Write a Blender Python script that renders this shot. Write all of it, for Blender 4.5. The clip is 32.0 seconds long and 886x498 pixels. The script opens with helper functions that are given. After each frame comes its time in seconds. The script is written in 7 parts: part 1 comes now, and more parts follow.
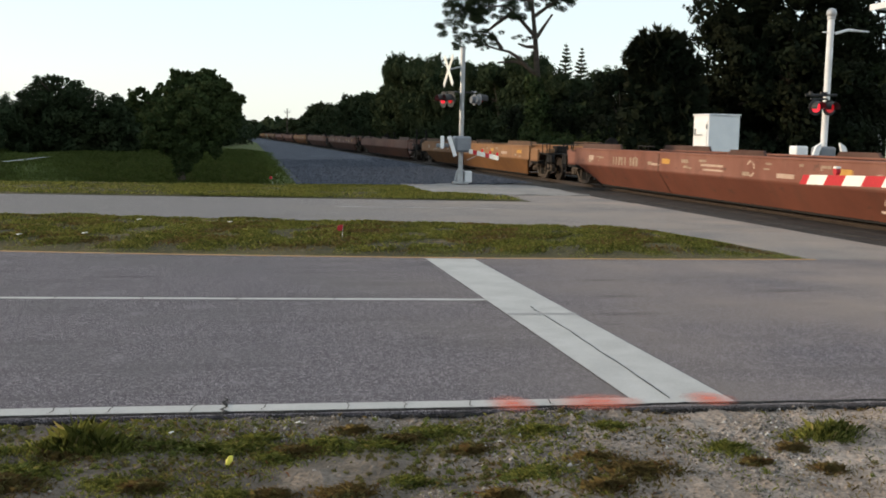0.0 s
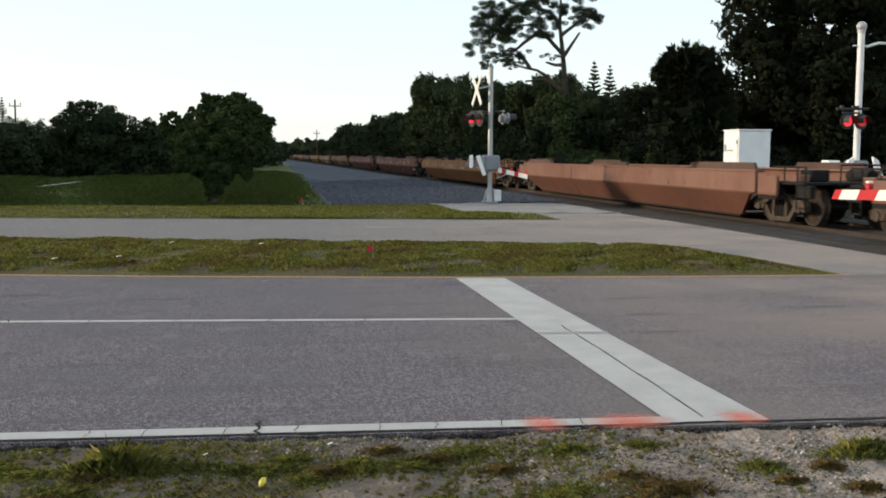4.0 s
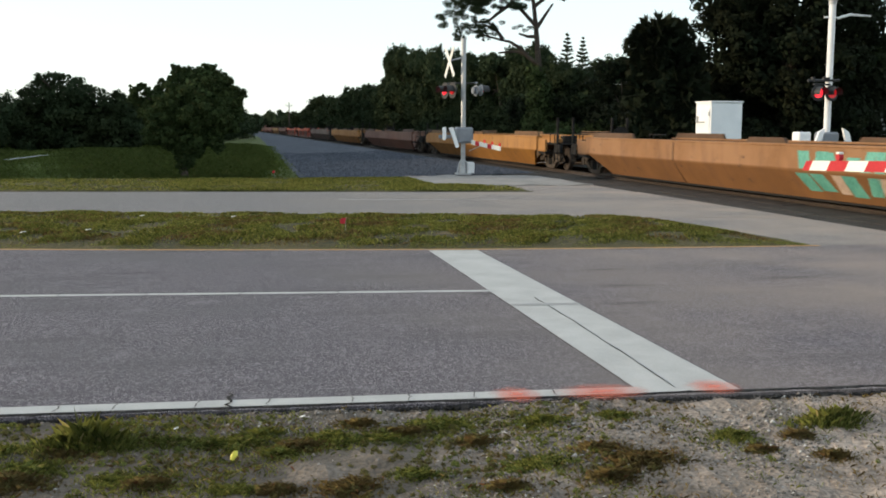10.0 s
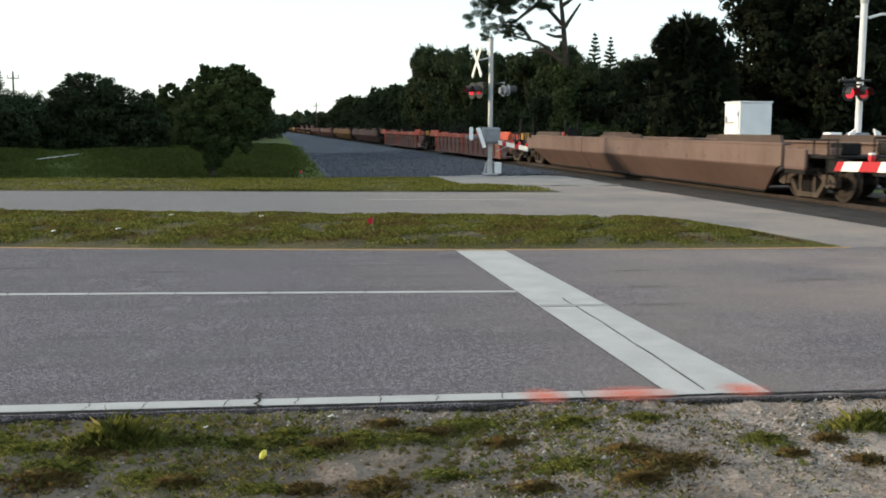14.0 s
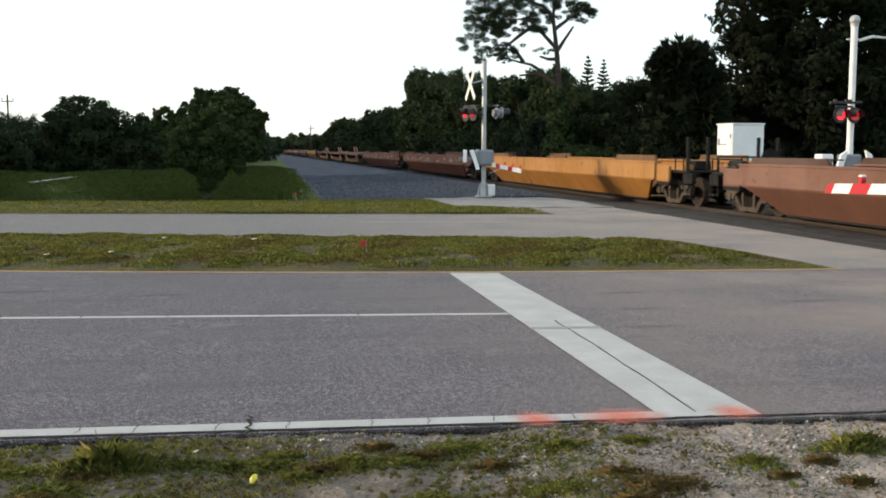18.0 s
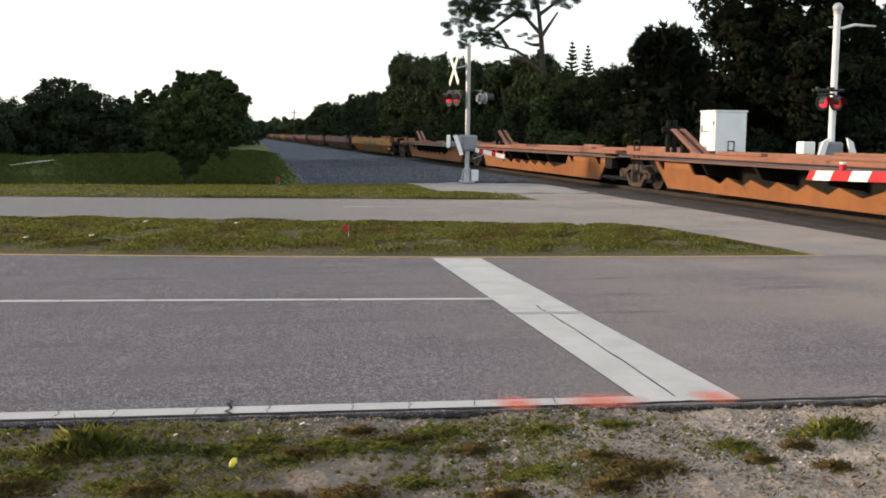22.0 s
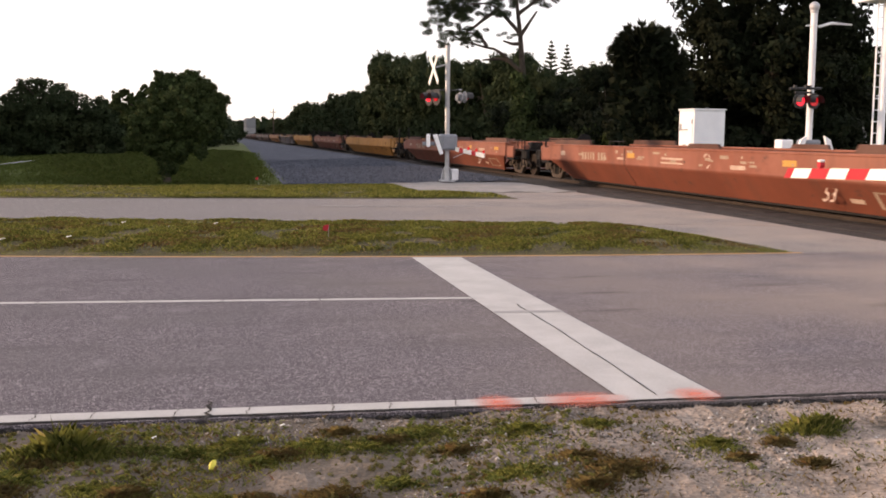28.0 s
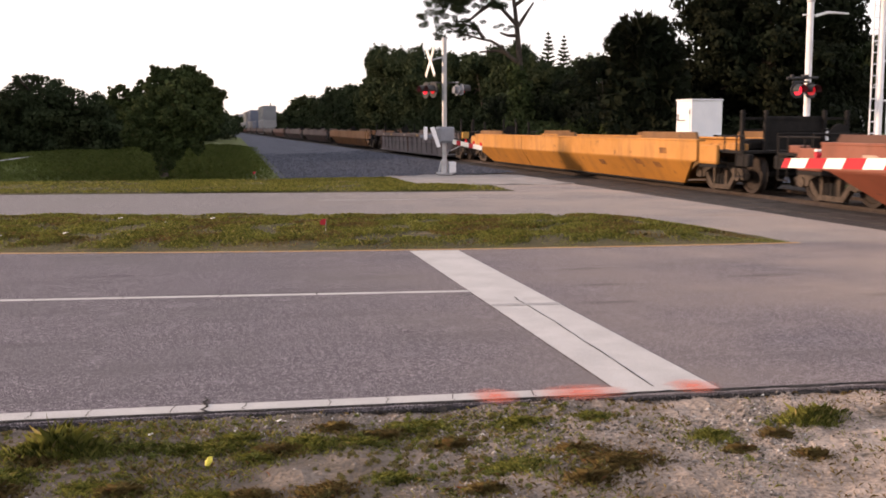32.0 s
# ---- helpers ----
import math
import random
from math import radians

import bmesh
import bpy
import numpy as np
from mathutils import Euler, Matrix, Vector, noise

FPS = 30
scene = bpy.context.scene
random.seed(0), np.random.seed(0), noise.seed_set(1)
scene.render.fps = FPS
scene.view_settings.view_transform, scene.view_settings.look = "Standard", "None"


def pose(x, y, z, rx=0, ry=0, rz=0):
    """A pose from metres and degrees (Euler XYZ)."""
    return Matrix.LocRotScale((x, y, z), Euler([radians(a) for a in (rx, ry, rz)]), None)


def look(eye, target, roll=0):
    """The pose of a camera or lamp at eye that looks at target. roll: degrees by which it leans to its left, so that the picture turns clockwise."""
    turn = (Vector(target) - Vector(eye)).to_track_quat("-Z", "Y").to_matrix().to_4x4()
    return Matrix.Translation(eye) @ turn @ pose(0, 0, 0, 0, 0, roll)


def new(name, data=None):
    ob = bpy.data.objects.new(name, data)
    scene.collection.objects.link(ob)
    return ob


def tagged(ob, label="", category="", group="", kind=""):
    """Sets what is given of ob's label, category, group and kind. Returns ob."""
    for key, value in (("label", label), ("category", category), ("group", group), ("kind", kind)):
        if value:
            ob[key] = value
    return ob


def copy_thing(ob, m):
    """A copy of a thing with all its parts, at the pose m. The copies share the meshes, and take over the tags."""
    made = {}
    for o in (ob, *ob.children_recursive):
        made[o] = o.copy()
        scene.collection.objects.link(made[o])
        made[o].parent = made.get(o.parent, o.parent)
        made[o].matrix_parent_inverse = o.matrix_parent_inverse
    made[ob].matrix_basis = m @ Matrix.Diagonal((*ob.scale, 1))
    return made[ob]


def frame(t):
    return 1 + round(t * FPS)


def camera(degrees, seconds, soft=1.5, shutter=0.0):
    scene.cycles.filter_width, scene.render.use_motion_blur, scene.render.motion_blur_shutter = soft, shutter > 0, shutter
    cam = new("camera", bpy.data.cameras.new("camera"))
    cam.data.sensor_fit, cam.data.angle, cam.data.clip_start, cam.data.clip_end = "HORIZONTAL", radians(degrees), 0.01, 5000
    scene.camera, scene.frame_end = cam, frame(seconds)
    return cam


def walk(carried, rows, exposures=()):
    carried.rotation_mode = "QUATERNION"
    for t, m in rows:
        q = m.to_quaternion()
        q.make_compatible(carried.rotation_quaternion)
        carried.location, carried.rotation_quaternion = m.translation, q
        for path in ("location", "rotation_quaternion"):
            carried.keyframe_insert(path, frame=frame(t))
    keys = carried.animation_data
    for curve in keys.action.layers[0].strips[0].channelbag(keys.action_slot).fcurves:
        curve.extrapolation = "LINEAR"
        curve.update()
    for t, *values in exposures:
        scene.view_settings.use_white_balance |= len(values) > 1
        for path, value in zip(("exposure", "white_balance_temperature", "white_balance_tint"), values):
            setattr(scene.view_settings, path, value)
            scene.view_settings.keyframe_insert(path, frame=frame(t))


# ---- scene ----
cam = camera(46.5, 32.0, soft=1.8, shutter=0.12)

PATH = [
    (0.0, pose(0.000, 0.000, 1.500, 83.748, -1.150, -12.289)),
    (0.5, pose(0.015, 0.003, 1.508, 83.433, -0.670, -12.762)),
    (1.0, pose(0.012, -0.003, 1.511, 83.399, -0.824, -12.447)),
    (1.5, pose(0.006, 0.007, 1.514, 83.750, -0.219, -11.988)),
    (2.0, pose(-0.001, -0.002, 1.509, 83.702, -0.211, -11.264)),
    (2.5, pose(-0.015, -0.001, 1.512, 83.740, -0.314, -10.664)),
    (3.0, pose(-0.011, -0.019, 1.504, 84.546, -0.382, -10.271)),
    (3.5, pose(-0.001, -0.022, 1.510, 84.932, -0.286, -10.384)),
    (5.5, pose(-0.001, -0.004, 1.507, 83.969, -0.566, -11.917)),
    (6.0, pose(0.011, -0.001, 1.505, 84.025, -0.290, -12.034)),
    (6.5, pose(0.007, -0.001, 1.507, 83.630, 0.208, -11.395)),
    (7.0, pose(0.014, -0.012, 1.509, 83.866, 0.117, -10.951)),
    (7.5, pose(0.037, -0.005, 1.507, 83.686, -0.228, -12.040)),
    (8.0, pose(0.014, -0.003, 1.500, 83.765, 0.343, -11.423)),
    (8.5, pose(0.011, 0.000, 1.502, 83.652, 0.200, -10.750)),
    (9.0, pose(0.014, 0.001, 1.512, 83.792, -0.048, -10.538)),
    (9.5, pose(0.027, -0.001, 1.501, 83.693, -0.379, -11.233)),
    (10.0, pose(0.013, 0.005, 1.503, 83.268, -0.273, -12.160)),
    (10.5, pose(0.015, 0.014, 1.501, 83.426, -0.513, -12.341)),
    (11.0, pose(0.011, 0.015, 1.500, 83.035, -0.578, -12.160)),
    (11.5, pose(0.008, 0.025, 1.495, 83.162, -0.847, -11.466)),
    (12.0, pose(0.000, 0.009, 1.504, 83.507, -0.453, -10.210)),
    (12.5, pose(0.006, 0.013, 1.502, 83.362, -0.229, -10.442)),
    (13.0, pose(0.016, 0.013, 1.504, 83.092, -0.275, -10.929)),
    (13.5, pose(0.001, 0.015, 1.503, 83.198, -0.363, -10.647)),
    (15.5, pose(0.005, 0.014, 1.506, 83.527, -0.154, -10.958)),
    (16.0, pose(0.016, 0.013, 1.507, 84.069, -0.110, -10.636)),
    (16.5, pose(0.019, 0.010, 1.510, 84.323, -0.289, -10.393)),
    (17.0, pose(0.013, 0.007, 1.511, 84.775, -0.157, -10.042)),
    (17.5, pose(0.010, -0.007, 1.515, 84.718, -0.264, -10.162)),
    (18.0, pose(0.017, -0.002, 1.512, 84.481, -0.223, -11.009)),
    (18.5, pose(0.011, -0.006, 1.511, 84.496, -0.323, -11.385)),
    (19.0, pose(0.011, -0.004, 1.507, 84.450, -0.064, -11.469)),
    (19.5, pose(-0.003, -0.004, 1.507, 83.919, 0.158, -10.445)),
    (20.0, pose(0.020, 0.003, 1.512, 83.661, -0.123, -10.049)),
    (20.5, pose(0.014, 0.009, 1.504, 83.982, -0.163, -10.308)),
    (21.0, pose(0.018, -0.002, 1.509, 83.911, -0.104, -10.999)),
    (21.5, pose(0.020, -0.004, 1.504, 83.991, -0.224, -11.328)),
    (22.0, pose(0.029, 0.004, 1.505, 83.681, -0.591, -11.898)),
    (22.5, pose(0.026, 0.002, 1.505, 83.732, -0.576, -12.136)),
    (23.0, pose(0.027, 0.016, 1.505, 83.917, -0.700, -13.918)),
    (23.5, pose(0.033, 0.016, 1.502, 83.260, -0.503, -13.673)),
    (24.0, pose(0.036, 0.011, 1.506, 83.428, -0.479, -12.813)),
    (24.5, pose(0.038, 0.011, 1.508, 83.662, -0.242, -12.176)),
    (26.5, pose(0.028, 0.020, 1.494, 84.144, -0.489, -12.174)),
    (27.0, pose(0.026, 0.016, 1.498, 84.048, -0.214, -11.709)),
    (27.5, pose(0.038, 0.019, 1.500, 83.513, -0.015, -11.929)),
    (28.0, pose(0.035, 0.023, 1.503, 83.652, -0.401, -13.011)),
    (28.5, pose(0.040, 0.022, 1.505, 83.313, -0.198, -13.303)),
    (29.0, pose(0.053, 0.014, 1.494, 83.714, -0.335, -13.527)),
    (29.5, pose(0.036, 0.021, 1.497, 83.387, -0.344, -12.547)),
    (30.0, pose(0.028, 0.027, 1.500, 82.847, -0.409, -12.464)),
    (30.5, pose(0.033, 0.030, 1.500, 83.307, -0.261, -12.500)),
    (31.0, pose(0.040, 0.018, 1.496, 83.488, -0.087, -12.315)),
    (31.5, pose(0.054, 0.022, 1.497, 83.102, 0.029, -13.237)),
    (32.0, pose(0.056, 0.034, 1.508, 83.242, 0.106, -13.134)),
]

EXPOSURES = [(0.0, 0.2, 6550, 9), (3.5, 0.26, 6550, 9), (9.0, 0.33, 6450, 7), (12.0, 0.41, 6400, 6), (16.0, 0.44, 6420, 6), (20.0, 0.5, 6680, 10), (23.0, 0.53, 6900, 15), (27.0, 0.57, 7300, 26), (32.0, 0.61, 7450, 31)]
walk(cam, PATH, EXPOSURES)

# ---- light ----
SUN_ELEV, SUN_AZ = radians(12), math.atan2(-0.986, 0.165)   # azimuth from +y towards +x
world = bpy.data.worlds.new("sky")
world.use_nodes = True
scene.world = world
wn = world.node_tree
sky = wn.nodes.new("ShaderNodeTexSky")
sky.sky_type = "NISHITA"
sky.sun_disc = False
sky.sun_elevation = SUN_ELEV
sky.sun_rotation = SUN_AZ
sky.air_density = 1.0
sky.dust_density = 0.6
sky.ozone_density = 1.4
haze = wn.nodes.new("ShaderNodeMix")      # thin bright haze veils the whole sky evenly
haze.data_type = "RGBA"
haze.inputs[0].default_value = 0.52
haze.inputs[7].default_value = (7.1, 7.8, 8.2, 1)
wn.links.new(sky.outputs[0], haze.inputs[6])
wn.links.new(haze.outputs[2], wn.nodes["Background"].inputs[0])
wn.nodes["Background"].inputs[1].default_value = 0.152
sun = new("sun", bpy.data.lights.new("sun", "SUN"))
sun.data.energy = 3.0
sun.data.angle = radians(4)
sun.data.color = (1.0, 0.79, 0.56)
SUN_DIR = Vector((math.sin(SUN_AZ) * math.cos(SUN_ELEV), math.cos(SUN_AZ) * math.cos(SUN_ELEV), math.sin(SUN_ELEV)))
sun.matrix_world = look(SUN_DIR * 60, (0, 0, 0))


# ---- materials ----
def material(name, c1, c2=None, rough=0.8, scale=4.0, fine=40.0, bump=0.2, metal=0.0, spots=None, spot_scale=1.5, spot_at=0.6, tint=False, emit=None, depth=0.01):
    """Two colours mixed by coarse and fine noise, optional stains of a third, and bump. tint: takes the object's own colour."""
    m = bpy.data.materials.new(name)
    m.use_nodes = True
    n, l = m.node_tree.nodes, m.node_tree.links
    b = n["Principled BSDF"]
    b.inputs["Roughness"].default_value = rough
    b.inputs["Metallic"].default_value = metal
    b.inputs["Specular IOR Level"].default_value = 0.2 if rough >= 0.7 else 0.5
    c2 = c2 or c1
    geo = n.new("ShaderNodeNewGeometry") if not tint else n.new("ShaderNodeTexCoord")
    co = geo.outputs["Position"] if not tint else geo.outputs["Object"]
    n1 = n.new("ShaderNodeTexNoise"); n1.inputs["Scale"].default_value = scale; n1.inputs["Detail"].default_value = 6
    n2 = n.new("ShaderNodeTexNoise"); n2.inputs["Scale"].default_value = fine; n2.inputs["Detail"].default_value = 3
    l.new(co, n1.inputs["Vector"]); l.new(co, n2.inputs["Vector"])
    add = n.new("ShaderNodeMath"); add.operation = "ADD"
    l.new(n1.outputs[0], add.inputs[0]); l.new(n2.outputs[0], add.inputs[1])
    rng = n.new("ShaderNodeMapRange"); rng.inputs[1].default_value = 0.75; rng.inputs[2].default_value = 1.25
    l.new(add.outputs[0], rng.inputs[0])
    mix = n.new("ShaderNodeMix"); mix.data_type = "RGBA"
    mix.inputs[6].default_value = (*c1, 1); mix.inputs[7].default_value = (*c2, 1)
    l.new(rng.outputs[0], mix.inputs[0])
    out = mix.outputs[2]
    if tint:
        info = n.new("ShaderNodeObjectInfo")
        mul = n.new("ShaderNodeMix"); mul.data_type = "RGBA"; mul.blend_type = "MULTIPLY"; mul.inputs[0].default_value = 1
        l.new(out, mul.inputs[6]); l.new(info.outputs["Color"], mul.inputs[7])
        out = mul.outputs[2]
    if spots:
        n3 = n.new("ShaderNodeTexNoise"); n3.inputs["Scale"].default_value = spot_scale; n3.inputs["Detail"].default_value = 8
        n3.inputs["Roughness"].default_value = 0.65
        l.new(co, n3.inputs["Vector"])
        r3 = n.new("ShaderNodeMapRange"); r3.inputs[1].default_value = spot_at; r3.inputs[2].default_value = spot_at + 0.1
        l.new(n3.outputs[0], r3.inputs[0])
        mx = n.new("ShaderNodeMix"); mx.data_type = "RGBA"
        mx.inputs[7].default_value = (*spots, 1)
        l.new(r3.outputs[0], mx.inputs[0]); l.new(out, mx.inputs[6])
        out = mx.outputs[2]
    l.new(out, b.inputs["Base Color"])
    if bump:
        bp = n.new("ShaderNodeBump"); bp.inputs["Strength"].default_value = bump; bp.inputs["Distance"].default_value = depth
        l.new(n2.outputs[0], bp.inputs["Height"]); l.new(bp.outputs[0], b.inputs["Normal"])
    if emit:
        b.inputs["Emission Color"].default_value = (*emit[:3], 1); b.inputs["Emission Strength"].default_value = emit[3]
    return m


def asphalt(name, base, light, stone, wear):
    """Worn asphalt: fine pale and dark stones in the binder, broad wheel wear and faint dirt."""
    m = bpy.data.materials.new(name)
    m.use_nodes = True
    n, l = m.node_tree.nodes, m.node_tree.links
    b = n["Principled BSDF"]
    b.inputs["Roughness"].default_value = 0.92
    b.inputs["Specular IOR Level"].default_value = 0.25
    co = n.new("ShaderNodeNewGeometry").outputs["Position"]

    def tex(kind, scale, detail=2.0):
        t = n.new(kind)
        t.inputs["Scale"].default_value = scale
        if "Detail" in t.inputs:
            t.inputs["Detail"].default_value = detail
        l.new(co, t.inputs["Vector"])
        return t

    def band(sock, lo, hi):
        r = n.new("ShaderNodeMapRange"); r.inputs[1].default_value = lo; r.inputs[2].default_value = hi
        l.new(sock, r.inputs[0])
        return r.outputs[0]

    def mix(fac, a, c):
        x = n.new("ShaderNodeMix"); x.data_type = "RGBA"
        l.new(fac, x.inputs[0])
        for k, v in ((6, a), (7, c)):
            if isinstance(v, tuple):
                x.inputs[k].default_value = (*v, 1)
            else:
                l.new(v, x.inputs[k])
        return x.outputs[2]

    vor = tex("ShaderNodeTexVoronoi", 135)
    cell = n.new("ShaderNodeSeparateColor")
    l.new(vor.outputs["Color"], cell.inputs[0])
    c = mix(band(cell.outputs[0], 0.15, 1.0), base, light)
    c = mix(band(cell.outputs[1], 0.86, 0.90), c, stone)
    c = mix(band(cell.outputs[2], 0.86, 0.90), c, tuple(0.6 * v for v in base))
    grit = tex("ShaderNodeTexNoise", 28, 6)
    c = mix(band(grit.outputs[0], 0.56, 0.34), c, base)
    broad = tex("ShaderNodeTexNoise", 0.55, 6)
    c = mix(band(broad.outputs[0], 0.48, 0.74), c, wear)
    mp = n.new("ShaderNodeMapping"); mp.inputs["Scale"].default_value = (0.28, 2.6, 1); mp.inputs["Rotation"].default_value = (0, 0, 0.1)
    l.new(co, mp.inputs["Vector"])
    tyre = n.new("ShaderNodeTexNoise"); tyre.inputs["Scale"].default_value = 1.0; tyre.inputs["Detail"].default_value = 7; tyre.inputs["Roughness"].default_value = 0.62
    l.new(mp.outputs[0], tyre.inputs["Vector"])
    c = mix(band(tyre.outputs[0], 0.52, 0.85), c, tuple(0.72 * v for v in wear))
    mid = tex("ShaderNodeTexNoise", 3.5, 8)
    c = mix(band(mid.outputs[0], 0.58, 0.95), c, light)
    # paler, warmer tone that grows along x towards the crossing
    sep = n.new("ShaderNodeSeparateXYZ")
    l.new(co, sep.inputs[0])
    pale_x = n.new("ShaderNodeMath"); pale_x.operation = "MULTIPLY"
    l.new(band(sep.outputs[0], 0.5, 9.0), pale_x.inputs[0]); l.new(band(broad.outputs[0], 0.25, 0.75), pale_x.inputs[1])
    half = n.new("ShaderNodeMath"); half.operation = "MULTIPLY"; half.inputs[1].default_value = 0.75
    l.new(pale_x.outputs[0], half.inputs[0])
    c = mix(half.outputs[0], c, (0.42, 0.33, 0.265))
    l.new(c, b.inputs["Base Color"])
    bp = n.new("ShaderNodeBump"); bp.inputs["Strength"].default_value = 0.35; bp.inputs["Distance"].default_value = 0.004
    l.new(vor.outputs["Distance"], bp.inputs["Height"]); l.new(bp.outputs[0], b.inputs["Normal"])
    return m


def leafy(name, c1, c2, c3=None, through_light=0.12, drift_to=(1, 1, 1)):
    """Leaves: colour varies from leaf to leaf and drifts over metres, some light passes through."""
    m = bpy.data.materials.new(name)
    m.use_nodes = True
    n, l = m.node_tree.nodes, m.node_tree.links
    b = n["Principled BSDF"]
    b.inputs["Roughness"].default_value = 0.9
    b.inputs["Specular IOR Level"].default_value = 0.1
    geo = n.new("ShaderNodeNewGeometry")
    ramp = n.new("ShaderNodeValToRGB")
    ramp.color_ramp.elements[0].color = (*c1, 1)
    ramp.color_ramp.elements[1].color = (*c2, 1)
    if c3:
        e = ramp.color_ramp.elements.new(0.92); e.color = (*c2, 1)
        ramp.color_ramp.elements[2].color = (*c3, 1)
    l.new(geo.outputs["Random Per Island"], ramp.inputs[0])
    drift = n.new("ShaderNodeTexNoise"); drift.inputs["Scale"].default_value = 0.45; drift.inputs["Detail"].default_value = 5
    l.new(geo.outputs["Position"], drift.inputs["Vector"])
    dr = n.new("ShaderNodeMapRange"); dr.inputs[1].default_value = 0.40; dr.inputs[2].default_value = 0.68
    l.new(drift.outputs[0], dr.inputs[0])
    olive = n.new("ShaderNodeMix"); olive.data_type = "RGBA"; olive.blend_type = "MULTIPLY"; olive.inputs[7].default_value = (*drift_to, 1)
    l.new(dr.outputs[0], olive.inputs[0]); l.new(ramp.outputs[0], olive.inputs[6])
    l.new(olive.outputs[2], b.inputs["Base Color"])
    tr = n.new("ShaderNodeBsdfTranslucent")
    l.new(olive.outputs[2], tr.inputs[0])
    mx = n.new("ShaderNodeMixShader"); mx.inputs[0].default_value = through_light
    l.new(b.outputs[0], mx.inputs[1]); l.new(tr.outputs[0], mx.inputs[2])
    l.new(mx.outputs[0], n["Material Output"].inputs[0])
    return m


ASPHALT = asphalt("asphalt", (0.077, 0.067, 0.077), (0.212, 0.188, 0.205), (0.30, 0.27, 0.28), (0.107, 0.098, 0.102))
ASPHALT_FAR = asphalt("pale_asphalt", (0.155, 0.142, 0.143), (0.255, 0.236, 0.236), (0.35, 0.33, 0.305), (0.165, 0.156, 0.148))
ASPHALT_EDGE = material("broken_asphalt", (0.016, 0.016, 0.016), (0.055, 0.052, 0.05), 0.95, 9, 90, 0.8, depth=0.03)
ROAD_WHITE = material("road_paint_white", (0.37, 0.36, 0.345), (0.48, 0.47, 0.45), 0.8, 3, 120, 0.3, spots=(0.29, 0.28, 0.265), spot_scale=6, spot_at=0.66)
ROAD_YELLOW = material("road_paint_yellow", (0.37, 0.20, 0.075), (0.46, 0.28, 0.12), 0.7, 3, 100, 0.3, spots=(0.25, 0.21, 0.16), spot_scale=5, spot_at=0.55)
CONCRETE = material("concrete", (0.30, 0.285, 0.265), (0.43, 0.41, 0.38), 0.9, 2, 60, 0.3, spots=(0.3, 0.28, 0.26), spot_scale=2, spot_at=0.6)
GRASS_SOIL = material("grassy_soil", (0.035, 0.034, 0.015), (0.10, 0.082, 0.038), 0.95, 0.6, 14, 0.8, spots=(0.17, 0.125, 0.075), spot_scale=0.9, spot_at=0.58, depth=0.05)
FIELD = material("meadow", (0.060, 0.080, 0.024), (0.090, 0.112, 0.034), 0.95, 0.25, 6, 0.8, spots=(0.095, 0.092, 0.038), spot_scale=0.15, spot_at=0.55, depth=0.08)
SHOULDER = material("sandy_shoulder", (0.15, 0.118, 0.096), (0.445, 0.36, 0.295), 0.95, 2.2, 45, 1.0, spots=(0.055, 0.048, 0.034), spot_scale=2.0, spot_at=0.57, depth=0.02)
def soil_drift(m, dark):
    """Dark humus on one stretch of the shoulder that gives way to sand along x."""
    n, l = m.node_tree.nodes, m.node_tree.links
    b = n["Principled BSDF"]
    old = b.inputs["Base Color"].links[0].from_socket
    co = n.new("ShaderNodeNewGeometry").outputs["Position"]
    sep = n.new("ShaderNodeSeparateXYZ"); l.new(co, sep.inputs[0])
    ns = n.new("ShaderNodeTexNoise"); ns.inputs["Scale"].default_value = 2.6; ns.inputs["Detail"].default_value = 7
    l.new(co, ns.inputs["Vector"])
    mad = n.new("ShaderNodeMath"); mad.operation = "MULTIPLY_ADD"; mad.inputs[1].default_value = 6.0
    l.new(ns.outputs[0], mad.inputs[0]); l.new(sep.outputs[0], mad.inputs[2])
    r = n.new("ShaderNodeMapRange"); r.inputs[1].default_value = 3.4; r.inputs[2].default_value = 6.0; r.inputs[3].default_value = 0.85; r.inputs[4].default_value = 0.0
    l.new(mad.outputs[0], r.inputs[0])
    mx = n.new("ShaderNodeMix"); mx.data_type = "RGBA"; mx.inputs[7].default_value = (*dark, 1)
    l.new(r.outputs[0], mx.inputs[0]); l.new(old, mx.inputs[6]); l.new(mx.outputs[2], b.inputs["Base Color"])


soil_drift(SHOULDER, (0.085, 0.07, 0.054))
BALLAST = material("ballast", (0.034, 0.040, 0.052), (0.080, 0.090, 0.115), 0.95, 0.5, 14, 1.0, depth=0.06)
TRACKBED = material("dark_ballast", (0.025, 0.022, 0.02), (0.065, 0.058, 0.05), 0.95, 1.2, 16, 1.0, depth=0.05)
TIE_DARK = material("oily_crossing_board", (0.022, 0.019, 0.018), (0.06, 0.052, 0.046), 0.9, 3, 30, 0.5, spots=(0.11, 0.085, 0.065), spot_scale=1.2, spot_at=0.62)
RAIL = material("rail_steel", (0.03, 0.023, 0.02), (0.06, 0.046, 0.038), 0.7, 6, 60, 0.2)
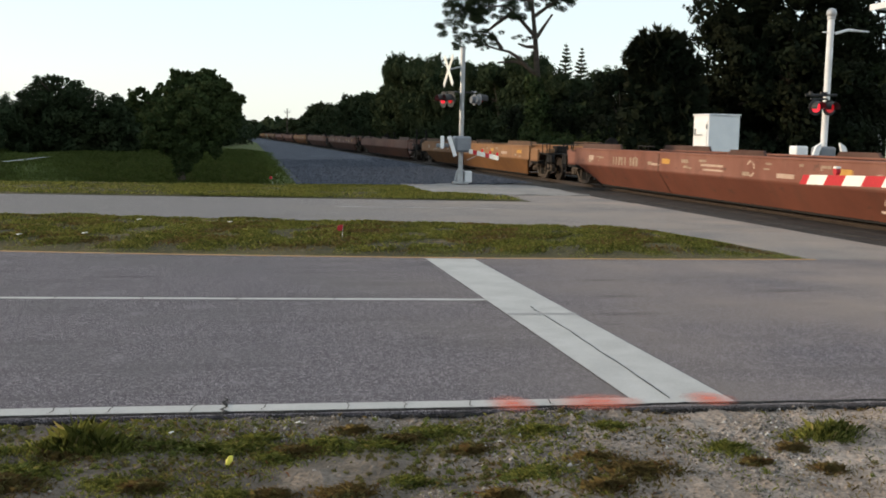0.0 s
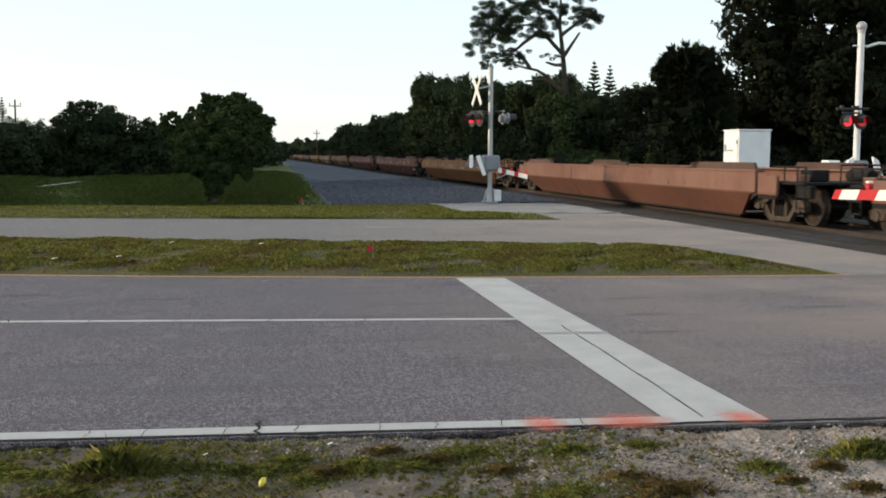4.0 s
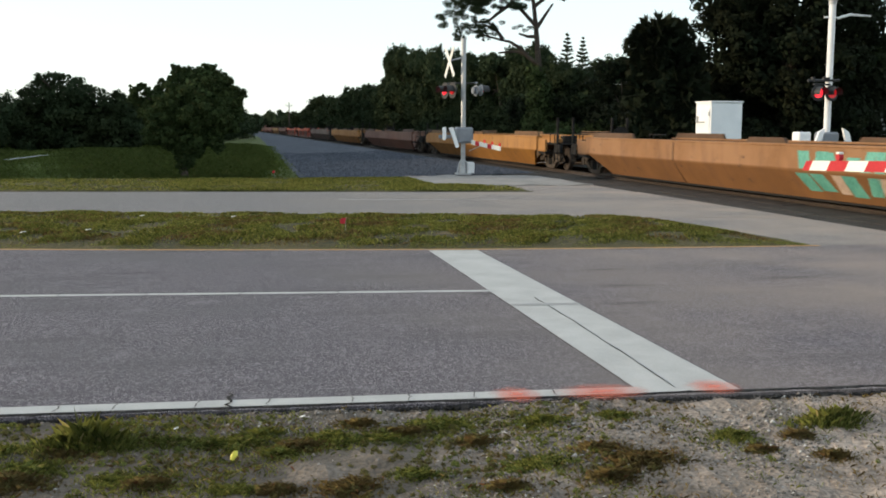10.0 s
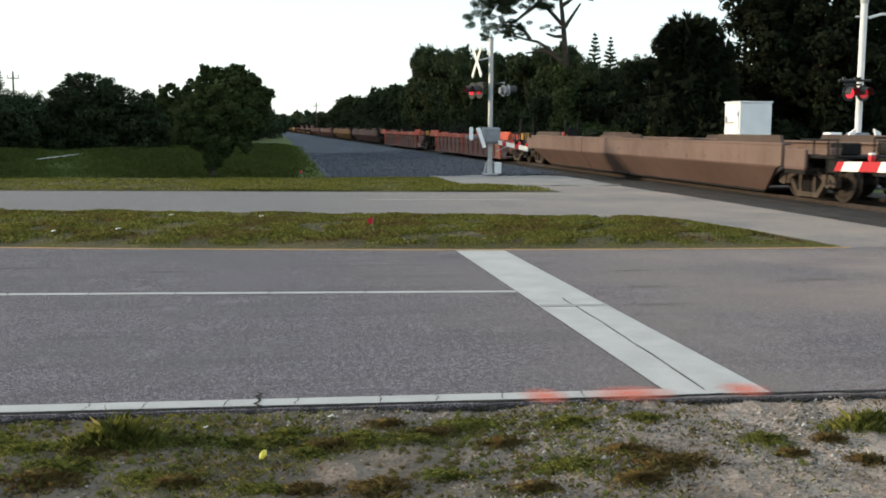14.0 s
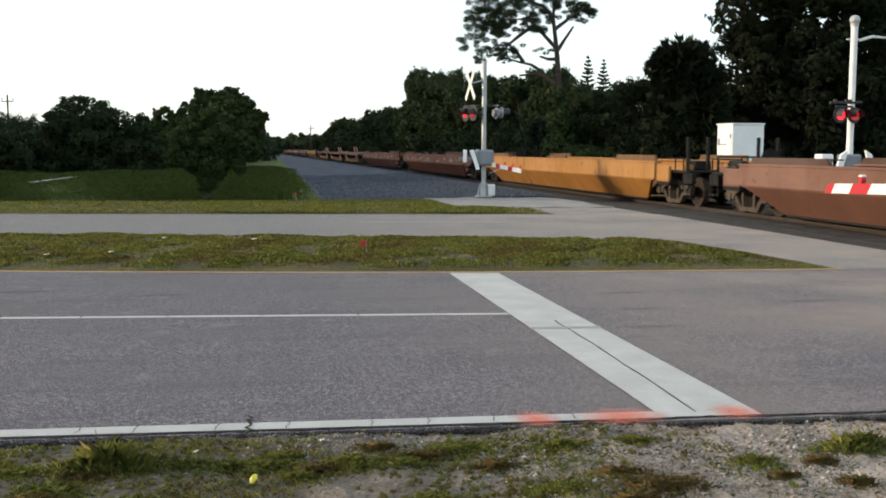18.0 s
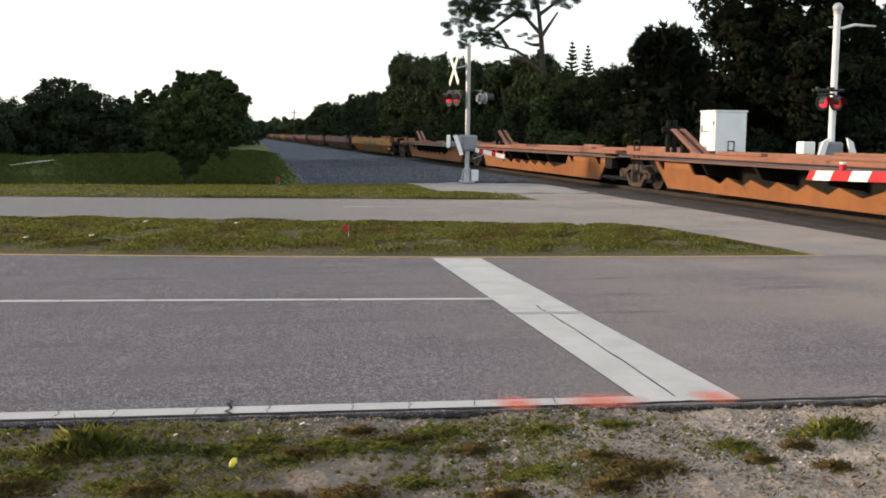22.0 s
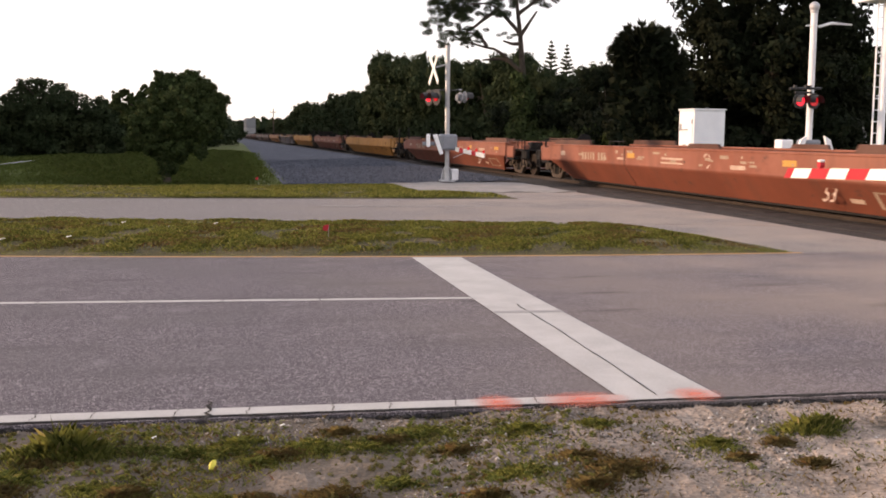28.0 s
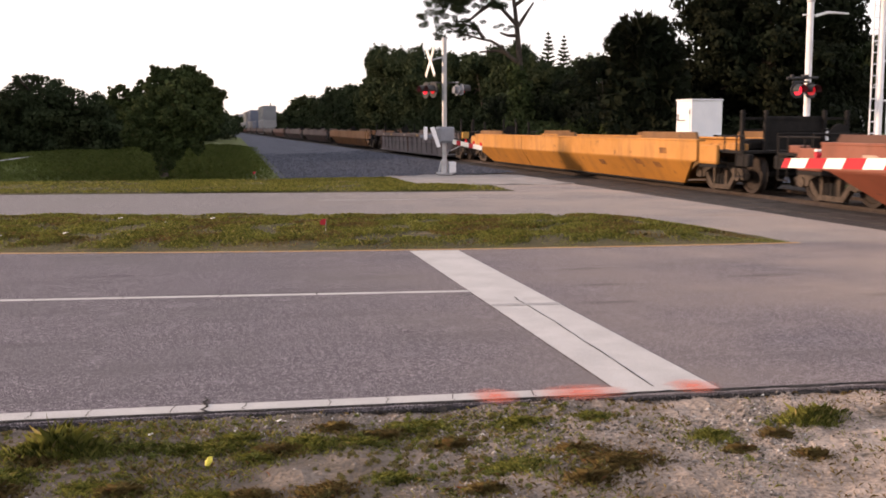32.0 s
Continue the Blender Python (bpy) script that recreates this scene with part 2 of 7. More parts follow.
def car_paint(name):
    """Faded, dirty freight-car paint in the object's own colour: chalking with light put into the upper band, upright
    rust streaks, grime and scabs.
    """
    m = bpy.data.materials.new(name)
    m.use_nodes = True
    n, l = m.node_tree.nodes, m.node_tree.links
    b = n["Principled BSDF"]
    co = n.new("ShaderNodeTexCoord").outputs["Object"]
    rnd = n.new("ShaderNodeObjectInfo")

    def tex(scale, stretch, detail, lo, hi):
        mp = n.new("ShaderNodeMapping")
        mp.inputs["Scale"].default_value = stretch
        l.new(co, mp.inputs["Vector"])
        t = n.new("ShaderNodeTexNoise")
        t.inputs["Scale"].default_value = scale; t.inputs["Detail"].default_value = detail; t.inputs["Roughness"].default_value = 0.65
        l.new(mp.outputs[0], t.inputs["Vector"])
        r = n.new("ShaderNodeMapRange"); r.inputs[1].default_value = lo; r.inputs[2].default_value = hi
        l.new(t.outputs[0], r.inputs[0])
        return r.outputs[0]

    def mix(fac, a, c, kind="MIX"):
        x = n.new("ShaderNodeMix"); x.data_type = "RGBA"; x.blend_type = kind
        if isinstance(fac, float):
            x.inputs[0].default_value = fac
        else:
            l.new(fac, x.inputs[0])
        for k, v in ((6, a), (7, c)):
            if isinstance(v, tuple):
                x.inputs[k].default_value = (*v, 1)
            else:
                l.new(v, x.inputs[k])
        return x.outputs[2]

    tone = mix(tex(0.7, (1, 1, 1), 6, 0.3, 0.7), (0.66, 0.66, 0.66), (1.0, 1.0, 1.0))
    c = mix(1.0, rnd.outputs["Color"], tone, "MULTIPLY")
    sep = n.new("ShaderNodeSeparateXYZ")       # light on the upright upper band is put into its paler, dusty colour, the tucked-in lower band keeps its colour
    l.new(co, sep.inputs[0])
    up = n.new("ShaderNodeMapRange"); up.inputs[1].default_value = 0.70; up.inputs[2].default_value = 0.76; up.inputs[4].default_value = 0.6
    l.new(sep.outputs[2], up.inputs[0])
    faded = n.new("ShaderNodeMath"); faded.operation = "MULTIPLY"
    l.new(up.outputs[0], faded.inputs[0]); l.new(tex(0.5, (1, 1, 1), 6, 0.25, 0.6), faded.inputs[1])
    lit_chalk = mix(0.22, mix(1.0, rnd.outputs["Color"], (1.5, 1.55, 1.6), "MULTIPLY"), (0.36, 0.29, 0.24))
    c = mix(faded.outputs[0], c, lit_chalk)
    c = mix(tex(0.9, (1, 2.2, 0.4), 8, 0.52, 0.95), c, (0.085, 0.042, 0.028))
    c = mix(tex(2.4, (1, 1, 1.6), 9, 0.60, 0.74), c, (0.05, 0.03, 0.024))
    c = mix(tex(1.1, (1, 2.5, 0.6), 5, 0.7, 1.4), c, (0.36, 0.29, 0.23))
    l.new(c, b.inputs["Base Color"])
    b.inputs["Roughness"].default_value = 0.72
    b.inputs["Specular IOR Level"].default_value = 0.3
    bp = n.new("ShaderNodeBump"); bp.inputs["Strength"].default_value = 0.2; bp.inputs["Distance"].default_value = 0.01
    l.new(tex(6, (1, 1, 1), 5, 0.2, 0.8), bp.inputs["Height"]); l.new(bp.outputs[0], b.inputs["Normal"])
    return m


PAINT = car_paint("car_paint")
BLACK_STEEL = material("black_grimy_steel", (0.006, 0.006, 0.006), (0.02, 0.017, 0.015), 0.8, 5, 40, 0.3)
TRUCK_STEEL = material("dusty_cast_steel", (0.034, 0.027, 0.021), (0.10, 0.077, 0.06), 0.85, 5, 40, 0.3)
WHEEL_STEEL = material("wheel_steel", (0.020, 0.016, 0.014), (0.055, 0.043, 0.036), 0.7, 5, 40, 0.2, metal=0.2)
GALV = material("galvanised_steel", (0.30, 0.31, 0.32), (0.44, 0.45, 0.46), 0.45, 5, 40, 0.1, metal=0.35)
SILVER = material("silver_paint", (0.62, 0.63, 0.64), (0.76, 0.77, 0.78), 0.5, 4, 50, 0.1, spots=(0.45, 0.42, 0.4), spot_scale=5, spot_at=0.68)
WHITE = material("white_paint", (0.74, 0.75, 0.76), (0.84, 0.84, 0.84), 0.5, 2, 30, 0.1, spots=(0.55, 0.52, 0.48), spot_scale=2.5, spot_at=0.7)
SIGN_WHITE = material("sign_white", (0.75, 0.74, 0.68), (0.82, 0.81, 0.76), 0.5, 3, 30, 0.05)
RED_SHEET = material("red_sheeting", (0.40, 0.012, 0.02), (0.48, 0.018, 0.027), 0.65, 5, 40, 0.05)
RED_LAMP = material("red_lens", (0.5, 0.01, 0.015), rough=0.25, emit=(1.0, 0.03, 0.05, 1.1), bump=0)
RED_LAMP_DIM = material("red_lens_dim", (0.35, 0.01, 0.015), rough=0.25, emit=(1.0, 0.03, 0.04, 0.25), bump=0)
BLACK = material("black_paint", (0.012, 0.012, 0.013), (0.025, 0.025, 0.026), 0.6, 4, 40, 0.1)
BARK = material("bark", (0.035, 0.029, 0.024), (0.09, 0.072, 0.056), 0.95, 3, 25, 0.8, depth=0.03)
LEAF_DARK = leafy("dark_leaves", (0.019, 0.031, 0.015), (0.038, 0.055, 0.026), None, 0.12, (1.12, 0.98, 0.9))
# near-black: the shade of the wood by the crossing is put into this colour
LEAF_SHADED = leafy("shade_dark_leaves", (0.0065, 0.0105, 0.0055), (0.012, 0.018, 0.0085), None, 0.05, (1.25, 0.94, 0.85))
LEAF_MID = leafy("green_leaves", (0.022, 0.036, 0.014), (0.047, 0.068, 0.024), (0.06, 0.062, 0.026), 0.12, (1.15, 0.97, 0.88))
LEAF_PINE = leafy("pine_needles", (0.014, 0.022, 0.011), (0.032, 0.044, 0.02))
GRASS = leafy("grass_blades", (0.07, 0.09, 0.024), (0.30, 0.315, 0.082), (0.42, 0.34, 0.16), 0.35)
SHOULDER_GRASS = leafy("shoulder_grass", (0.07, 0.09, 0.024), (0.31, 0.33, 0.085), (0.45, 0.36, 0.16), 0.4)
WEED = leafy("weed_leaves", (0.075, 0.10, 0.026), (0.19, 0.215, 0.058), (0.33, 0.28, 0.12), 0.35, (1.2, 0.95, 0.8))
DRY_WEED = leafy("olive_weed_leaves", (0.075, 0.078, 0.028), (0.175, 0.16, 0.06), (0.22, 0.13, 0.07), 0.35, (1.15, 0.95, 0.85))
DRY_GRASS = leafy("dry_weeds", (0.14, 0.10, 0.045), (0.25, 0.2, 0.08), (0.22, 0.09, 0.05))
STONE = leafy("pebbles", (0.07, 0.063, 0.056), (0.30, 0.265, 0.235), (0.52, 0.50, 0.47), 0.0)
FIELD_GRASS = leafy("meadow_grass", (0.075, 0.105, 0.028), (0.118, 0.150, 0.042), (0.145, 0.145, 0.055), 0.25)
BALLAST_STONE = leafy("ballast_stone", (0.034, 0.040, 0.052), (0.090, 0.099, 0.122), None, 0.0)
# the bright sky's reflection is put into the water's pale base colour
WATER = material("sky_pale_water", (0.62, 0.64, 0.64), (0.75, 0.77, 0.77), 0.15, 2, 12, 0.1)
CONTAINER = material("container_paint", (0.75, 0.75, 0.75), (1, 1, 1), 0.6, 0.7, 8, 0.1, tint=True, spots=(0.15, 0.1, 0.08), spot_scale=1.2, spot_at=0.72)
YELLOW_PAINT = material("yellow_decal", (0.40, 0.19, 0.03), (0.50, 0.27, 0.05), 0.6, 4, 30, 0.05)
DECAL = material("faded_white_decal", (0.36, 0.25, 0.19), (0.50, 0.38, 0.30), 0.7, 5, 40, 0.05)
FADED = material("nearly_gone_lettering", (0.24, 0.17, 0.12), (0.36, 0.27, 0.20), 0.7, 6, 40, 0.05)
RUST_PATCH = material("rust_patch", (0.12, 0.055, 0.025), (0.24, 0.11, 0.035), 0.8, 3, 20, 0.1)
OLIVE = material("faded_olive_spray", (0.15, 0.125, 0.06), (0.30, 0.22, 0.09), 0.7, 1.5, 14, 0.05)
TEAL = material("teal_spray", (0.06, 0.24, 0.19), (0.13, 0.36, 0.29), 0.6, 2, 20, 0.05)
LIME = material("dark_olive_spray", (0.09, 0.085, 0.025), (0.16, 0.14, 0.04), 0.6, 2, 20, 0.05)
GREY_BOX = material("grey_enamel", (0.15, 0.165, 0.19), (0.22, 0.235, 0.26), 0.55, 3, 40, 0.1, spots=(0.2, 0.19, 0.19), spot_scale=4, spot_at=0.66)
GLASS = material("dark_glass", (0.02, 0.02, 0.025), rough=0.1, bump=0)


# ---- mesh helpers ----
def mesh_ob(name, verts, faces, mat, parent=None, smooth=False):
    me = bpy.data.meshes.new(name)
    me.from_pydata(verts, [], faces)
    me.validate()
    me.materials.append(mat)
    if smooth:
        me.polygons.foreach_set("use_smooth", [True] * len(me.polygons))
    ob = new(name, me)
    ob.parent = parent
    return ob


def part(name, bm, mat, parent=None, label="", smooth=False):
    bmesh.ops.recalc_face_normals(bm, faces=bm.faces)
    me = bpy.data.meshes.new(name)
    bm.to_mesh(me)
    bm.free()
    me.materials.append(mat)
    if smooth:
        me.polygons.foreach_set("use_smooth", [True] * len(me.polygons))
    ob = new(name, me)
    ob.parent = parent
    if label:
        tagged(ob, label)
    return ob


def box(bm, x0, x1, y0, y1, z0, z1, bevel=0.0):
    g = bmesh.ops.create_cube(bm, size=1, matrix=Matrix.LocRotScale(((x0 + x1) / 2, (y0 + y1) / 2, (z0 + z1) / 2), None, (abs(x1 - x0), abs(y1 - y0), abs(z1 - z0))))
    if bevel:
        es = list({e for v in g["verts"] for e in v.link_edges})
        bmesh.ops.bevel(bm, geom=es, offset=bevel, segments=1, affect="EDGES")
    return bm


def tube(bm, a, b, r, r2=None, n=10):
    a, b = Vector(a), Vector(b)
    d = b - a
    m = Matrix.Translation((a + b) / 2) @ d.to_track_quat("Z", "Y").to_matrix().to_4x4()
    bmesh.ops.create_cone(bm, cap_ends=True, segments=n, radius1=r, radius2=r if r2 is None else r2, depth=d.length, matrix=m)
    return bm


def prism(bm, pts, axis, a, b):
    """Extrudes a closed outline: axis 'x' takes (y, z), 'y' takes (x, z), 'z' takes (x, y)."""
    def put(p, h):
        return {"x": (h, p[0], p[1]), "y": (p[0], h, p[1]), "z": (p[0], p[1], h)}[axis]
    v0 = [bm.verts.new(put(p, a)) for p in pts]
    v1 = [bm.verts.new(put(p, b)) for p in pts]
    n = len(pts)
    bm.faces.new(v0)
    bm.faces.new(v1[::-1])
    for k in range(n):
        bm.faces.new((v0[k], v0[(k + 1) % n], v1[(k + 1) % n], v1[k]))
    return bm


def B():
    return bmesh.new()


def thing(name, label, category, group="", at=(0, 0, 0), rz=0):
    e = new(name)
    e.empty_display_size = 0.2
    e.matrix_basis = pose(*at, 0, 0, rz)
    return tagged(e, label, category, group)


# ---- ground ----
def edge_y(x):
    return 5.61 - 0.068 * x


def lane_y(x):
    return 9.41 - 0.115 * x


def yellow_y(x):
    return 12.80 - 0.177 * x + 0.0089 * x * x if -4 < x < 8 else (13.65 - 0.2 * (x + 4) if x <= -4 else 11.95 - 0.06 * (x - 8))


def median_y(x):
    return 18.36 - 0.265 * x


def far_y(x):
    return 24.35 - 0.14 * x


def strip(name, lo, hi, x0, x1, z, mat, nx=60, ny=4, dz=None, kind="structure", thick=0.0):
    """A sheet between two lines y = lo(x) and y = hi(x)."""
    vs, fs = [], []
    for i in range(nx + 1):
        x = x0 + (x1 - x0) * i / nx
        a, b = lo(x), hi(x)
        for j in range(ny + 1):
            y = a + (b - a) * j / ny
            vs.append((x, y, z + (dz(x, y, j / ny) if dz else 0)))
    for i in range(nx):
        for j in range(ny):
            k = i * (ny + 1) + j
            fs.append((k, k + ny + 1, k + ny + 2, k + 1))
    if thick:
        rim = [i * (ny + 1) for i in range(nx + 1)] + [nx * (ny + 1) + j for j in range(1, ny + 1)]
        rim += [i * (ny + 1) + ny for i in range(nx - 1, -1, -1)] + [j for j in range(ny - 1, 0, -1)]
        k0 = len(vs)
        vs += [(vs[r][0], vs[r][1], vs[r][2] - thick) for r in rim]
        n = len(rim)
        fs += [(rim[q], k0 + q, k0 + (q + 1) % n, rim[(q + 1) % n]) for q in range(n)]
    ob = mesh_ob(name, vs, fs, mat)
    return tagged(ob, kind=kind)


def rise(x, y):
    """Height of the meadow's shallow rise."""
    z = -0.09
    if 30 < y < 130 and x < 2:
        z += 0.16 * math.sin((y - 30) * 0.06) * min(1, (2 - x) / 6) + 0.06 * noise.noise((x * 0.2, y * 0.2, 0))
    return z


def make_ground():
    """One sheet to the horizon, a little below the roads, with a shallow rise in the meadow."""
    xs = sorted(set([-3000, -1500, -700, -300, -150, -80] + list(range(-50, 52, 2)) + [80, 150, 300, 700, 1500, 3000]))
    ys = sorted(set([-3000, -1000, -300, -80, -30, -10] + list(range(-4, 130, 2)) + [140, 160, 200, 260, 350, 500, 800, 1500, 3000]))
    vs, fs = [], []
    for x in xs:
        for y in ys:
            vs.append((x, y, rise(x, y)))
    ny = len(ys)
    for i in range(len(xs) - 1):
        for j in range(ny - 1):
            k = i * ny + j
            fs.append((k, k + ny, k + ny + 1, k + 1))
    g = mesh_ob("ground", vs, fs, FIELD, smooth=True)
    tagged(g, "rough green meadow with darker patches", "ground", kind="structure")


make_ground()
tagged(strip("road", lambda x: edge_y(x) - 0.13, yellow_y, -60, 9.72, 0, ASPHALT, 120, 6, thick=0.1), "worn grey two-lane asphalt road with cracks", "road")
tagged(strip("road", lambda x: median_y(x), lambda x: far_y(x), -60, 9.72, -0.002, ASPHALT_FAR, 80, 4, thick=0.1), "pale grey far carriageway beyond the grass median", "road")
tagged(strip("road", lambda x: yellow_y(x) + 0.0, lambda x: median_y(x) - 0.0, 6.4, 9.72, -0.006, ASPHALT_FAR, 12, 4, thick=0.09), "pale asphalt apron at the level crossing", "road")
tagged(strip("road", lambda x: far_y(x), lambda x: 31.9 + 0 * x, 5.6, 9.72, -0.012, ASPHALT_FAR, 12, 4, thick=0.08), "pale asphalt and concrete beside the track", "road")
tagged(strip("road", lambda x: edge_y(x) - 0.3, far_y, 15.2, 70, 0, ASPHALT_FAR, 30, 4, thick=0.1), "pale asphalt road beyond the tracks", "road")


def shoulder_dz(x, y, f):
    return 0.035 * noise.noise((x * 1.3, y * 1.3, 2)) + 0.018 * noise.noise((x * 6, y * 6, 5)) + 0.012 * noise.noise((x * 15, y * 15, 9)) - 0.035 * (1 - 0.95 * f) - 0.006


tagged(strip("ground", lambda x: 1.2 - 0.068 * x, lambda x: edge_y(x) - 0.10, -9, 12, -0.012, SHOULDER, 480, 120, shoulder_dz), "sandy gravel road shoulder with weeds", "shoulder")
tagged(strip("ground", lambda x: -5.0 - 0.068 * x, lambda x: 1.2 - 0.068 * x, -9, 12, -0.012, SHOULDER, 84, 24, lambda x, y, f: shoulder_dz(x, y, 0)), "sandy ground at the road's side", "shoulder")


def median_dz(x, y, f):
    e = max(0, min(1, f * 7, (1 - f) * 7, (7.66 - x) / 1.1))
    return e * (0.05 * math.sin(math.pi * min(1, max(0, f))) + 0.03 * noise.noise((x * 1.1, y * 1.1, 7)) + 0.035) - 0.014


def median_end(x):
    return median_y(x) if x < 6.3 else max(yellow_y(x) + 0.16, median_y(x) - 4.3 * ((x - 6.3) / 1.38) ** 4)


tagged(strip("ground", lambda x: yellow_y(x) - 0.02, median_end, -40, 7.68, 0, GRASS_SOIL, 240, 22, median_dz), "grass median strip with bare patches", "median")
tagged(strip("ground", lambda x: far_y(x) - 0.03, lambda x: 29.6 if x < 5.4 else 26.2 - 0.9 * max(0, x - 6.0), -30, 7.3, 0, GRASS_SOIL, 200, 14, lambda x, y, f: -0.012 + min(1, f * 8) * (0.012 + 0.03 * noise.noise((x, y, 3)) + (0.05 if x < 4.5 else 0.05 - 0.1 * (x - 4.5) * 0.2))), "mown grass verge", "verge")

LAWN = material("sunlit_lawn", (0.05, 0.075, 0.02), (0.10, 0.125, 0.035), 0.95, 0.5, 12, 0.8, depth=0.05)
tagged(strip("ground", lambda x: 33.0, lambda x: 46.0, 27.9, 60, -0.06, LAWN, 60, 24, lambda x, y, f: 1.2 * (f * f * (3 - 2 * f)) + 0.05 * noise.noise((x * 0.5, y * 0.5, 4))), "short green lawn rising behind the crossing", "lawn")

# road markings, a few millimetres proud
def bar(name, lo, hi, x0, x1, mat, label, z=0.004, nx=40):
    ob = strip(name, lo, hi, x0, x1, z, mat, nx, 1)
    return tagged(ob, label, "road marking")


bar("edge_line", lambda x: edge_y(x) - 0.07, lambda x: edge_y(x) + 0.07, -40, 2.45, ROAD_WHITE, "cracked white edge line painted on asphalt", nx=80)
bar("lane_line", lambda x: lane_y(x) - 0.05, lambda x: lane_y(x) + 0.05, -40, 2.42, ROAD_WHITE, "white lane line painted on asphalt")
bar("median_line", lambda x: yellow_y(x) - 0.05, lambda x: yellow_y(x) + 0.05, -40, 7.6, ROAD_YELLOW, "faded yellow line along the grass median", nx=80)
bar("lane_line", lambda x: 21.66 - 0.135 * x, lambda x: 21.75 - 0.135 * x, 2.4, 5.7, ROAD_WHITE, "worn white dash on the far carriageway")
stop = mesh_ob("stop_line", [(2.34, 5.385, 0.006), (2.93, 5.345, 0.006), (3.09, 12.22, 0.006), (2.49, 12.30, 0.006)], [(0, 1, 2, 3)], ROAD_WHITE)
tagged(stop, "broad white stop line across both lanes", "road marking", kind="structure")


def broken_edge():
    """The crumbling dark lip of the asphalt below the edge line."""
    rng = random.Random(3)
    vs, fs = [], []
    n = 420
    for k in range(n + 1):
        x = -12 + 20 * k / n
        y = edge_y(x) - 0.075 - (0.0 if x < 2.4 else -0.01)
        w = 0.035 + 0.03 * noise.noise((x * 2.5, 0, 1)) + 0.035 * rng.random() ** 2
        vs += [(x, y, 0.0045), (x, y - w * 0.6, 0.006 + 0.006 * rng.random()), (x, y - w - 0.02, -0.035)]
    for k in range(n):
        a = 3 * k
        fs += [(a, a + 1, a + 4, a + 3), (a + 1, a + 2, a + 5, a + 4)]
    tagged(mesh_ob("kerb", vs, fs, ASPHALT_EDGE), "crumbling dark asphalt edge", "road edge", kind="structure")


broken_edge()


# ---- track ----
TX = 12.5
def make_track():
    tagged(mesh_ob("ground", [(9.6, -60, -0.05), (15.3, -60, -0.05), (15.3, 900, -0.05), (9.6, 900, -0.05)], [(0, 1, 2, 3)], TRACKBED), "dark oily ballast under the track", "track bed", kind="structure")
    vs, fs = [], []
    n = 60
    for k in range(n + 1):
        y = 31.4 + (700 - 31.4) * (k / n) ** 2.2
        xl = 2.3 + min(3.5, (y - 28) * 0.027)
        for q in range(9):
            f = q / 8
            x = xl + (9.8 - xl) * f
            vs.append((x, y, -0.07 + 0.16 * f * f + 0.03 * noise.noise((x * 0.7, y * 0.7, 0)) * (1 - f) ))
    for k in range(n):
        for q in range(8):
            a = k * 9 + q
            fs.append((a, a + 1, a + 10, a + 9))
    tagged(mesh_ob("ballast_slope", vs, fs, BALLAST, smooth=True), "grey crushed-stone ballast beside the track", "ballast", kind="structure")
    tagged(mesh_ob("ballast_slope", [(15.2, 25, 0.0), (18, 25, -0.08), (18, 900, -0.08), (15.2, 900, 0.0)], [(0, 1, 2, 3)], BALLAST), "grey crushed-stone ballast beside the track", "ballast", kind="structure")
    # dark boards of the level crossing, beside and between the rails
    rng = random.Random(9)
    for x0, x1 in ((9.74, 10.30), (10.32, 10.90), (10.92, 11.48), (11.86, 12.48), (12.52, 13.14), (13.52, 14.1), (14.12, 14.7)):
        y = -3.0
        while y < 27.0:
            step = 2.4
            bm = box(B(), x0, x1, y + 0.012, y + step - 0.012, -0.06, -0.012 + 0.012 * rng.random(), 0.008)
            tagged(part("crossing_panel", bm, TIE_DARK), "dark worn crossing board beside the rail", "crossing board", "crossing boards", "structure")
            y += step
    for sx in (-0.75, 0.75):
        bm = B()
        prism(bm, [(TX + sx - 0.07, -0.05), (TX + sx + 0.07, -0.05), (TX + sx + 0.03, 0.0), (TX + sx + 0.036, 0.05), (TX + sx - 0.036, 0.05), (TX + sx - 0.03, 0.0)], "y", -60, 900)
        tagged(part("rail", bm, RAIL), "rusty steel rail with a polished head", "rail", "rails", "structure")


make_track()


# ---- train ----
L_CAR = 24.4
SPEED = 22.1
RED_BROWN, BROWN, DULL_BROWN = (0.195, 0.055, 0.029), (0.135, 0.058, 0.038), (0.11, 0.068, 0.055)
# darker red-brown for the first cars: their weaker sunlight is put into the colour
DIM_RED = (0.165, 0.055, 0.034)
ORANGE, YELLOW, DULL_ORANGE = (0.26, 0.105, 0.028), (0.40, 0.172, 0.028), (0.21, 0.096, 0.034)
# yellow darkened the same way, weaker sun in the paint colour
DIM_YELLOW = (0.29, 0.125, 0.022)
RED = (0.46, 0.07, 0.032)


def shade(ob, colour):
    ob.color = (*colour, 1)
    return ob


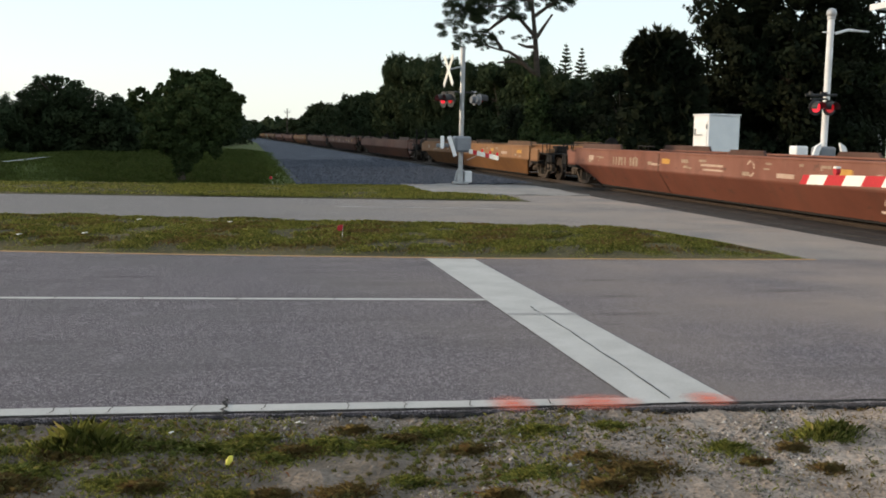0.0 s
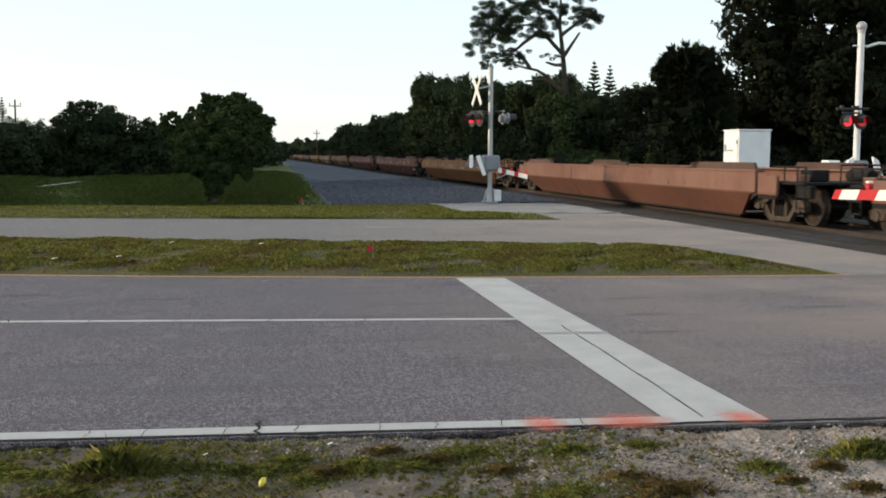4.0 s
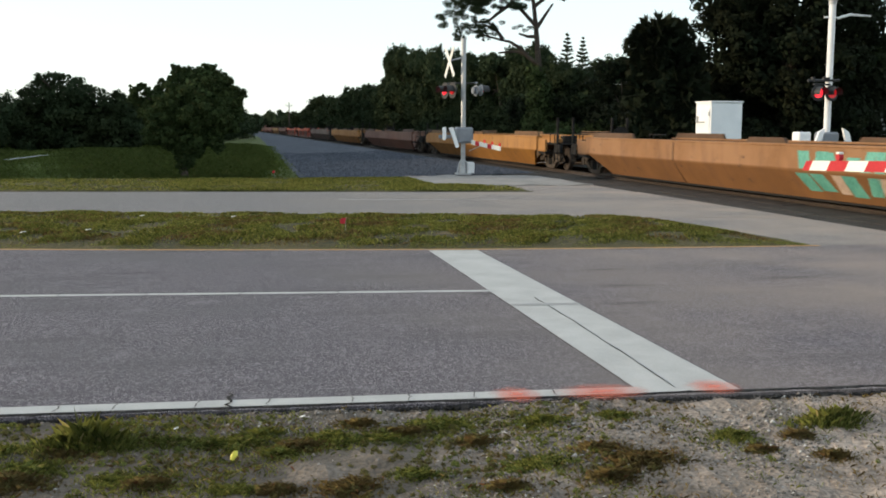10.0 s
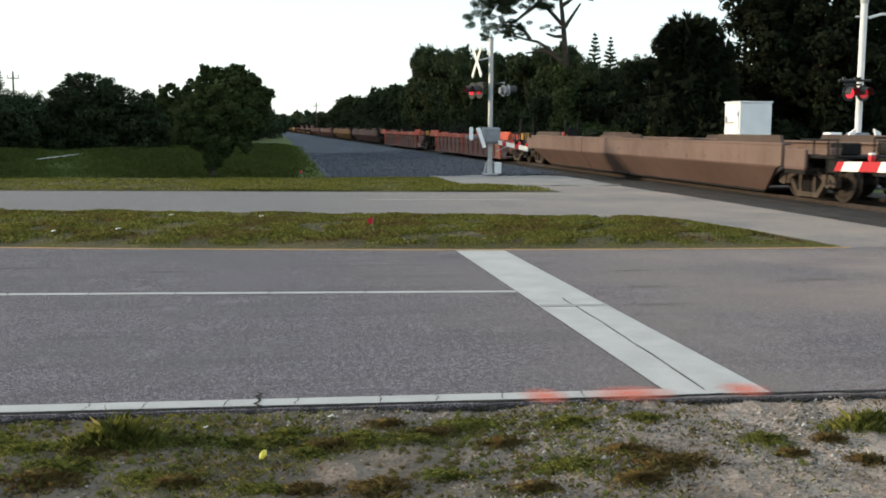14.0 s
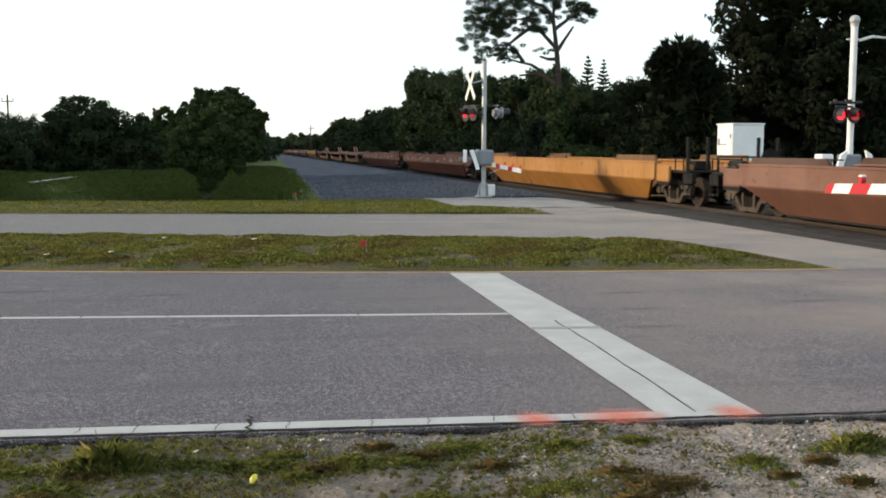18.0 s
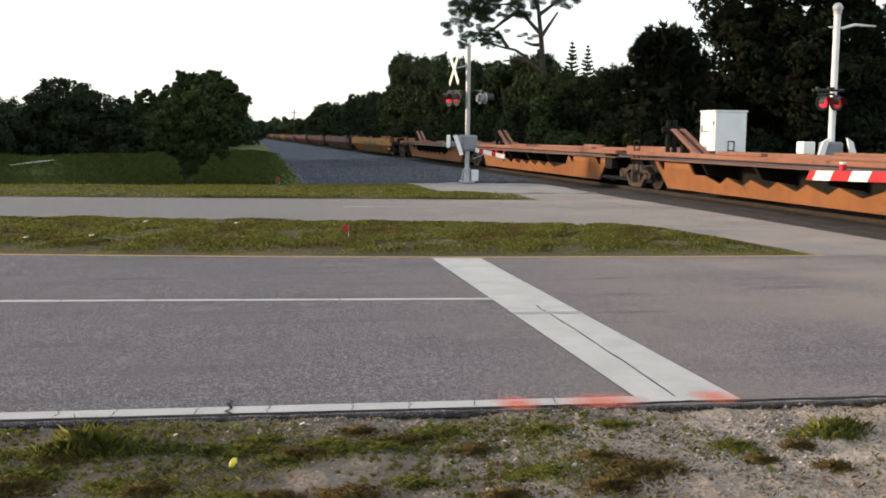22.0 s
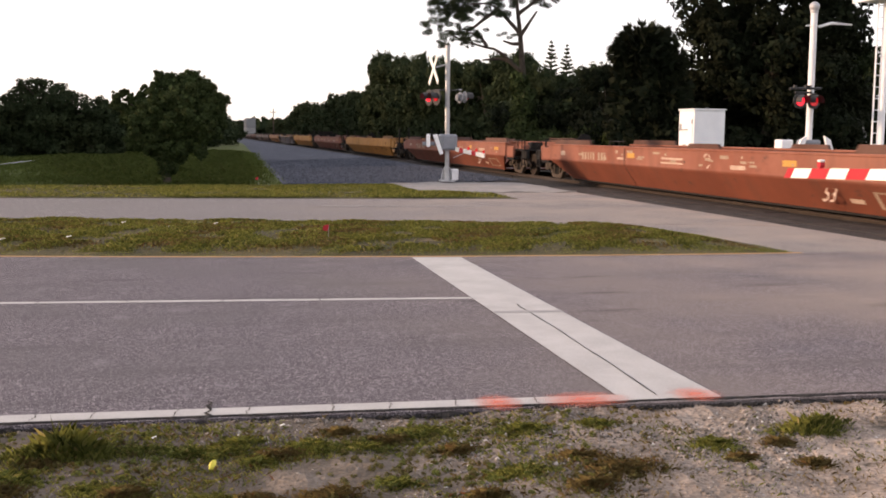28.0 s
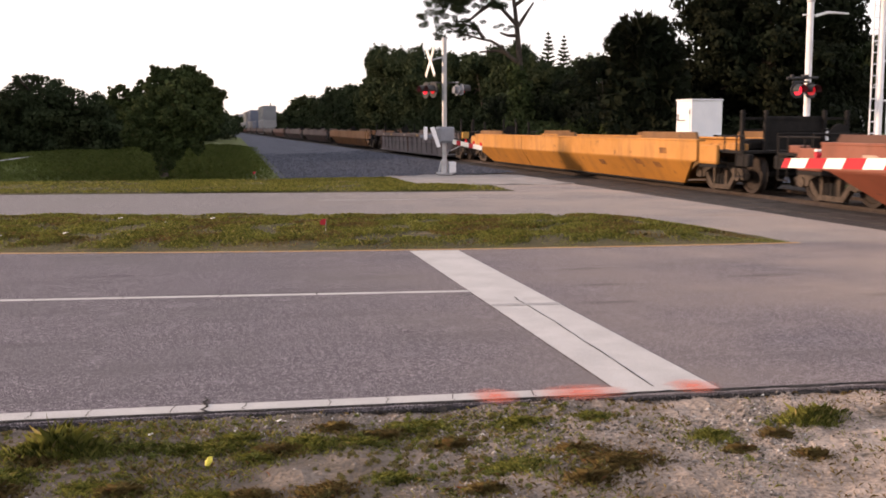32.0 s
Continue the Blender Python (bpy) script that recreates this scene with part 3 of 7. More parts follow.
def wheelset(bm_r=0.43):
    """One wheel, axis along x, tread and flange."""
    bm = B()
    prof = [(0.0, 0.0), (0.0, 0.10), (0.03, 0.12), (0.02, 0.34), (0.045, 0.36), (0.045, bm_r), (-0.06, bm_r + 0.006), (-0.07, bm_r + 0.03), (-0.09, bm_r + 0.03), (-0.09, 0.36), (-0.04, 0.34), (-0.04, 0.12), (-0.09, 0.1), (-0.09, 0)]
    n = 24
    rings = [[bm.verts.new((x, r * math.cos(2 * math.pi * k / n), r * math.sin(2 * math.pi * k / n))) for k in range(n)] if r > 0 else [bm.verts.new((x, 0, 0))] for x, r in prof]
    for a, b in zip(rings, rings[1:]):
        if len(a) == 1 and len(b) == 1:
            continue
        for k in range(n):
            q = (k + 1) % n
            if len(a) == 1:
                bm.faces.new((a[0], b[k], b[q]))
            elif len(b) == 1:
                bm.faces.new((a[k], b[0], a[q]))
            else:
                bm.faces.new((a[k], b[k], b[q], a[q]))
    return bm


def make_truck(parent, y):
    """A two-axle freight truck as one part with its pieces; y is the truck's centre on the car."""
    bm = B()
    box(bm, -0.85, 0.85, -0.18, 0.18, 0.42, 0.70, 0.03)
    truck = part("truck", bm, TRUCK_STEEL, parent, "dusty cast-steel two-axle truck")
    truck.location = (0, y, 0)
    for s in (-1, 1):
        bm = B()
        x0, x1 = s * 0.98, s * 1.10
        prism(bm, [(-1.12, 0.50), (-0.95, 0.60), (-0.6, 0.60), (-0.4, 0.72), (0.4, 0.72), (0.6, 0.60), (0.95, 0.60), (1.12, 0.50), (1.08, 0.36), (0.66, 0.36), (0.62, 0.48), (0.36, 0.58), (-0.36, 0.58), (-0.62, 0.48), (-0.66, 0.36), (-1.08, 0.36)], "x", x0 + s * 0.02, x1 + s * 0.03)
        prism(bm, [(-0.72, 0.46), (-0.62, 0.50), (-0.34, 0.22), (0.34, 0.22), (0.62, 0.50), (0.72, 0.46), (0.42, 0.12), (-0.42, 0.12)], "x", x0, x1)
        for yy in (-0.27, 0.27):
            box(bm, x0, x1, yy - 0.05, yy + 0.05, 0.2, 0.6)
        part("sideframe", bm, TRUCK_STEEL, truck)
        bm = B()
        for yy in (-0.14, 0, 0.14):
            tube(bm, (s * 1.04, yy, 0.22), (s * 1.04, yy, 0.45), 0.055, n=8)
        part("spring_nest", bm, BLACK_STEEL, truck)
        for yy in (-0.86, 0.86):
            bm = B()
            tube(bm, (s * 0.95, yy, 0.43), (s * 1.16, yy, 0.43), 0.10, n=12)
            part("bearing_cap", bm, TRUCK_STEEL, truck)
    for yy in (-0.86, 0.86):
        for s in (-1, 1):
            w = part("wheel", wheelset(), WHEEL_STEEL, truck, smooth=False)
            w.location, w.scale = (s * 0.76, yy, 0.48), (1, 1, 1)
            if s < 0:
                w.rotation_euler = (0, 0, math.pi)
        bm = B()
        tube(bm, (-0.75, yy, 0.48), (0.75, yy, 0.48), 0.08, n=10)
        part("axle", bm, BLACK_STEEL, truck)
    return truck


def side_shell(bm, s, y0, y1, z_top, z_mid, z_low, x_top, x_low, slope, t=0.07):
    """One side of the well: upright upper band, lower band leaning in, ends cut on a slope."""
    sec = [(x_top, z_top, 0), (x_top, z_mid, 0.0), (x_top - 0.02, z_mid - 0.05, 0.26 if slope > 1 else 0.05), (x_low, z_low, slope)]
    out, inn = [], []
    for x, z, d in sec:
        out.append([bm.verts.new((s * x, y0 + d, z)), bm.verts.new((s * x, y1 - d, z))])
        inn.append([bm.verts.new((s * (x - t), y0 + d, z)), bm.verts.new((s * (x - t), y1 - d, z))])
    for a, b in zip(range(3), range(1, 4)):
        bm.faces.new((out[a][0], out[a][1], out[b][1], out[b][0]))
        bm.faces.new((inn[a][1], inn[a][0], inn[b][0], inn[b][1]))
        bm.faces.new((out[a][0], out[b][0], inn[b][0], inn[a][0]))
        bm.faces.new((out[a][1], inn[a][1], inn[b][1], out[b][1]))
    bm.faces.new((out[0][0], inn[0][0], inn[0][1], out[0][1]))
    bm.faces.new((out[3][0], out[3][1], inn[3][1], inn[3][0]))
    return bm


def end_gear(car, L, colour, tall):
    """Draft sills, couplers, platforms, posts, rails and ladders at both ends of a car."""
    for e, (ya, d) in enumerate(((0.0, 1), (L, -1))):
        Y = lambda v: ya + d * v
        bm = B(); box(bm, -0.2, 0.2, Y(0.45), Y(3.2), 0.62, 0.95, 0.02)
        part("draft_sill", bm, BLACK_STEEL, car)
        bm = B(); box(bm, -0.13, 0.13, Y(0.0), Y(0.5), 0.66, 0.90, 0.03); box(bm, -0.2, 0.2, Y(-0.06), Y(0.16), 0.66, 0.92, 0.04)
        part("coupler", bm, TRUCK_STEEL, car)
        bm = B(); box(bm, -1.35, 1.35, Y(0.75), Y(2.2), 0.93, 0.99, 0.01)
        part("end_platform", bm, BLACK_STEEL, car, "grimy black end platform")
        # bulkhead: shade below the platform is put into the darkened car colour
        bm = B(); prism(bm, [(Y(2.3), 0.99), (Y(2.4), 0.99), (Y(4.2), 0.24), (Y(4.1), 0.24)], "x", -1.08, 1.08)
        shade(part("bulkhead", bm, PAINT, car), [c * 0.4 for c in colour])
        for s in (-1, 1):
            bm = B(); box(bm, s * 1.18, s * 1.32, Y(0.55), Y(1.05), 0.66, 0.93, 0.02)
            part("end_bracket", bm, BLACK_STEEL, car)
            bm = B()
            for v in (0.72, 1.05):
                tube(bm, (s * 1.32, Y(v), 0.42), (s * 1.32, Y(v), 1.32), 0.018, n=6)
            for z in (0.45, 0.68, 0.91, 1.30):
                tube(bm, (s * 1.32, Y(0.72), z), (s * 1.32, Y(1.05), z), 0.016, n=6)
            part("ladder", bm, BLACK_STEEL, car)
            bm = B()
            tube(bm, (s * 1.30, Y(1.1), 1.30), (s * 1.30, Y(2.1), 1.30), 0.018, n=6)
            tube(bm, (s * 1.30, Y(1.6), 0.98), (s * 1.30, Y(1.6), 1.30), 0.016, n=6)
            part("handrail", bm, BLACK_STEEL, car)
            bm = B(); box(bm, s * 1.05, s * 1.30, Y(1.0), Y(1.42), 0.99, 1.14, 0.02)
            shade(part("valve_box", bm, PAINT, car), colour)
        bm = B()
        for s in (-0.55, 0.55):
            tube(bm, (s, Y(0.7), 0.9), (s, Y(0.7), 1.35), 0.018, n=6)
        tube(bm, (-0.55, Y(0.7), 1.35), (0.55, Y(0.7), 1.35), 0.018, n=6)
        part("end_rail", bm, BLACK_STEEL, car)
        if e == 0:
            bm = B(); box(bm, -0.9, -0.45, Y(1.25), Y(1.7), 0.99, 1.24, 0.03)
            part("control_valve", bm, BLACK_STEEL, car, "black brake control valve")
            bm = B(); tube(bm, (0.5, Y(1.2), 1.1), (0.5, Y(2.0), 1.1), 0.14, n=12)
            part("air_reservoir", bm, BLACK_STEEL, car)
            bm = B(); tube(bm, (0.95, Y(0.74), 1.30), (0.95, Y(0.78), 1.30), 0.26, n=16); tube(bm, (0.95, Y(0.76), 0.9), (0.95, Y(0.76), 1.3), 0.03, n=6)
            part("brake_wheel", bm, BLACK_STEEL, car)
        if tall:
            for s in (-1.25, -0.7, 0.7, 1.25):
                bm = B(); box(bm, s - 0.035, s + 0.035, Y(0.95) - 0.045, Y(0.95) + 0.045, 0.95, 1.85 if e == 0 else 1.70, 0.01)
                part("guide_post", bm, BLACK_STEEL, car)
            if e == 0 and tall > 1:
                bm = B(); box(bm, -0.7, 0.7, Y(0.99), Y(1.03), 1.0, 1.72, 0.01)
                for z in (1.15, 1.4, 1.65):
                    box(bm, -1.25, 1.25, Y(0.97), Y(1.0), z, z + 0.05)
                part("end_frame", bm, BLACK_STEEL, car)


def text_mesh(body, size):
    cu = bpy.data.curves.new("lettering", "FONT")
    cu.body, cu.size, cu.extrude = body, size, 0.001
    ob = bpy.data.objects.new("lettering", cu)
    scene.collection.objects.link(ob)
    me = bpy.data.meshes.new_from_object(ob.evaluated_get(bpy.context.evaluated_depsgraph_get()))
    bpy.data.objects.remove(ob)
    bpy.data.curves.remove(cu)
    return me


FIFTY_THREE = text_mesh("53", 0.42)
FIFTY_THREE.materials.clear()
FIFTY_THREE.materials.append(DECAL)
ZT, ZM, ZL, XT, XL = 1.17, 0.74, 0.16, 1.52, 1.13


def decal(car, name, y0, y1, z0, z1, mat, lean=None):
    """A flat painted patch on the near side, set 3 mm proud of the upper (or leaning lower) band."""
    def at(z):
        return -(XT + 0.004) if z >= ZM else -(XL + (XT - 0.02 - XL) * (z - ZL) / (ZM - 0.05 - ZL) + 0.005)
    k = 0.0 if lean is None else lean
    return mesh_ob(name, [(at(z0), y0, z0), (at(z0), y1, z0), (at(z1), y1 + k, z1), (at(z1), y0 + k, z1)], [(0, 3, 2, 1)], mat, car)


def scribble(car, y0, y1, rng, mat, name="graffiti", w=0.045):
    """A looping spray stroke over both bands of the near side."""
    def at(y, z):
        return (-(XT + 0.007) if z >= ZM else -(XL + (XT - 0.02 - XL) * (z - ZL) / (ZM - 0.05 - ZL) + 0.009), y, z)
    vs, fs = [], []
    n = int((y1 - y0) * 16)
    p, q = rng.uniform(0, 6), rng.uniform(0, 6)
    for k in range(n + 1):
        u = k / n
        y = y0 + (y1 - y0) * u + 0.22 * math.sin(17 * u * (y1 - y0) / 2 + p)
        z = 0.68 + 0.30 * math.sin(11 * u * (y1 - y0) / 2 + q) * (0.6 + 0.4 * math.sin(5 * u + p))
        a = 0.5 * math.atan2(math.cos(11 * u * (y1 - y0) / 2 + q), 1)
        vs += [at(y - w / 2, z + w / 2 * math.cos(a)), at(y + w / 2, z - w / 2 * math.cos(a))]
    for k in range(n):
        fs.append((2 * k, 2 * k + 1, 2 * k + 3, 2 * k + 2))
    return mesh_ob(name, vs, fs, mat, car)


def make_well_car(colour, marks, tall, rng):
    """A smooth-sided double-stack well car: its front coupler at y = 0, its body towards +y."""
    car = thing("well_car", "empty double-stack well car", "rail car", "train cars")
    L, y0, y1 = L_CAR, 2.48, L_CAR - 2.48
    for s, nm in ((-1, "side_wall"), (1, "side_wall")):
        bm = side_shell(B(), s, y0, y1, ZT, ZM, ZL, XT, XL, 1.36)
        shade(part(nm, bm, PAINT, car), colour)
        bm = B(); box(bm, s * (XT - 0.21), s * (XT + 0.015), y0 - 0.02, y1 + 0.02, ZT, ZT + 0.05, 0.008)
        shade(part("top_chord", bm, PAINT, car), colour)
        # guide plates: their shaded look is put into a much darker car colour
        for a, b, h in ((y0 + 0.25, y0 + 3.35, 0.16), (y0 + 8.2, y0 + 9.8, 0.11), (y1 - 3.4, y1 - 0.25, 0.14)):
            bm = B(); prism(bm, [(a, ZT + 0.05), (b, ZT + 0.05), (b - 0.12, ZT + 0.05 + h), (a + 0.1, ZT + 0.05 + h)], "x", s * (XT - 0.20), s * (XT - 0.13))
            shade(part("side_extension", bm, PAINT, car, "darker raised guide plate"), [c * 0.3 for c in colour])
        # upright band: the signal mast's shadow, built in as a darkened strip
        for y in (y1 - 6.3,):
            bm = B()
            prism(bm, [(s * (XT + 0.012), ZT), (s * (XT + 0.012), ZM), (s * (XL + 0.015), ZL), (s * (XL - 0.05), ZL), (s * (XT - 0.05), ZM), (s * (XT - 0.05), ZT)], "y", y, y + 0.09)
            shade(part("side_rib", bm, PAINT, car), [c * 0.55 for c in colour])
        bm = B(); box(bm, s * (XL - 0.16), s * (XL + 0.01), y0 + 1.4, y1 - 1.4, ZL - 0.05, ZL, 0.01)
        part("bottom_chord", bm, BLACK_STEEL, car)
        for ya, yb in ((1.62, y0 - 0.05), (y1 + 0.05, L - 1.62)):
            bm = box(B(), s * (XT - 0.12), s * (XT - 0.04), ya, yb, 0.68, 1.10, 0.015)
            shade(part("end_panel", bm, PAINT, car), colour)
            bm = box(B(), s * (XT - 0.30), s * (XT - 0.05), ya, yb, 0.60, 0.68, 0.01)
            part("end_sill", bm, BLACK_STEEL, car)
    # well floor: the shade down in the well is put into its colour
    bm = B()
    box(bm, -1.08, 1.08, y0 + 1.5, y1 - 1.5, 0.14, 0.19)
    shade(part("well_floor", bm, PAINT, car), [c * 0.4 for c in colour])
    end_gear(car, L, colour, tall)
    make_truck(car, 2.14)
    make_truck(car, L - 2.14)
    if "bars" in marks:
        for y, w, z, h, m in ((5.4, 0.9, 0.86, 0.10, DECAL), (7.4, 0.55, 0.93, 0.12, YELLOW_PAINT), (9.3, 0.7, 0.80, 0.09, DECAL), (12.2, 1.3, 0.93, 0.05, DECAL), (12.2, 1.2, 0.83, 0.04, DECAL),
                              (15.0, 0.5, 0.92, 0.13, YELLOW_PAINT), (17.0, 1.9, 0.80, 0.22, DECAL), (15.6, 0.6, 0.86, 0.06, DECAL), (3.4, 0.6, 0.92, 0.12, YELLOW_PAINT), (20.3, 0.4, 0.88, 0.14, DECAL)):
            if h > 0.2:
                for k in range(9):
                    if k != 3:
                        decal(car, "stencil", y + 0.21 * k, y + 0.21 * k + rng.uniform(0.07, 0.15), z, z + h, FADED)
            else:
                decal(car, "stencil", y, y + w * rng.uniform(0.8, 1.1), z, z + h, m)
        for k in range(26):
            y, z = rng.uniform(3.0, 20.5), rng.uniform(0.78, 1.05)
            decal(car, "stencil", y, y + rng.uniform(0.05, 0.42), z, z + rng.uniform(0.025, 0.09), FADED)
    if "logo" in marks:
        for k in range(10):
            a0, a1 = 2 * math.pi * k / 12, 2 * math.pi * (k + 1) / 12
            ring = [(-(XT + 0.004), 11.0 + r * math.cos(a), 0.95 + r * math.sin(a)) for a, r in ((a0, 0.13), (a1, 0.13), (a1, 0.18), (a0, 0.18))]
            if k in (0, 3, 6, 9):
                continue
            mesh_ob("emblem", ring, [(0, 1, 2, 3)], DECAL, car)
    if "53" in marks:
        t = new("lettering", FIFTY_THREE)
        t.parent = car
        t.matrix_basis = Matrix.Translation((-1.475, 6.6, 0.34)) @ Matrix.Rotation(radians(-90), 4, "Z") @ Matrix.Rotation(radians(78), 4, "X")
        tagged(t, "faded stencilled numerals")
        decal(car, "stencil", 5.6, 6.0, 0.34, 0.42, DECAL)
        for a in ((3.9, 5.2, 0.55, 0.58), (3.9, 5.2, 0.28, 0.31), (3.9, 4.0, 0.31, 0.55), (5.1, 5.2, 0.31, 0.55)):
            decal(car, "stencil", *a, FADED)
    if "plate" in marks:
        for y, z in ((4.0, 0.86), (4.5, 0.5), (5.6, 0.55), (8.2, 0.45)):
            decal(car, "rust_patch", y, y + 0.4, z, z + 0.14, RUST_PATCH, 0.05)
    if "teal" in marks or "lime" in marks:
        base = TEAL if "teal" in marks else LIME
        y = 6.0 if "teal" in marks else 9.0
        for k in range(9):
            w = rng.uniform(0.25, 0.5)
            z0 = rng.uniform(0.22, 0.34)
            decal(car, "graffiti", y, y + w, z0, 0.66, base if k % 3 else DECAL, rng.uniform(-0.25, 0.25))
            decal(car, "graffiti", y + 0.05, y + w, 0.75, rng.uniform(0.95, 1.14), base, rng.uniform(-0.2, 0.2))
            if "lime" in marks:
                decal(car, "graffiti", y + w * 0.4, y + w * 0.6, 0.3, 0.62, BLACK, 0.2)
            y += w + rng.uniform(0.02, 0.12)
    if "tag" in marks:
        for ya, yb in ((7.3, 9.0), (9.2, 11.2), (12.0, 14.8)):
            decal(car, "graffiti", ya, yb, 0.26, 0.67, OLIVE, 0.15)
            decal(car, "graffiti", ya + 0.2, yb - 0.1, 0.745, 1.0, OLIVE, -0.1)
        for ya, yb, m in ((7.5, 11.0, BLACK), (7.6, 11.1, DECAL), (12.0, 15.0, BLACK), (12.2, 14.6, DECAL), (16.5, 18.6, BLACK)):
            scribble(car, ya, yb, rng, m)
    if "lime" in marks:
        for ya, yb, m in ((8.8, 13.2, DECAL), (9.2, 12.8, BLACK)):
            scribble(car, ya, yb, rng, m)
    if "panels" in marks:
        for y, w, c in ((3.2, 3.0, BROWN), (12.6, 4.5, RED_BROWN), (18.0, 2.0, DULL_BROWN)):
            for za, zb in ((0.18, 0.665), (0.735, 1.15)):
                p = decal(car, "repaint_patch", y, y + w, za, zb, PAINT)
                shade(p, c)
    return car


def make_ribbed_car(colour, low, rng, L, group="train cars"):
    """A well car with a bright top chord and close upright ribs on its sides."""
    car = thing("well_car", "empty red ribbed-side double-stack well car", "rail car", group)
    y0, y1 = 2.05, L - 2.05
    for s in (-1, 1):
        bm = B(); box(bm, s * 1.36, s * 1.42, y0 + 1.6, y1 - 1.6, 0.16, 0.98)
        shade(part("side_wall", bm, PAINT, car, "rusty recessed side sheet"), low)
        bm = B(); box(bm, s * 1.32, s * 1.53, y0, y1, 0.97, 1.17, 0.015)
        shade(part("top_chord", bm, PAINT, car), colour)
        bm = B(); box(bm, s * 1.30, s * 1.46, y0 + 1.6, y1 - 1.6, 0.12, 0.2, 0.01)
        shade(part("bottom_chord", bm, PAINT, car), low)
        n = 15
        for k in range(n):
            y = y0 + 1.7 + (y1 - y0 - 3.5) * k / (n - 1)
            bm = B(); prism(bm, [(s * 1.42, 0.97), (s * 1.52, 0.97), (s * 1.49, 0.6), (s * 1.46, 0.16), (s * 1.42, 0.16)], "y", y - 0.06, y + 0.06)
            shade(part("side_rib", bm, PAINT, car), colour if k in (0, n - 1, 7) else low)
        for a, b in ((y0, y0 + 2.2), (y1 - 2.2, y1)):
            bm = B(); box(bm, s * 1.36, s * 1.46, a, b, 1.17, 1.32, 0.02)
            shade(part("side_extension", bm, PAINT, car), colour)
        for y in (5.5, 9.0, 12.5, 16.5, 19.0):
            mesh_ob("stencil", [(s * 1.534, y, 1.03), (s * 1.534, y + 0.45, 1.03), (s * 1.534, y + 0.45, 1.12), (s * 1.534, y, 1.12)], [(0, 3, 2, 1)], YELLOW_PAINT if y in (9.0, 16.5) else DECAL, car)
    # floor colour darkened to hold the shade inside the well
    bm = B(); box(bm, -1.3, 1.3, y0 + 1.2, y1 - 1.2, 0.14, 0.19)
    shade(part("well_floor", bm, PAINT, car), [c * 0.4 for c in low])
    end_gear(car, L, colour, True)
    make_truck(car, 2.14)
    make_truck(car, L - 2.14)
    for d in (0.62, L - 0.62):
        bm = B(); box(bm, -1.3, -1.0, d - 0.1, d + 0.1, 1.0, 1.28, 0.02)
        part("safety_plate", bm, YELLOW_PAINT, car, "yellow reflective plate")
    return car


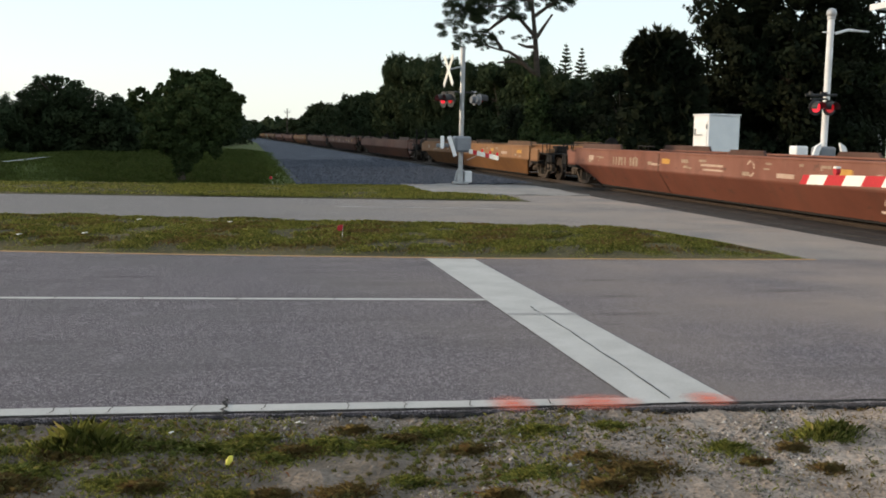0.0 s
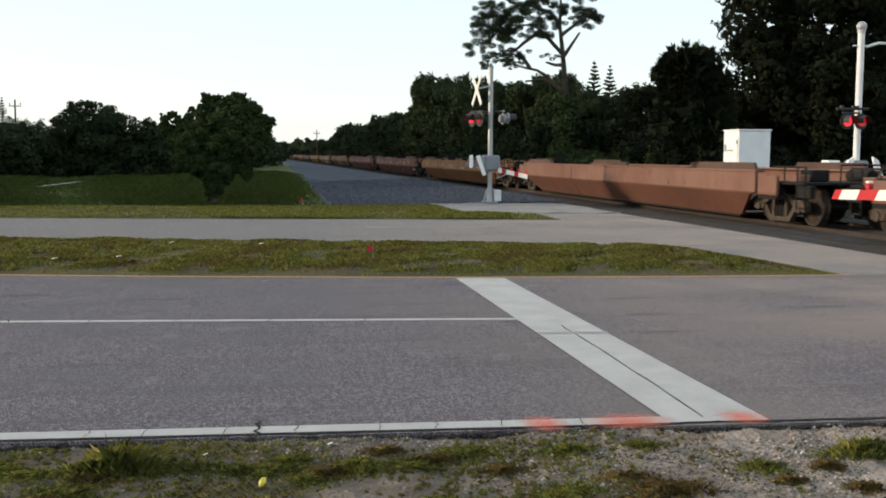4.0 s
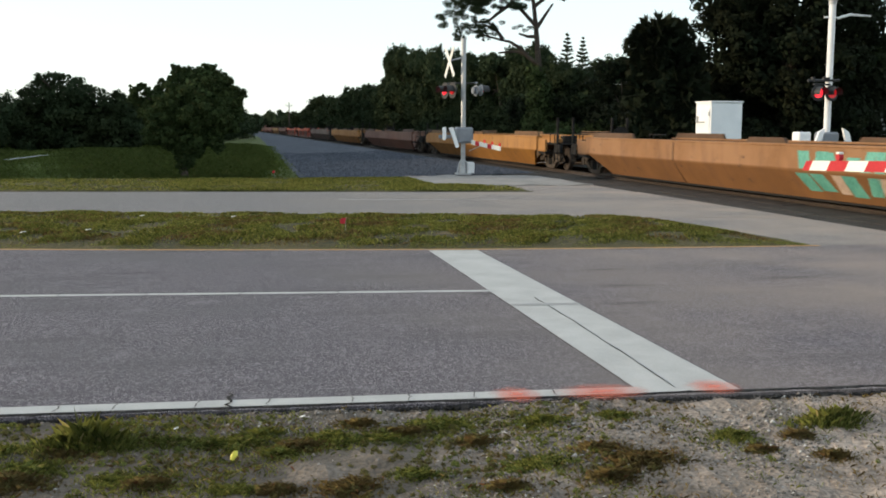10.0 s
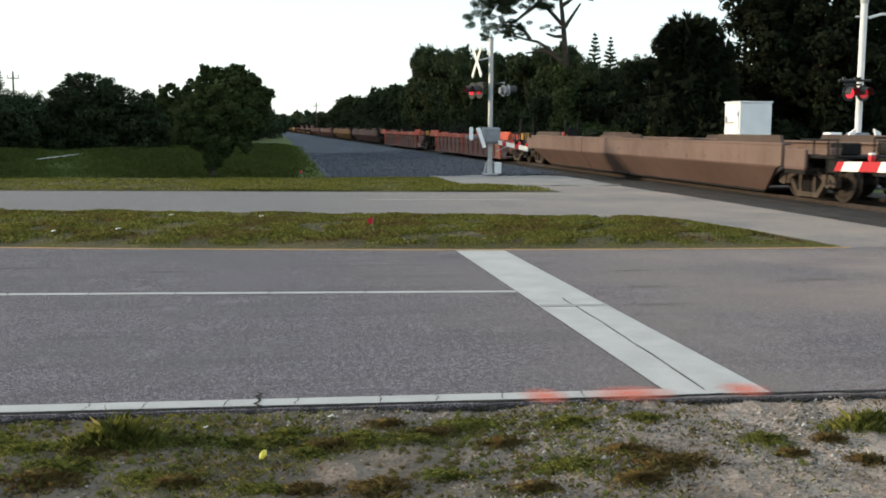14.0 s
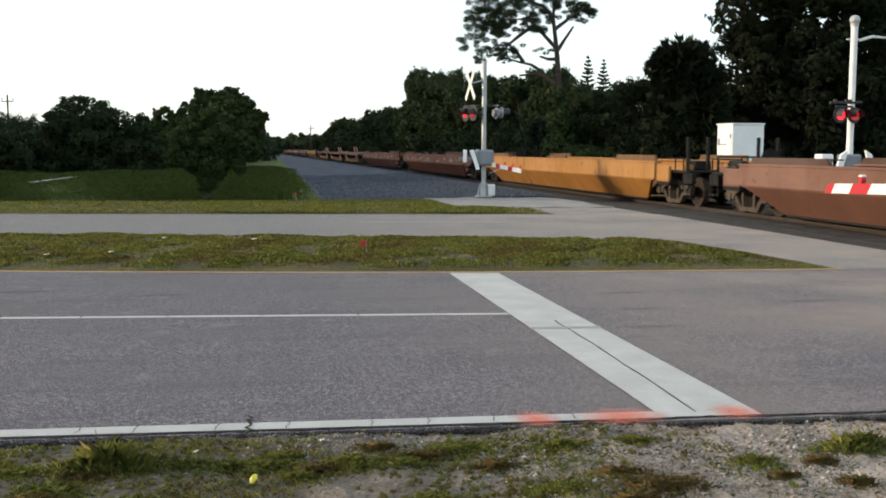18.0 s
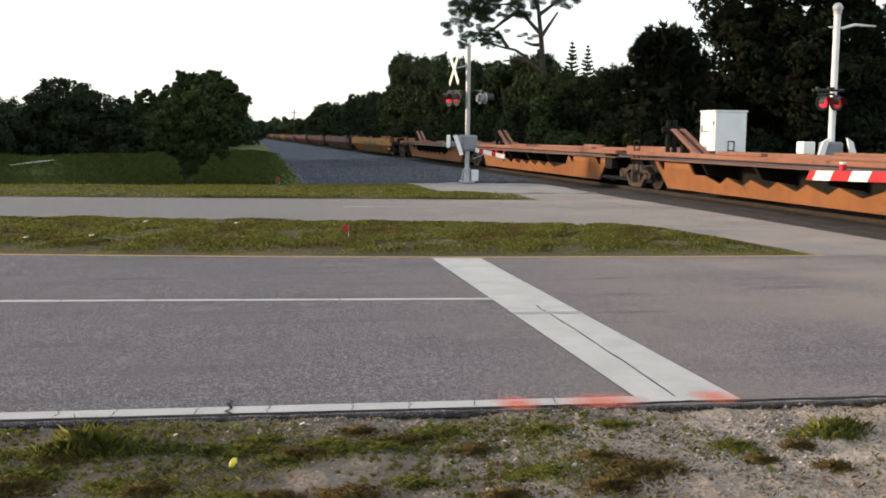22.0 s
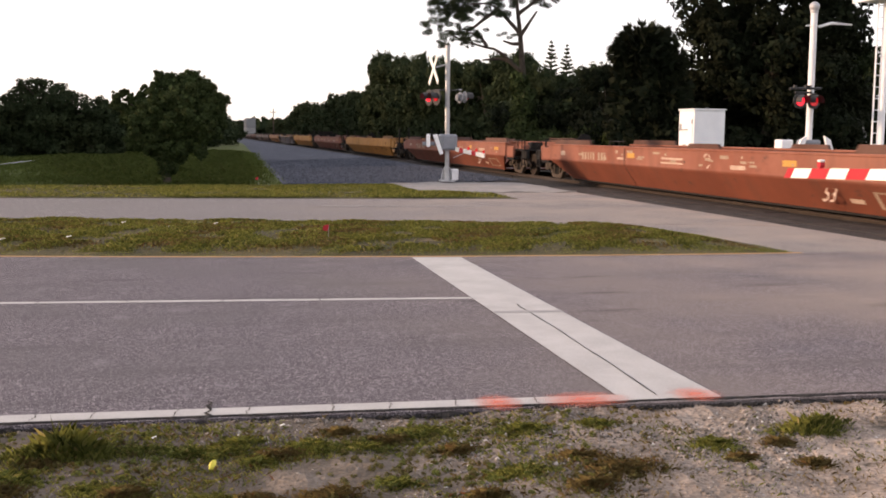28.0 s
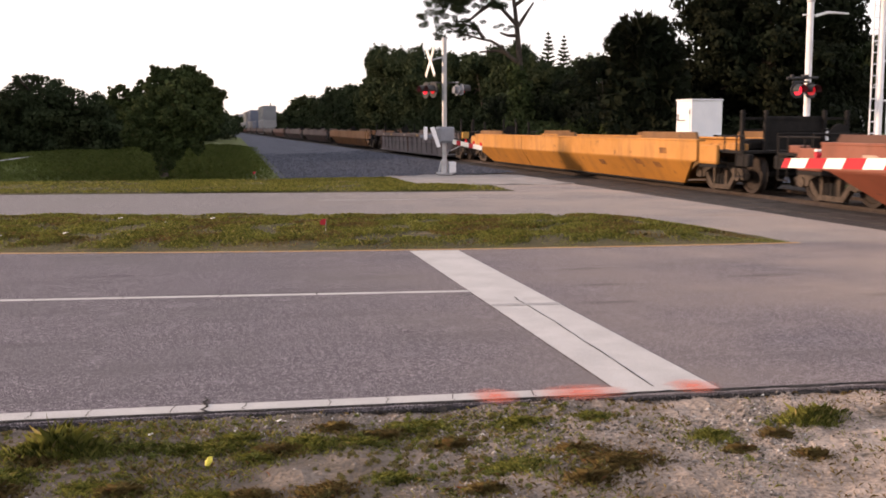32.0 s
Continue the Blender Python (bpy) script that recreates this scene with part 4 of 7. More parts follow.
def make_spine_car(L, first, last, rng):
    """One unit of an articulated car: a flat deck rim on top, a deep centre body, a lower skirt with the deck's zigzag
    shade cut out of it, a shared truck behind.
    """
    car = thing("articulated_car_unit", "empty orange-brown articulated platform car with deck shade cut into its side skirt", "rail car", "train cars")
    c = (0.235, 0.09, 0.052)
    ya, yb = (2.0 if first else 0.4), (L - 5.0 if last else L - 0.4)
    for s in (-1, 1):
        bm = B(); box(bm, s * 1.30, s * 1.55, ya, yb, 1.01, 1.12, 0.015)
        shade(part("deck_rim", bm, PAINT, car), c)
        for a, b in ((ya + 2.0, ya + 6.5), (ya + 9.0, ya + 11.0)):
            bm = B(); box(bm, s * 1.40, s * 1.56, a, b, 1.12, 1.19, 0.01)
            shade(part("deck_curb", bm, PAINT, car), c)
        bm = B()
        # zigzag upper edge: the shade under the deck is cut into the skirt
        pts = [(ya + 2.0, 0.20), (yb - 1.25, 0.20), (yb - 0.2, 0.92), (yb - 2.6, 0.92), (yb - 3.0, 0.60)] if last else [(ya + 2.0, 0.20), (yb - 2.2, 0.20), (yb - 1.35, 0.86), (yb - 3.4, 0.86), (yb - 3.7, 0.60)]
        y = yb - (3.4 if last else 4.3)
        while y > ya + 6.2:
            pts += [(y, 0.60), (y - 0.75, 0.44)]
            y -= 1.1
        pts += [(ya + 5.2, 0.60), (ya + 4.9, 0.92), (ya + 1.3, 0.92)]
        prism(bm, pts, "x", s * 1.22, s * 1.28)
        shade(part("side_skirt", bm, PAINT, car), (0.28, 0.105, 0.032))
        bm = B(); box(bm, s * 1.18, s * 1.40, ya + 0.7, ya + 1.25, 0.56, 1.01, 0.02)
        part("end_plate", bm, BLACK_STEEL, car)
        k = 0
        y = ya + 2.0
        while y < yb - 1.5:
            bm = B(); prism(bm, [(s * 0.4, 0.93), (s * 1.45, 0.93), (s * 1.25, 0.62), (s * 0.4, 0.5)], "y", y - 0.05, y + 0.05)
            part("cross_bearer", bm, BLACK_STEEL, car)
            y += 2.5
    bm = B(); box(bm, -0.45, 0.45, ya, yb, 0.3, 0.95, 0.02)
    part("centre_sill", bm, BLACK_STEEL, car)
    bm = B(); box(bm, -1.5, 1.5, ya + 0.2, yb - 0.2, 0.90, 0.93)
    shade(part("deck", bm, PAINT, car), (0.15, 0.07, 0.045))
    if first:
        bm = B(); box(bm, -0.13, 0.13, 0.0, 2.2, 0.66, 0.9, 0.03)
        part("coupler", bm, TRUCK_STEEL, car)
        make_truck(car, 1.8)
    if last:
        bm = B(); box(bm, -1.3, 1.3, L - 5.0, L - 0.8, 0.84, 0.92, 0.01); box(bm, -0.45, 0.45, L - 5.0, L - 0.8, 0.5, 0.84)
        part("end_platform", bm, BLACK_STEEL, car)
        bm = B(); box(bm, -1.32, -1.05, L - 3.2, L - 2.3, 0.92, 1.10, 0.02)
        shade(part("valve_box", bm, PAINT, car), c)
        bm = B(); box(bm, -0.13, 0.13, L - 2.8, L, 0.66, 0.9, 0.03)
        part("coupler", bm, TRUCK_STEEL, car)
        make_truck(car, L - 1.8)
    else:
        make_truck(car, L)
    # hinged trailer hitch, folded up on its struts
    h = L - 1.45 if last else L + 0.1
    bm = B(); box(bm, -0.16, -0.04, h - 0.05, h + 0.05, 0.9, 1.98, 0.015); box(bm, 0.04, 0.16, h - 0.05, h + 0.05, 0.9, 1.98, 0.015); box(bm, -0.3, 0.3, h - 0.06, h + 0.04, 1.62, 1.8, 0.02)
    part("hitch_post", bm, BLACK_STEEL, car)
    bm = B(); box(bm, -0.12, 0.12, h - 1.0, h - 0.86, 0.9, 1.3, 0.015)
    part("hitch_stop", bm, BLACK_STEEL, car)
    bm = B()
    for x in (-0.14, 0.12):
        prism(bm, [(h - 0.35, 1.72), (h - 0.5, 1.74), (h - 2.1, 1.08), (h - 1.9, 1.04)], "x", x - 0.06, x + 0.06)
    shade(part("trailer_hitch", bm, PAINT, car), (0.2, 0.08, 0.05))
    for s in (-1, 1):
        bm = B()
        tube(bm, (s * 1.4, yb - 0.2, 0.5), (s * 1.4, yb - 0.2, 1.4), 0.02, n=6)
        tube(bm, (s * 1.4, yb - 0.55, 0.5), (s * 1.4, yb - 0.55, 1.4), 0.02, n=6)
        for z in (0.55, 0.85, 1.15, 1.4):
            tube(bm, (s * 1.4, yb - 0.2, z), (s * 1.4, yb - 0.55, z), 0.018, n=6)
        part("ladder", bm, BLACK_STEEL, car)
    return car


def make_container(colour, length, name="shipping_container"):
    bm = B()
    box(bm, -1.22, 1.22, 0, length, 0, 2.6, 0.03)
    ob = part(name, bm, CONTAINER)
    shade(ob, colour)
    for s in (-1, 1):
        bm = B()
        y = 0.3
        while y < length - 0.4:
            box(bm, s * 1.215, s * 1.25, y, y + 0.14, 0.15, 2.45)
            y += 0.28
        shade(part("corrugation", bm, CONTAINER, ob), colour)
    return tagged(ob, "steel shipping container stacked on a rail car", "container", "containers")


# gaps between cars at the clip's start, metres along the track; each car's front is at its own gap
# front of each car when the clip starts
FRONTS = [8.9, 33.3, 57.8, 82.4, 107.0, 131.4, 155.8, 180.2, 204.9, 229.2, 253.7, 278.1, 302.6, 326.9, 350.5, 373.9, 397.4, 421.7, 446.1, 470.5,
          494.9, 513.7, 532.6, 554.8, 579.5, 604.2, 629.0, 653.4, 677.7, 702.0] + [726.3 + 24.4 * k for k in range(18)]
CARS = []      # (object, front at t = 0)


def build_train():
    rng = random.Random(4)
    order = [
        ("w", DIM_RED, "bars logo 53", 0), ("w", DULL_ORANGE, "bars", 0), ("w", BROWN, "", 1), ("w", BROWN, "bars", 0), ("w", BROWN, "", 0), ("w", ORANGE, "bars", 0),
        ("w", DIM_RED, "bars 53", 0), ("w", DIM_RED, "bars", 0), ("w", DULL_ORANGE, "panels lime", 1), ("w", DULL_ORANGE, "teal", 0), ("w", DIM_YELLOW, "", 1), ("w", BROWN, "", 0),
        ("w", DIM_YELLOW, "plate", 1), ("w", DULL_BROWN, "", 0), ("r", RED, "", 0), ("r", RED, "", 0), ("w", BROWN, "", 0), ("w", DIM_YELLOW, "", 1),
        ("w", RED_BROWN, "bars", 0), ("w", RED_BROWN, "bars 53", 0), ("s", 0, "", 0), ("s", 1, "", 0), ("s", 2, "", 0), ("w", YELLOW, "plate tag", 1), ("w", BROWN, "", 0), ("w", RED_BROWN, "bars logo 53", 0),
        ("w", RED_BROWN, "bars logo 53", 0), ("w", RED_BROWN, "bars logo 53", 0), ("w", YELLOW, "plate logo", 1), ("w", RED_BROWN, "bars logo 53", 0), ("w", YELLOW, "plate", 2), ("r", DULL_BROWN, "", 0),
        ("w", ORANGE, "", 0), ("w", DULL_BROWN, "", 0), ("w", DULL_BROWN, "", 0), ("w", BROWN, "", 0), ("w", DULL_BROWN, "", 0),
        ("c", DULL_BROWN, "", 0), ("c", DULL_BROWN, "", 0), ("c", DULL_BROWN, "", 0), ("c", BROWN, "", 0), ("c", BROWN, "", 0), ("c", BROWN, "", 0), ("c", BROWN, "", 0)]
    made = {}
    for n, (kind, colour, marks, tall) in enumerate(order):
        front = FRONTS[n]
        key = (kind, colour, marks, tall)
        if kind == "s":
            car = make_spine_car(FRONTS[n + 1] - front, colour == 0, colour == 2, rng)
        elif key in made:
            car = copy_thing(made[key], pose(TX, front, 0))
        elif kind == "r":
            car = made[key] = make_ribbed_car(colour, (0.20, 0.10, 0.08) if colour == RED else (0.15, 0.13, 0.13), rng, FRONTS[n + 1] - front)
        else:
            car = made[key] = make_well_car(colour, marks, tall, rng)
        word = {RED_BROWN: "red-brown", DIM_RED: "dim-lit red-brown", DIM_YELLOW: "dim-lit yellow", BROWN: "brown", DULL_BROWN: "grey-brown", ORANGE: "orange", YELLOW: "yellow", DULL_ORANGE: "faded orange", RED: "red"}.get(colour, "")
        if kind in "wc":
            extra = " with teal graffiti" if "teal" in marks else " with olive graffiti and repainted panels" if "lime" in marks else " with stencilled numerals" if "53" in marks else " streaked with rust"
            tagged(car, ("empty " if kind == "w" else "loaded ") + word + " double-stack well car" + extra)
        CARS.append((car, front))
        if kind == "c":
            for lvl, z in enumerate((0.2, 2.82)):
                col = ((0.2, 0.21, 0.22), (0.28, 0.28, 0.28), (0.11, 0.13, 0.18), (0.23, 0.22, 0.21))[(n + lvl * 3) % 4]
                if lvl == 1 and n % 3 == 2:
                    continue
                ct = make_container(col, 15.8)
                CARS.append((ct, front + 4.3, z))


def motions():
    """All that moves: the train runs towards the viewer at one steady speed."""
    for car, front, *z in CARS:
        z = z[0] if z else 0.0
        walk(car, [(t, pose(TX, front - SPEED * t, z)) for t in (0.0, 8.0, 16.0, 24.0, 32.0)])


build_train()


# ---- trees ----
def leaf_cloud(rng, lumps, count, size, thin=0.55):
    """Leaf quads scattered through overlapping lumps (centre, radii), denser at the skin. Returns vertices and faces."""
    c = np.array([l[0] for l in lumps], float)
    r = np.array([l[1] for l in lumps], float)
    vol = r.prod(1) ** (2 / 3)
    which = rng.choice(len(lumps), count, p=vol / vol.sum())
    d = rng.normal(size=(count, 3)); d /= np.linalg.norm(d, axis=1)[:, None]
    rad = 1.0 - np.abs(rng.normal(0, 0.22, count)); rad += 0.14 * np.sin(d[:, 0] * 7 + which) * np.cos(d[:, 2] * 6 + which * 2)
    p = c[which] + d * r[which] * rad[:, None]
    nrm = d + rng.normal(0, 0.6, (count, 3)); nrm /= np.linalg.norm(nrm, axis=1)[:, None]
    u = np.cross(nrm, rng.normal(size=(count, 3))); u /= np.linalg.norm(u, axis=1)[:, None]
    v = np.cross(nrm, u)
    s = size * rng.uniform(0.6, 1.3, count)[:, None]
    quad = np.stack([p - u * s, p + v * s * thin, p + u * s, p - v * s * thin], 1)
    return quad.reshape(-1, 3), np.arange(count * 4).reshape(-1, 4)


def crown_cloud(rng, lumps, count, size, sprigs=22, closed=0.84):
    """A crown: each lump carries small leafy sprigs on its skin, broad leaves deep inside close it, single shoots stick out."""
    fine, shoots = [], []
    for c, r in lumps:
        c, r = np.array(c, float), np.array(r, float)
        for k in range(sprigs):
            d = rng.normal(size=3); d /= np.linalg.norm(d)
            q = r.mean() * rng.uniform(0.16, 0.34)
            fine.append((tuple(c + d * r * rng.uniform(0.72, 1.04)), (q, q, q * rng.uniform(0.6, 0.9))))
            if k % 3 == 0 and d[2] > -0.2:
                q = r.mean() * rng.uniform(0.08, 0.15)
                shoots.append((tuple(c + d * r * rng.uniform(1.05, 1.25)), (q, q, q * 1.3)))
    v1, f1 = leaf_cloud(rng, fine, count, size)
    inner = [(c, tuple(closed * q for q in r)) for c, r in lumps]
    v2, f2 = leaf_cloud(rng, inner, count // 4, size * 2.3)
    v3, f3 = leaf_cloud(rng, shoots, count // 12, size * 0.9)
    return np.concatenate([v1, v2, v3]), np.concatenate([f1, f2 + len(v1), f3 + len(v1) + len(v2)])


def cloud_ob(name, vs, fs, mat, parent=None):
    me = bpy.data.meshes.new(name)
    me.vertices.add(len(vs)); me.vertices.foreach_set("co", np.ascontiguousarray(vs, np.float32).ravel())
    k = fs.shape[1]
    me.loops.add(fs.size); me.loops.foreach_set("vertex_index", fs.astype(np.int32).ravel())
    me.polygons.add(len(fs)); me.polygons.foreach_set("loop_start", np.arange(0, fs.size, k, dtype=np.int32))
    me.update(calc_edges=True)
    me.materials.append(mat)
    ob = new(name, me)
    ob.parent = parent
    return ob


def limbs(bm, rng, base, top, r, ends):
    """A tapered, slightly bent trunk and limbs that run from it to each end point."""
    a, b = Vector(base), Vector(top)
    pts = [a.lerp(b, k / 4) + Vector((rng.normal(0, r * 0.35), rng.normal(0, r * 0.35), 0)) * (0 < k < 4) for k in range(5)]
    for k in range(4):
        tube(bm, pts[k], pts[k + 1], r * (1 - 0.17 * k), r * (1 - 0.17 * (k + 1)), 8)
    for e in ends:
        e = Vector(e)
        s = pts[2].lerp(pts[4], rng.uniform(0, 1))
        m = s.lerp(e, 0.5) + Vector((0, 0, 0.12 * (e - s).length))
        tube(bm, s, m, r * 0.42, r * 0.28, 6)
        tube(bm, m, e, r * 0.28, r * 0.10, 6)
    return bm


def make_tree(seed, height, width, lumps_n, leaves, size, mat, label, trunk=0.16, low=0.25, at=(0, 0, 0), group=""):
    rng = np.random.default_rng(seed)
    t = thing("tree", label, "tree", group, at)
    lumps = []
    for k in range(lumps_n):
        a, z = rng.uniform(0, 2 * math.pi), height * rng.uniform(low + 0.08, 0.86)
        f = math.sin(math.pi * min(0.98, max(0.15, (z / height - low * 0.6) / (1.15 - low * 0.6)))) ** 0.6
        d = width / 2 * f * math.sqrt(rng.uniform(0.1, 0.9))
        r = width * rng.uniform(0.14, 0.24)
        lumps.append(((d * math.cos(a), d * math.sin(a), z), (r, r, r * rng.uniform(0.65, 0.95))))
    vs, fs = crown_cloud(rng, lumps, leaves, size)
    vs[:, 2] = np.maximum(vs[:, 2], 0.02)
    cloud_ob("crown", vs, fs, mat, t)
    part("trunk", limbs(B(), rng, (0, 0, -0.15), (0, 0, height * 0.6), trunk, [l[0] for l in lumps[:10]]), BARK, t)
    return t


def make_near_tree():
    """The small tree in the meadow: a skirt of suckers round the short trunk, a dense lopsided crown, an open ragged lobe on one side."""
    rng = np.random.default_rng(11)
    t = thing("tree", "small dense round-crowned tree standing in the meadow", "tree", "", (-1.1, 32.3, 0.08))
    lumps = [((0.55, 0, 2.45), (0.95, 0.9, 0.72)), ((1.15, 0.1, 2.25), (0.62, 0.7, 0.7)), ((0.35, 0, 1.75), (0.95, 0.8, 0.6)), ((1.2, 0, 1.6), (0.55, 0.6, 0.5)), ((-0.3, 0, 1.95), (0.6, 0.7, 0.65)),
             ((0.25, 0, 3.0), (0.36, 0.4, 0.30)), ((0.75, 0, 3.05), (0.42, 0.4, 0.32)), ((1.15, 0, 2.85), (0.34, 0.4, 0.3)), ((1.55, 0, 2.4), (0.32, 0.4, 0.36)), ((1.6, 0.1, 1.95), (0.28, 0.3, 0.36)),
             ((-0.75, 0, 1.75), (0.42, 0.5, 0.5)), ((-0.85, 0.1, 1.3), (0.36, 0.4, 0.34)), ((-0.35, 0, 1.2), (0.5, 0.5, 0.45)), ((0.25, 0, 1.0), (0.6, 0.5, 0.5)), ((0.85, 0, 1.15), (0.42, 0.4, 0.36)), ((1.05, 0, 0.85), (0.2, 0.2, 0.22)),
             ((0.1, 0, 0.6), (0.34, 0.3, 0.36)), ((0.04, 0, 0.25), (0.2, 0.2, 0.3)), ((0.2, 0, 0.45), (0.22, 0.2, 0.3))]
    vs, fs = crown_cloud(rng, lumps, 60000, 0.036, 30, 0.86)
    loose = [((x, rng.normal(0, 0.15), z), (q, q, q * 0.85)) for x, z, q in ((-1.35, 2.55, 0.2), (-1.15, 2.68, 0.16), (-0.95, 2.5, 0.2), (-1.25, 2.25, 0.22), (-0.9, 2.2, 0.25), (-1.1, 1.9, 0.26), (-0.65, 2.65, 0.22), (-0.4, 2.75, 0.24), (-0.15, 2.95, 0.22), (-0.05, 3.2, 0.16), (-0.18, 3.3, 0.08), (0.15, 3.22, 0.13), (-0.7, 2.3, 0.3), (-0.3, 2.5, 0.3), (-1.45, 2.3, 0.13), (0.9, 3.3, 0.12), (1.85, 2.55, 0.1), (1.4, 2.9, 0.14))]
    v2, f2 = crown_cloud(rng, loose, 9000, 0.042, 9, 0.5)
    cloud_ob("crown", np.concatenate([vs, v2]) * (1, 1, 0.965), np.concatenate([fs, f2 + len(vs)]), LEAF_MID, t)
    part("trunk", limbs(B(), rng, (0.05, 0, -0.1), (0.05, 0, 1.5), 0.13, [l[0] for l in lumps[:12]] + [l[0] for l in loose[::2]]), BARK, t)


make_near_tree()
# the wood beyond the track: four trees of unlike habit, each built 8 m high and 5 m wide, then copied at other sizes
WOOD = [make_tree(1, 8.0, 5.0, 34, 22000, 0.09, LEAF_DARK, "tall dark broadleaf tree in the wood beyond the track", 0.22, 0.06, (18.5, 100, -0.05), "trackside wood"),
        make_tree(2, 8.0, 5.0, 26, 22000, 0.09, LEAF_DARK, "dark broadleaf tree hung with vines beyond the track", 0.2, 0.0, (18.6, 92, -0.05), "trackside wood"),
        make_tree(3, 8.0, 5.0, 42, 22000, 0.09, LEAF_DARK, "leafy tree with brownish vines beyond the track", 0.2, 0.0, (18.6, 80, -0.05), "trackside wood"),
        make_tree(4, 8.0, 5.0, 22, 22000, 0.09, LEAF_DARK, "ragged dark tree with an open top beyond the track", 0.2, 0.12, (18.6, 72, -0.05), "trackside wood")]
WOOD_SIZES = [(5.2, 10.1), (4.4, 8.2), (3.4, 7.7), (3.0, 7.3)]
for o, (w, h) in zip(WOOD, WOOD_SIZES):
    o.scale = (w / 5, w / 5, h / 8)
# which, x, y, width, height
PLACES = [(1, 19.0, 95.5, 3.6, 9.4), (3, 18.4, 106, 4.2, 9.6), (2, 18.9, 88, 3.6, 7.9), (0, 18.2, 112, 3.4, 8.2), (2, 18.6, 118, 4.2, 6.9), (0, 18.6, 127, 4.6, 7.2), (3, 18.4, 136, 4.6, 7.4), (1, 18.6, 147, 4.4, 7.0), (0, 18.6, 160, 4.2, 5.9),
          (3, 18.4, 176, 5.0, 7.2), (1, 18.4, 196, 5.2, 7.4), (0, 18.6, 214, 4.6, 6.0), (2, 18.4, 238, 5.0, 5.2), (0, 18.5, 268, 5.0, 4.6), (1, 18.8, 300, 6.0, 4.2),
          (0, 19.2, 76, 3.2, 6.6), (1, 18.9, 68.5, 3.6, 6.6), (3, 19.6, 65.5, 3.2, 6.5), (2, 19.0, 62, 3.2, 6.2), (0, 19.8, 59.5, 3.0, 5.6), (2, 18.8, 57.5, 2.6, 4.6), (1, 19.8, 55, 3.0, 4.0), (0, 20.6, 52.5, 3.0, 4.3),
          (3, 20.0, 49.5, 2.6, 5.4), (1, 21.2, 50, 2.6, 5.3), (0, 22.4, 49, 3.0, 5.2), (1, 25.0, 66, 5.0, 6.0), (2, 22.0, 80, 5.0, 6.5), (0, 24.0, 92, 6.0, 7.6), (1, 28.5, 54, 5.0, 6.0), (0, 31.0, 52, 4.4, 7.4), (2, 33.5, 56, 5.0, 5.6), (1, 36.0, 60, 5.0, 7.2), (1, 38.5, 57, 5.0, 7.0), (0, 41.5, 57.5, 5.0, 6.8), (2, 45.0, 58, 5.5, 6.6), (1, 49.0, 60, 6.0, 7.0)]
# edge trees and scrub take the leaf colour that has shade in it
SCRUB = make_tree(8, 8.0, 5.0, 34, 24000, 0.08, LEAF_SHADED, "dark oak at the wood's edge, shade in its leaf colour", 0.2, 0.0, (20.6, 54.5, -0.05), "trackside wood")
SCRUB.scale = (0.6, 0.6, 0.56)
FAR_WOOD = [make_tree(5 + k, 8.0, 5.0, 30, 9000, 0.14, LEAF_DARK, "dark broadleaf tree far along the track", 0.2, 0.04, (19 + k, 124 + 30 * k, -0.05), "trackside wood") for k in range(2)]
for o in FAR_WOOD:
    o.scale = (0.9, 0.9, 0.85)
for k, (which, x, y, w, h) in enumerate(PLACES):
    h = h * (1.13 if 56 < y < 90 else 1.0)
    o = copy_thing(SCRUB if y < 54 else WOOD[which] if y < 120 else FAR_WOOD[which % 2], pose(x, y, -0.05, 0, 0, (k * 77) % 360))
    o.scale = (w / 5, w / 5, h / 8)


DOME = [(-2.3, 2.9), (-1.9, 3.6), (-1.4, 4.1), (-0.9, 4.4), (-0.3, 4.5), (0.3, 4.45), (0.8, 4.3), (1.2, 3.9), (1.8, 3.7), (2.4, 3.6), (3.0, 3.4), (3.5, 3.0)]


def make_big_oak():
    rng = np.random.default_rng(21)
    t = thing("tree", "huge dark spreading oak behind the crossing", "tree", "", (26.65, 45.0, -0.05))
    lumps = []
    for k in range(190):
        a = rng.uniform(0, 2 * math.pi); z = rng.uniform(0.7, 12.8)
        w = 4.75 * (1 - max(0, (z - 8.0) / 5.6) ** 2.2) * (0.88 + 0.12 * min(1, z / 4))
        d = w * math.sqrt(rng.uniform(0.05, 1))
        r = rng.uniform(0.8, 1.25)
        lumps.append(((d * math.cos(a), 0.75 * d * math.sin(a), z), (r, r, r * 0.8)))
    vs, fs = crown_cloud(rng, lumps, 150000, 0.07, 14, 0.9)
    cloud_ob("crown", vs, fs, LEAF_SHADED, t)
    part("trunk", limbs(B(), rng, (0, 0, -0.2), (0, 0, 5), 0.45, [tuple(0.6 * np.array(l[0]) + np.array((0, 0, 1.5))) for l in lumps[:12]]), BARK, t)


make_big_oak()


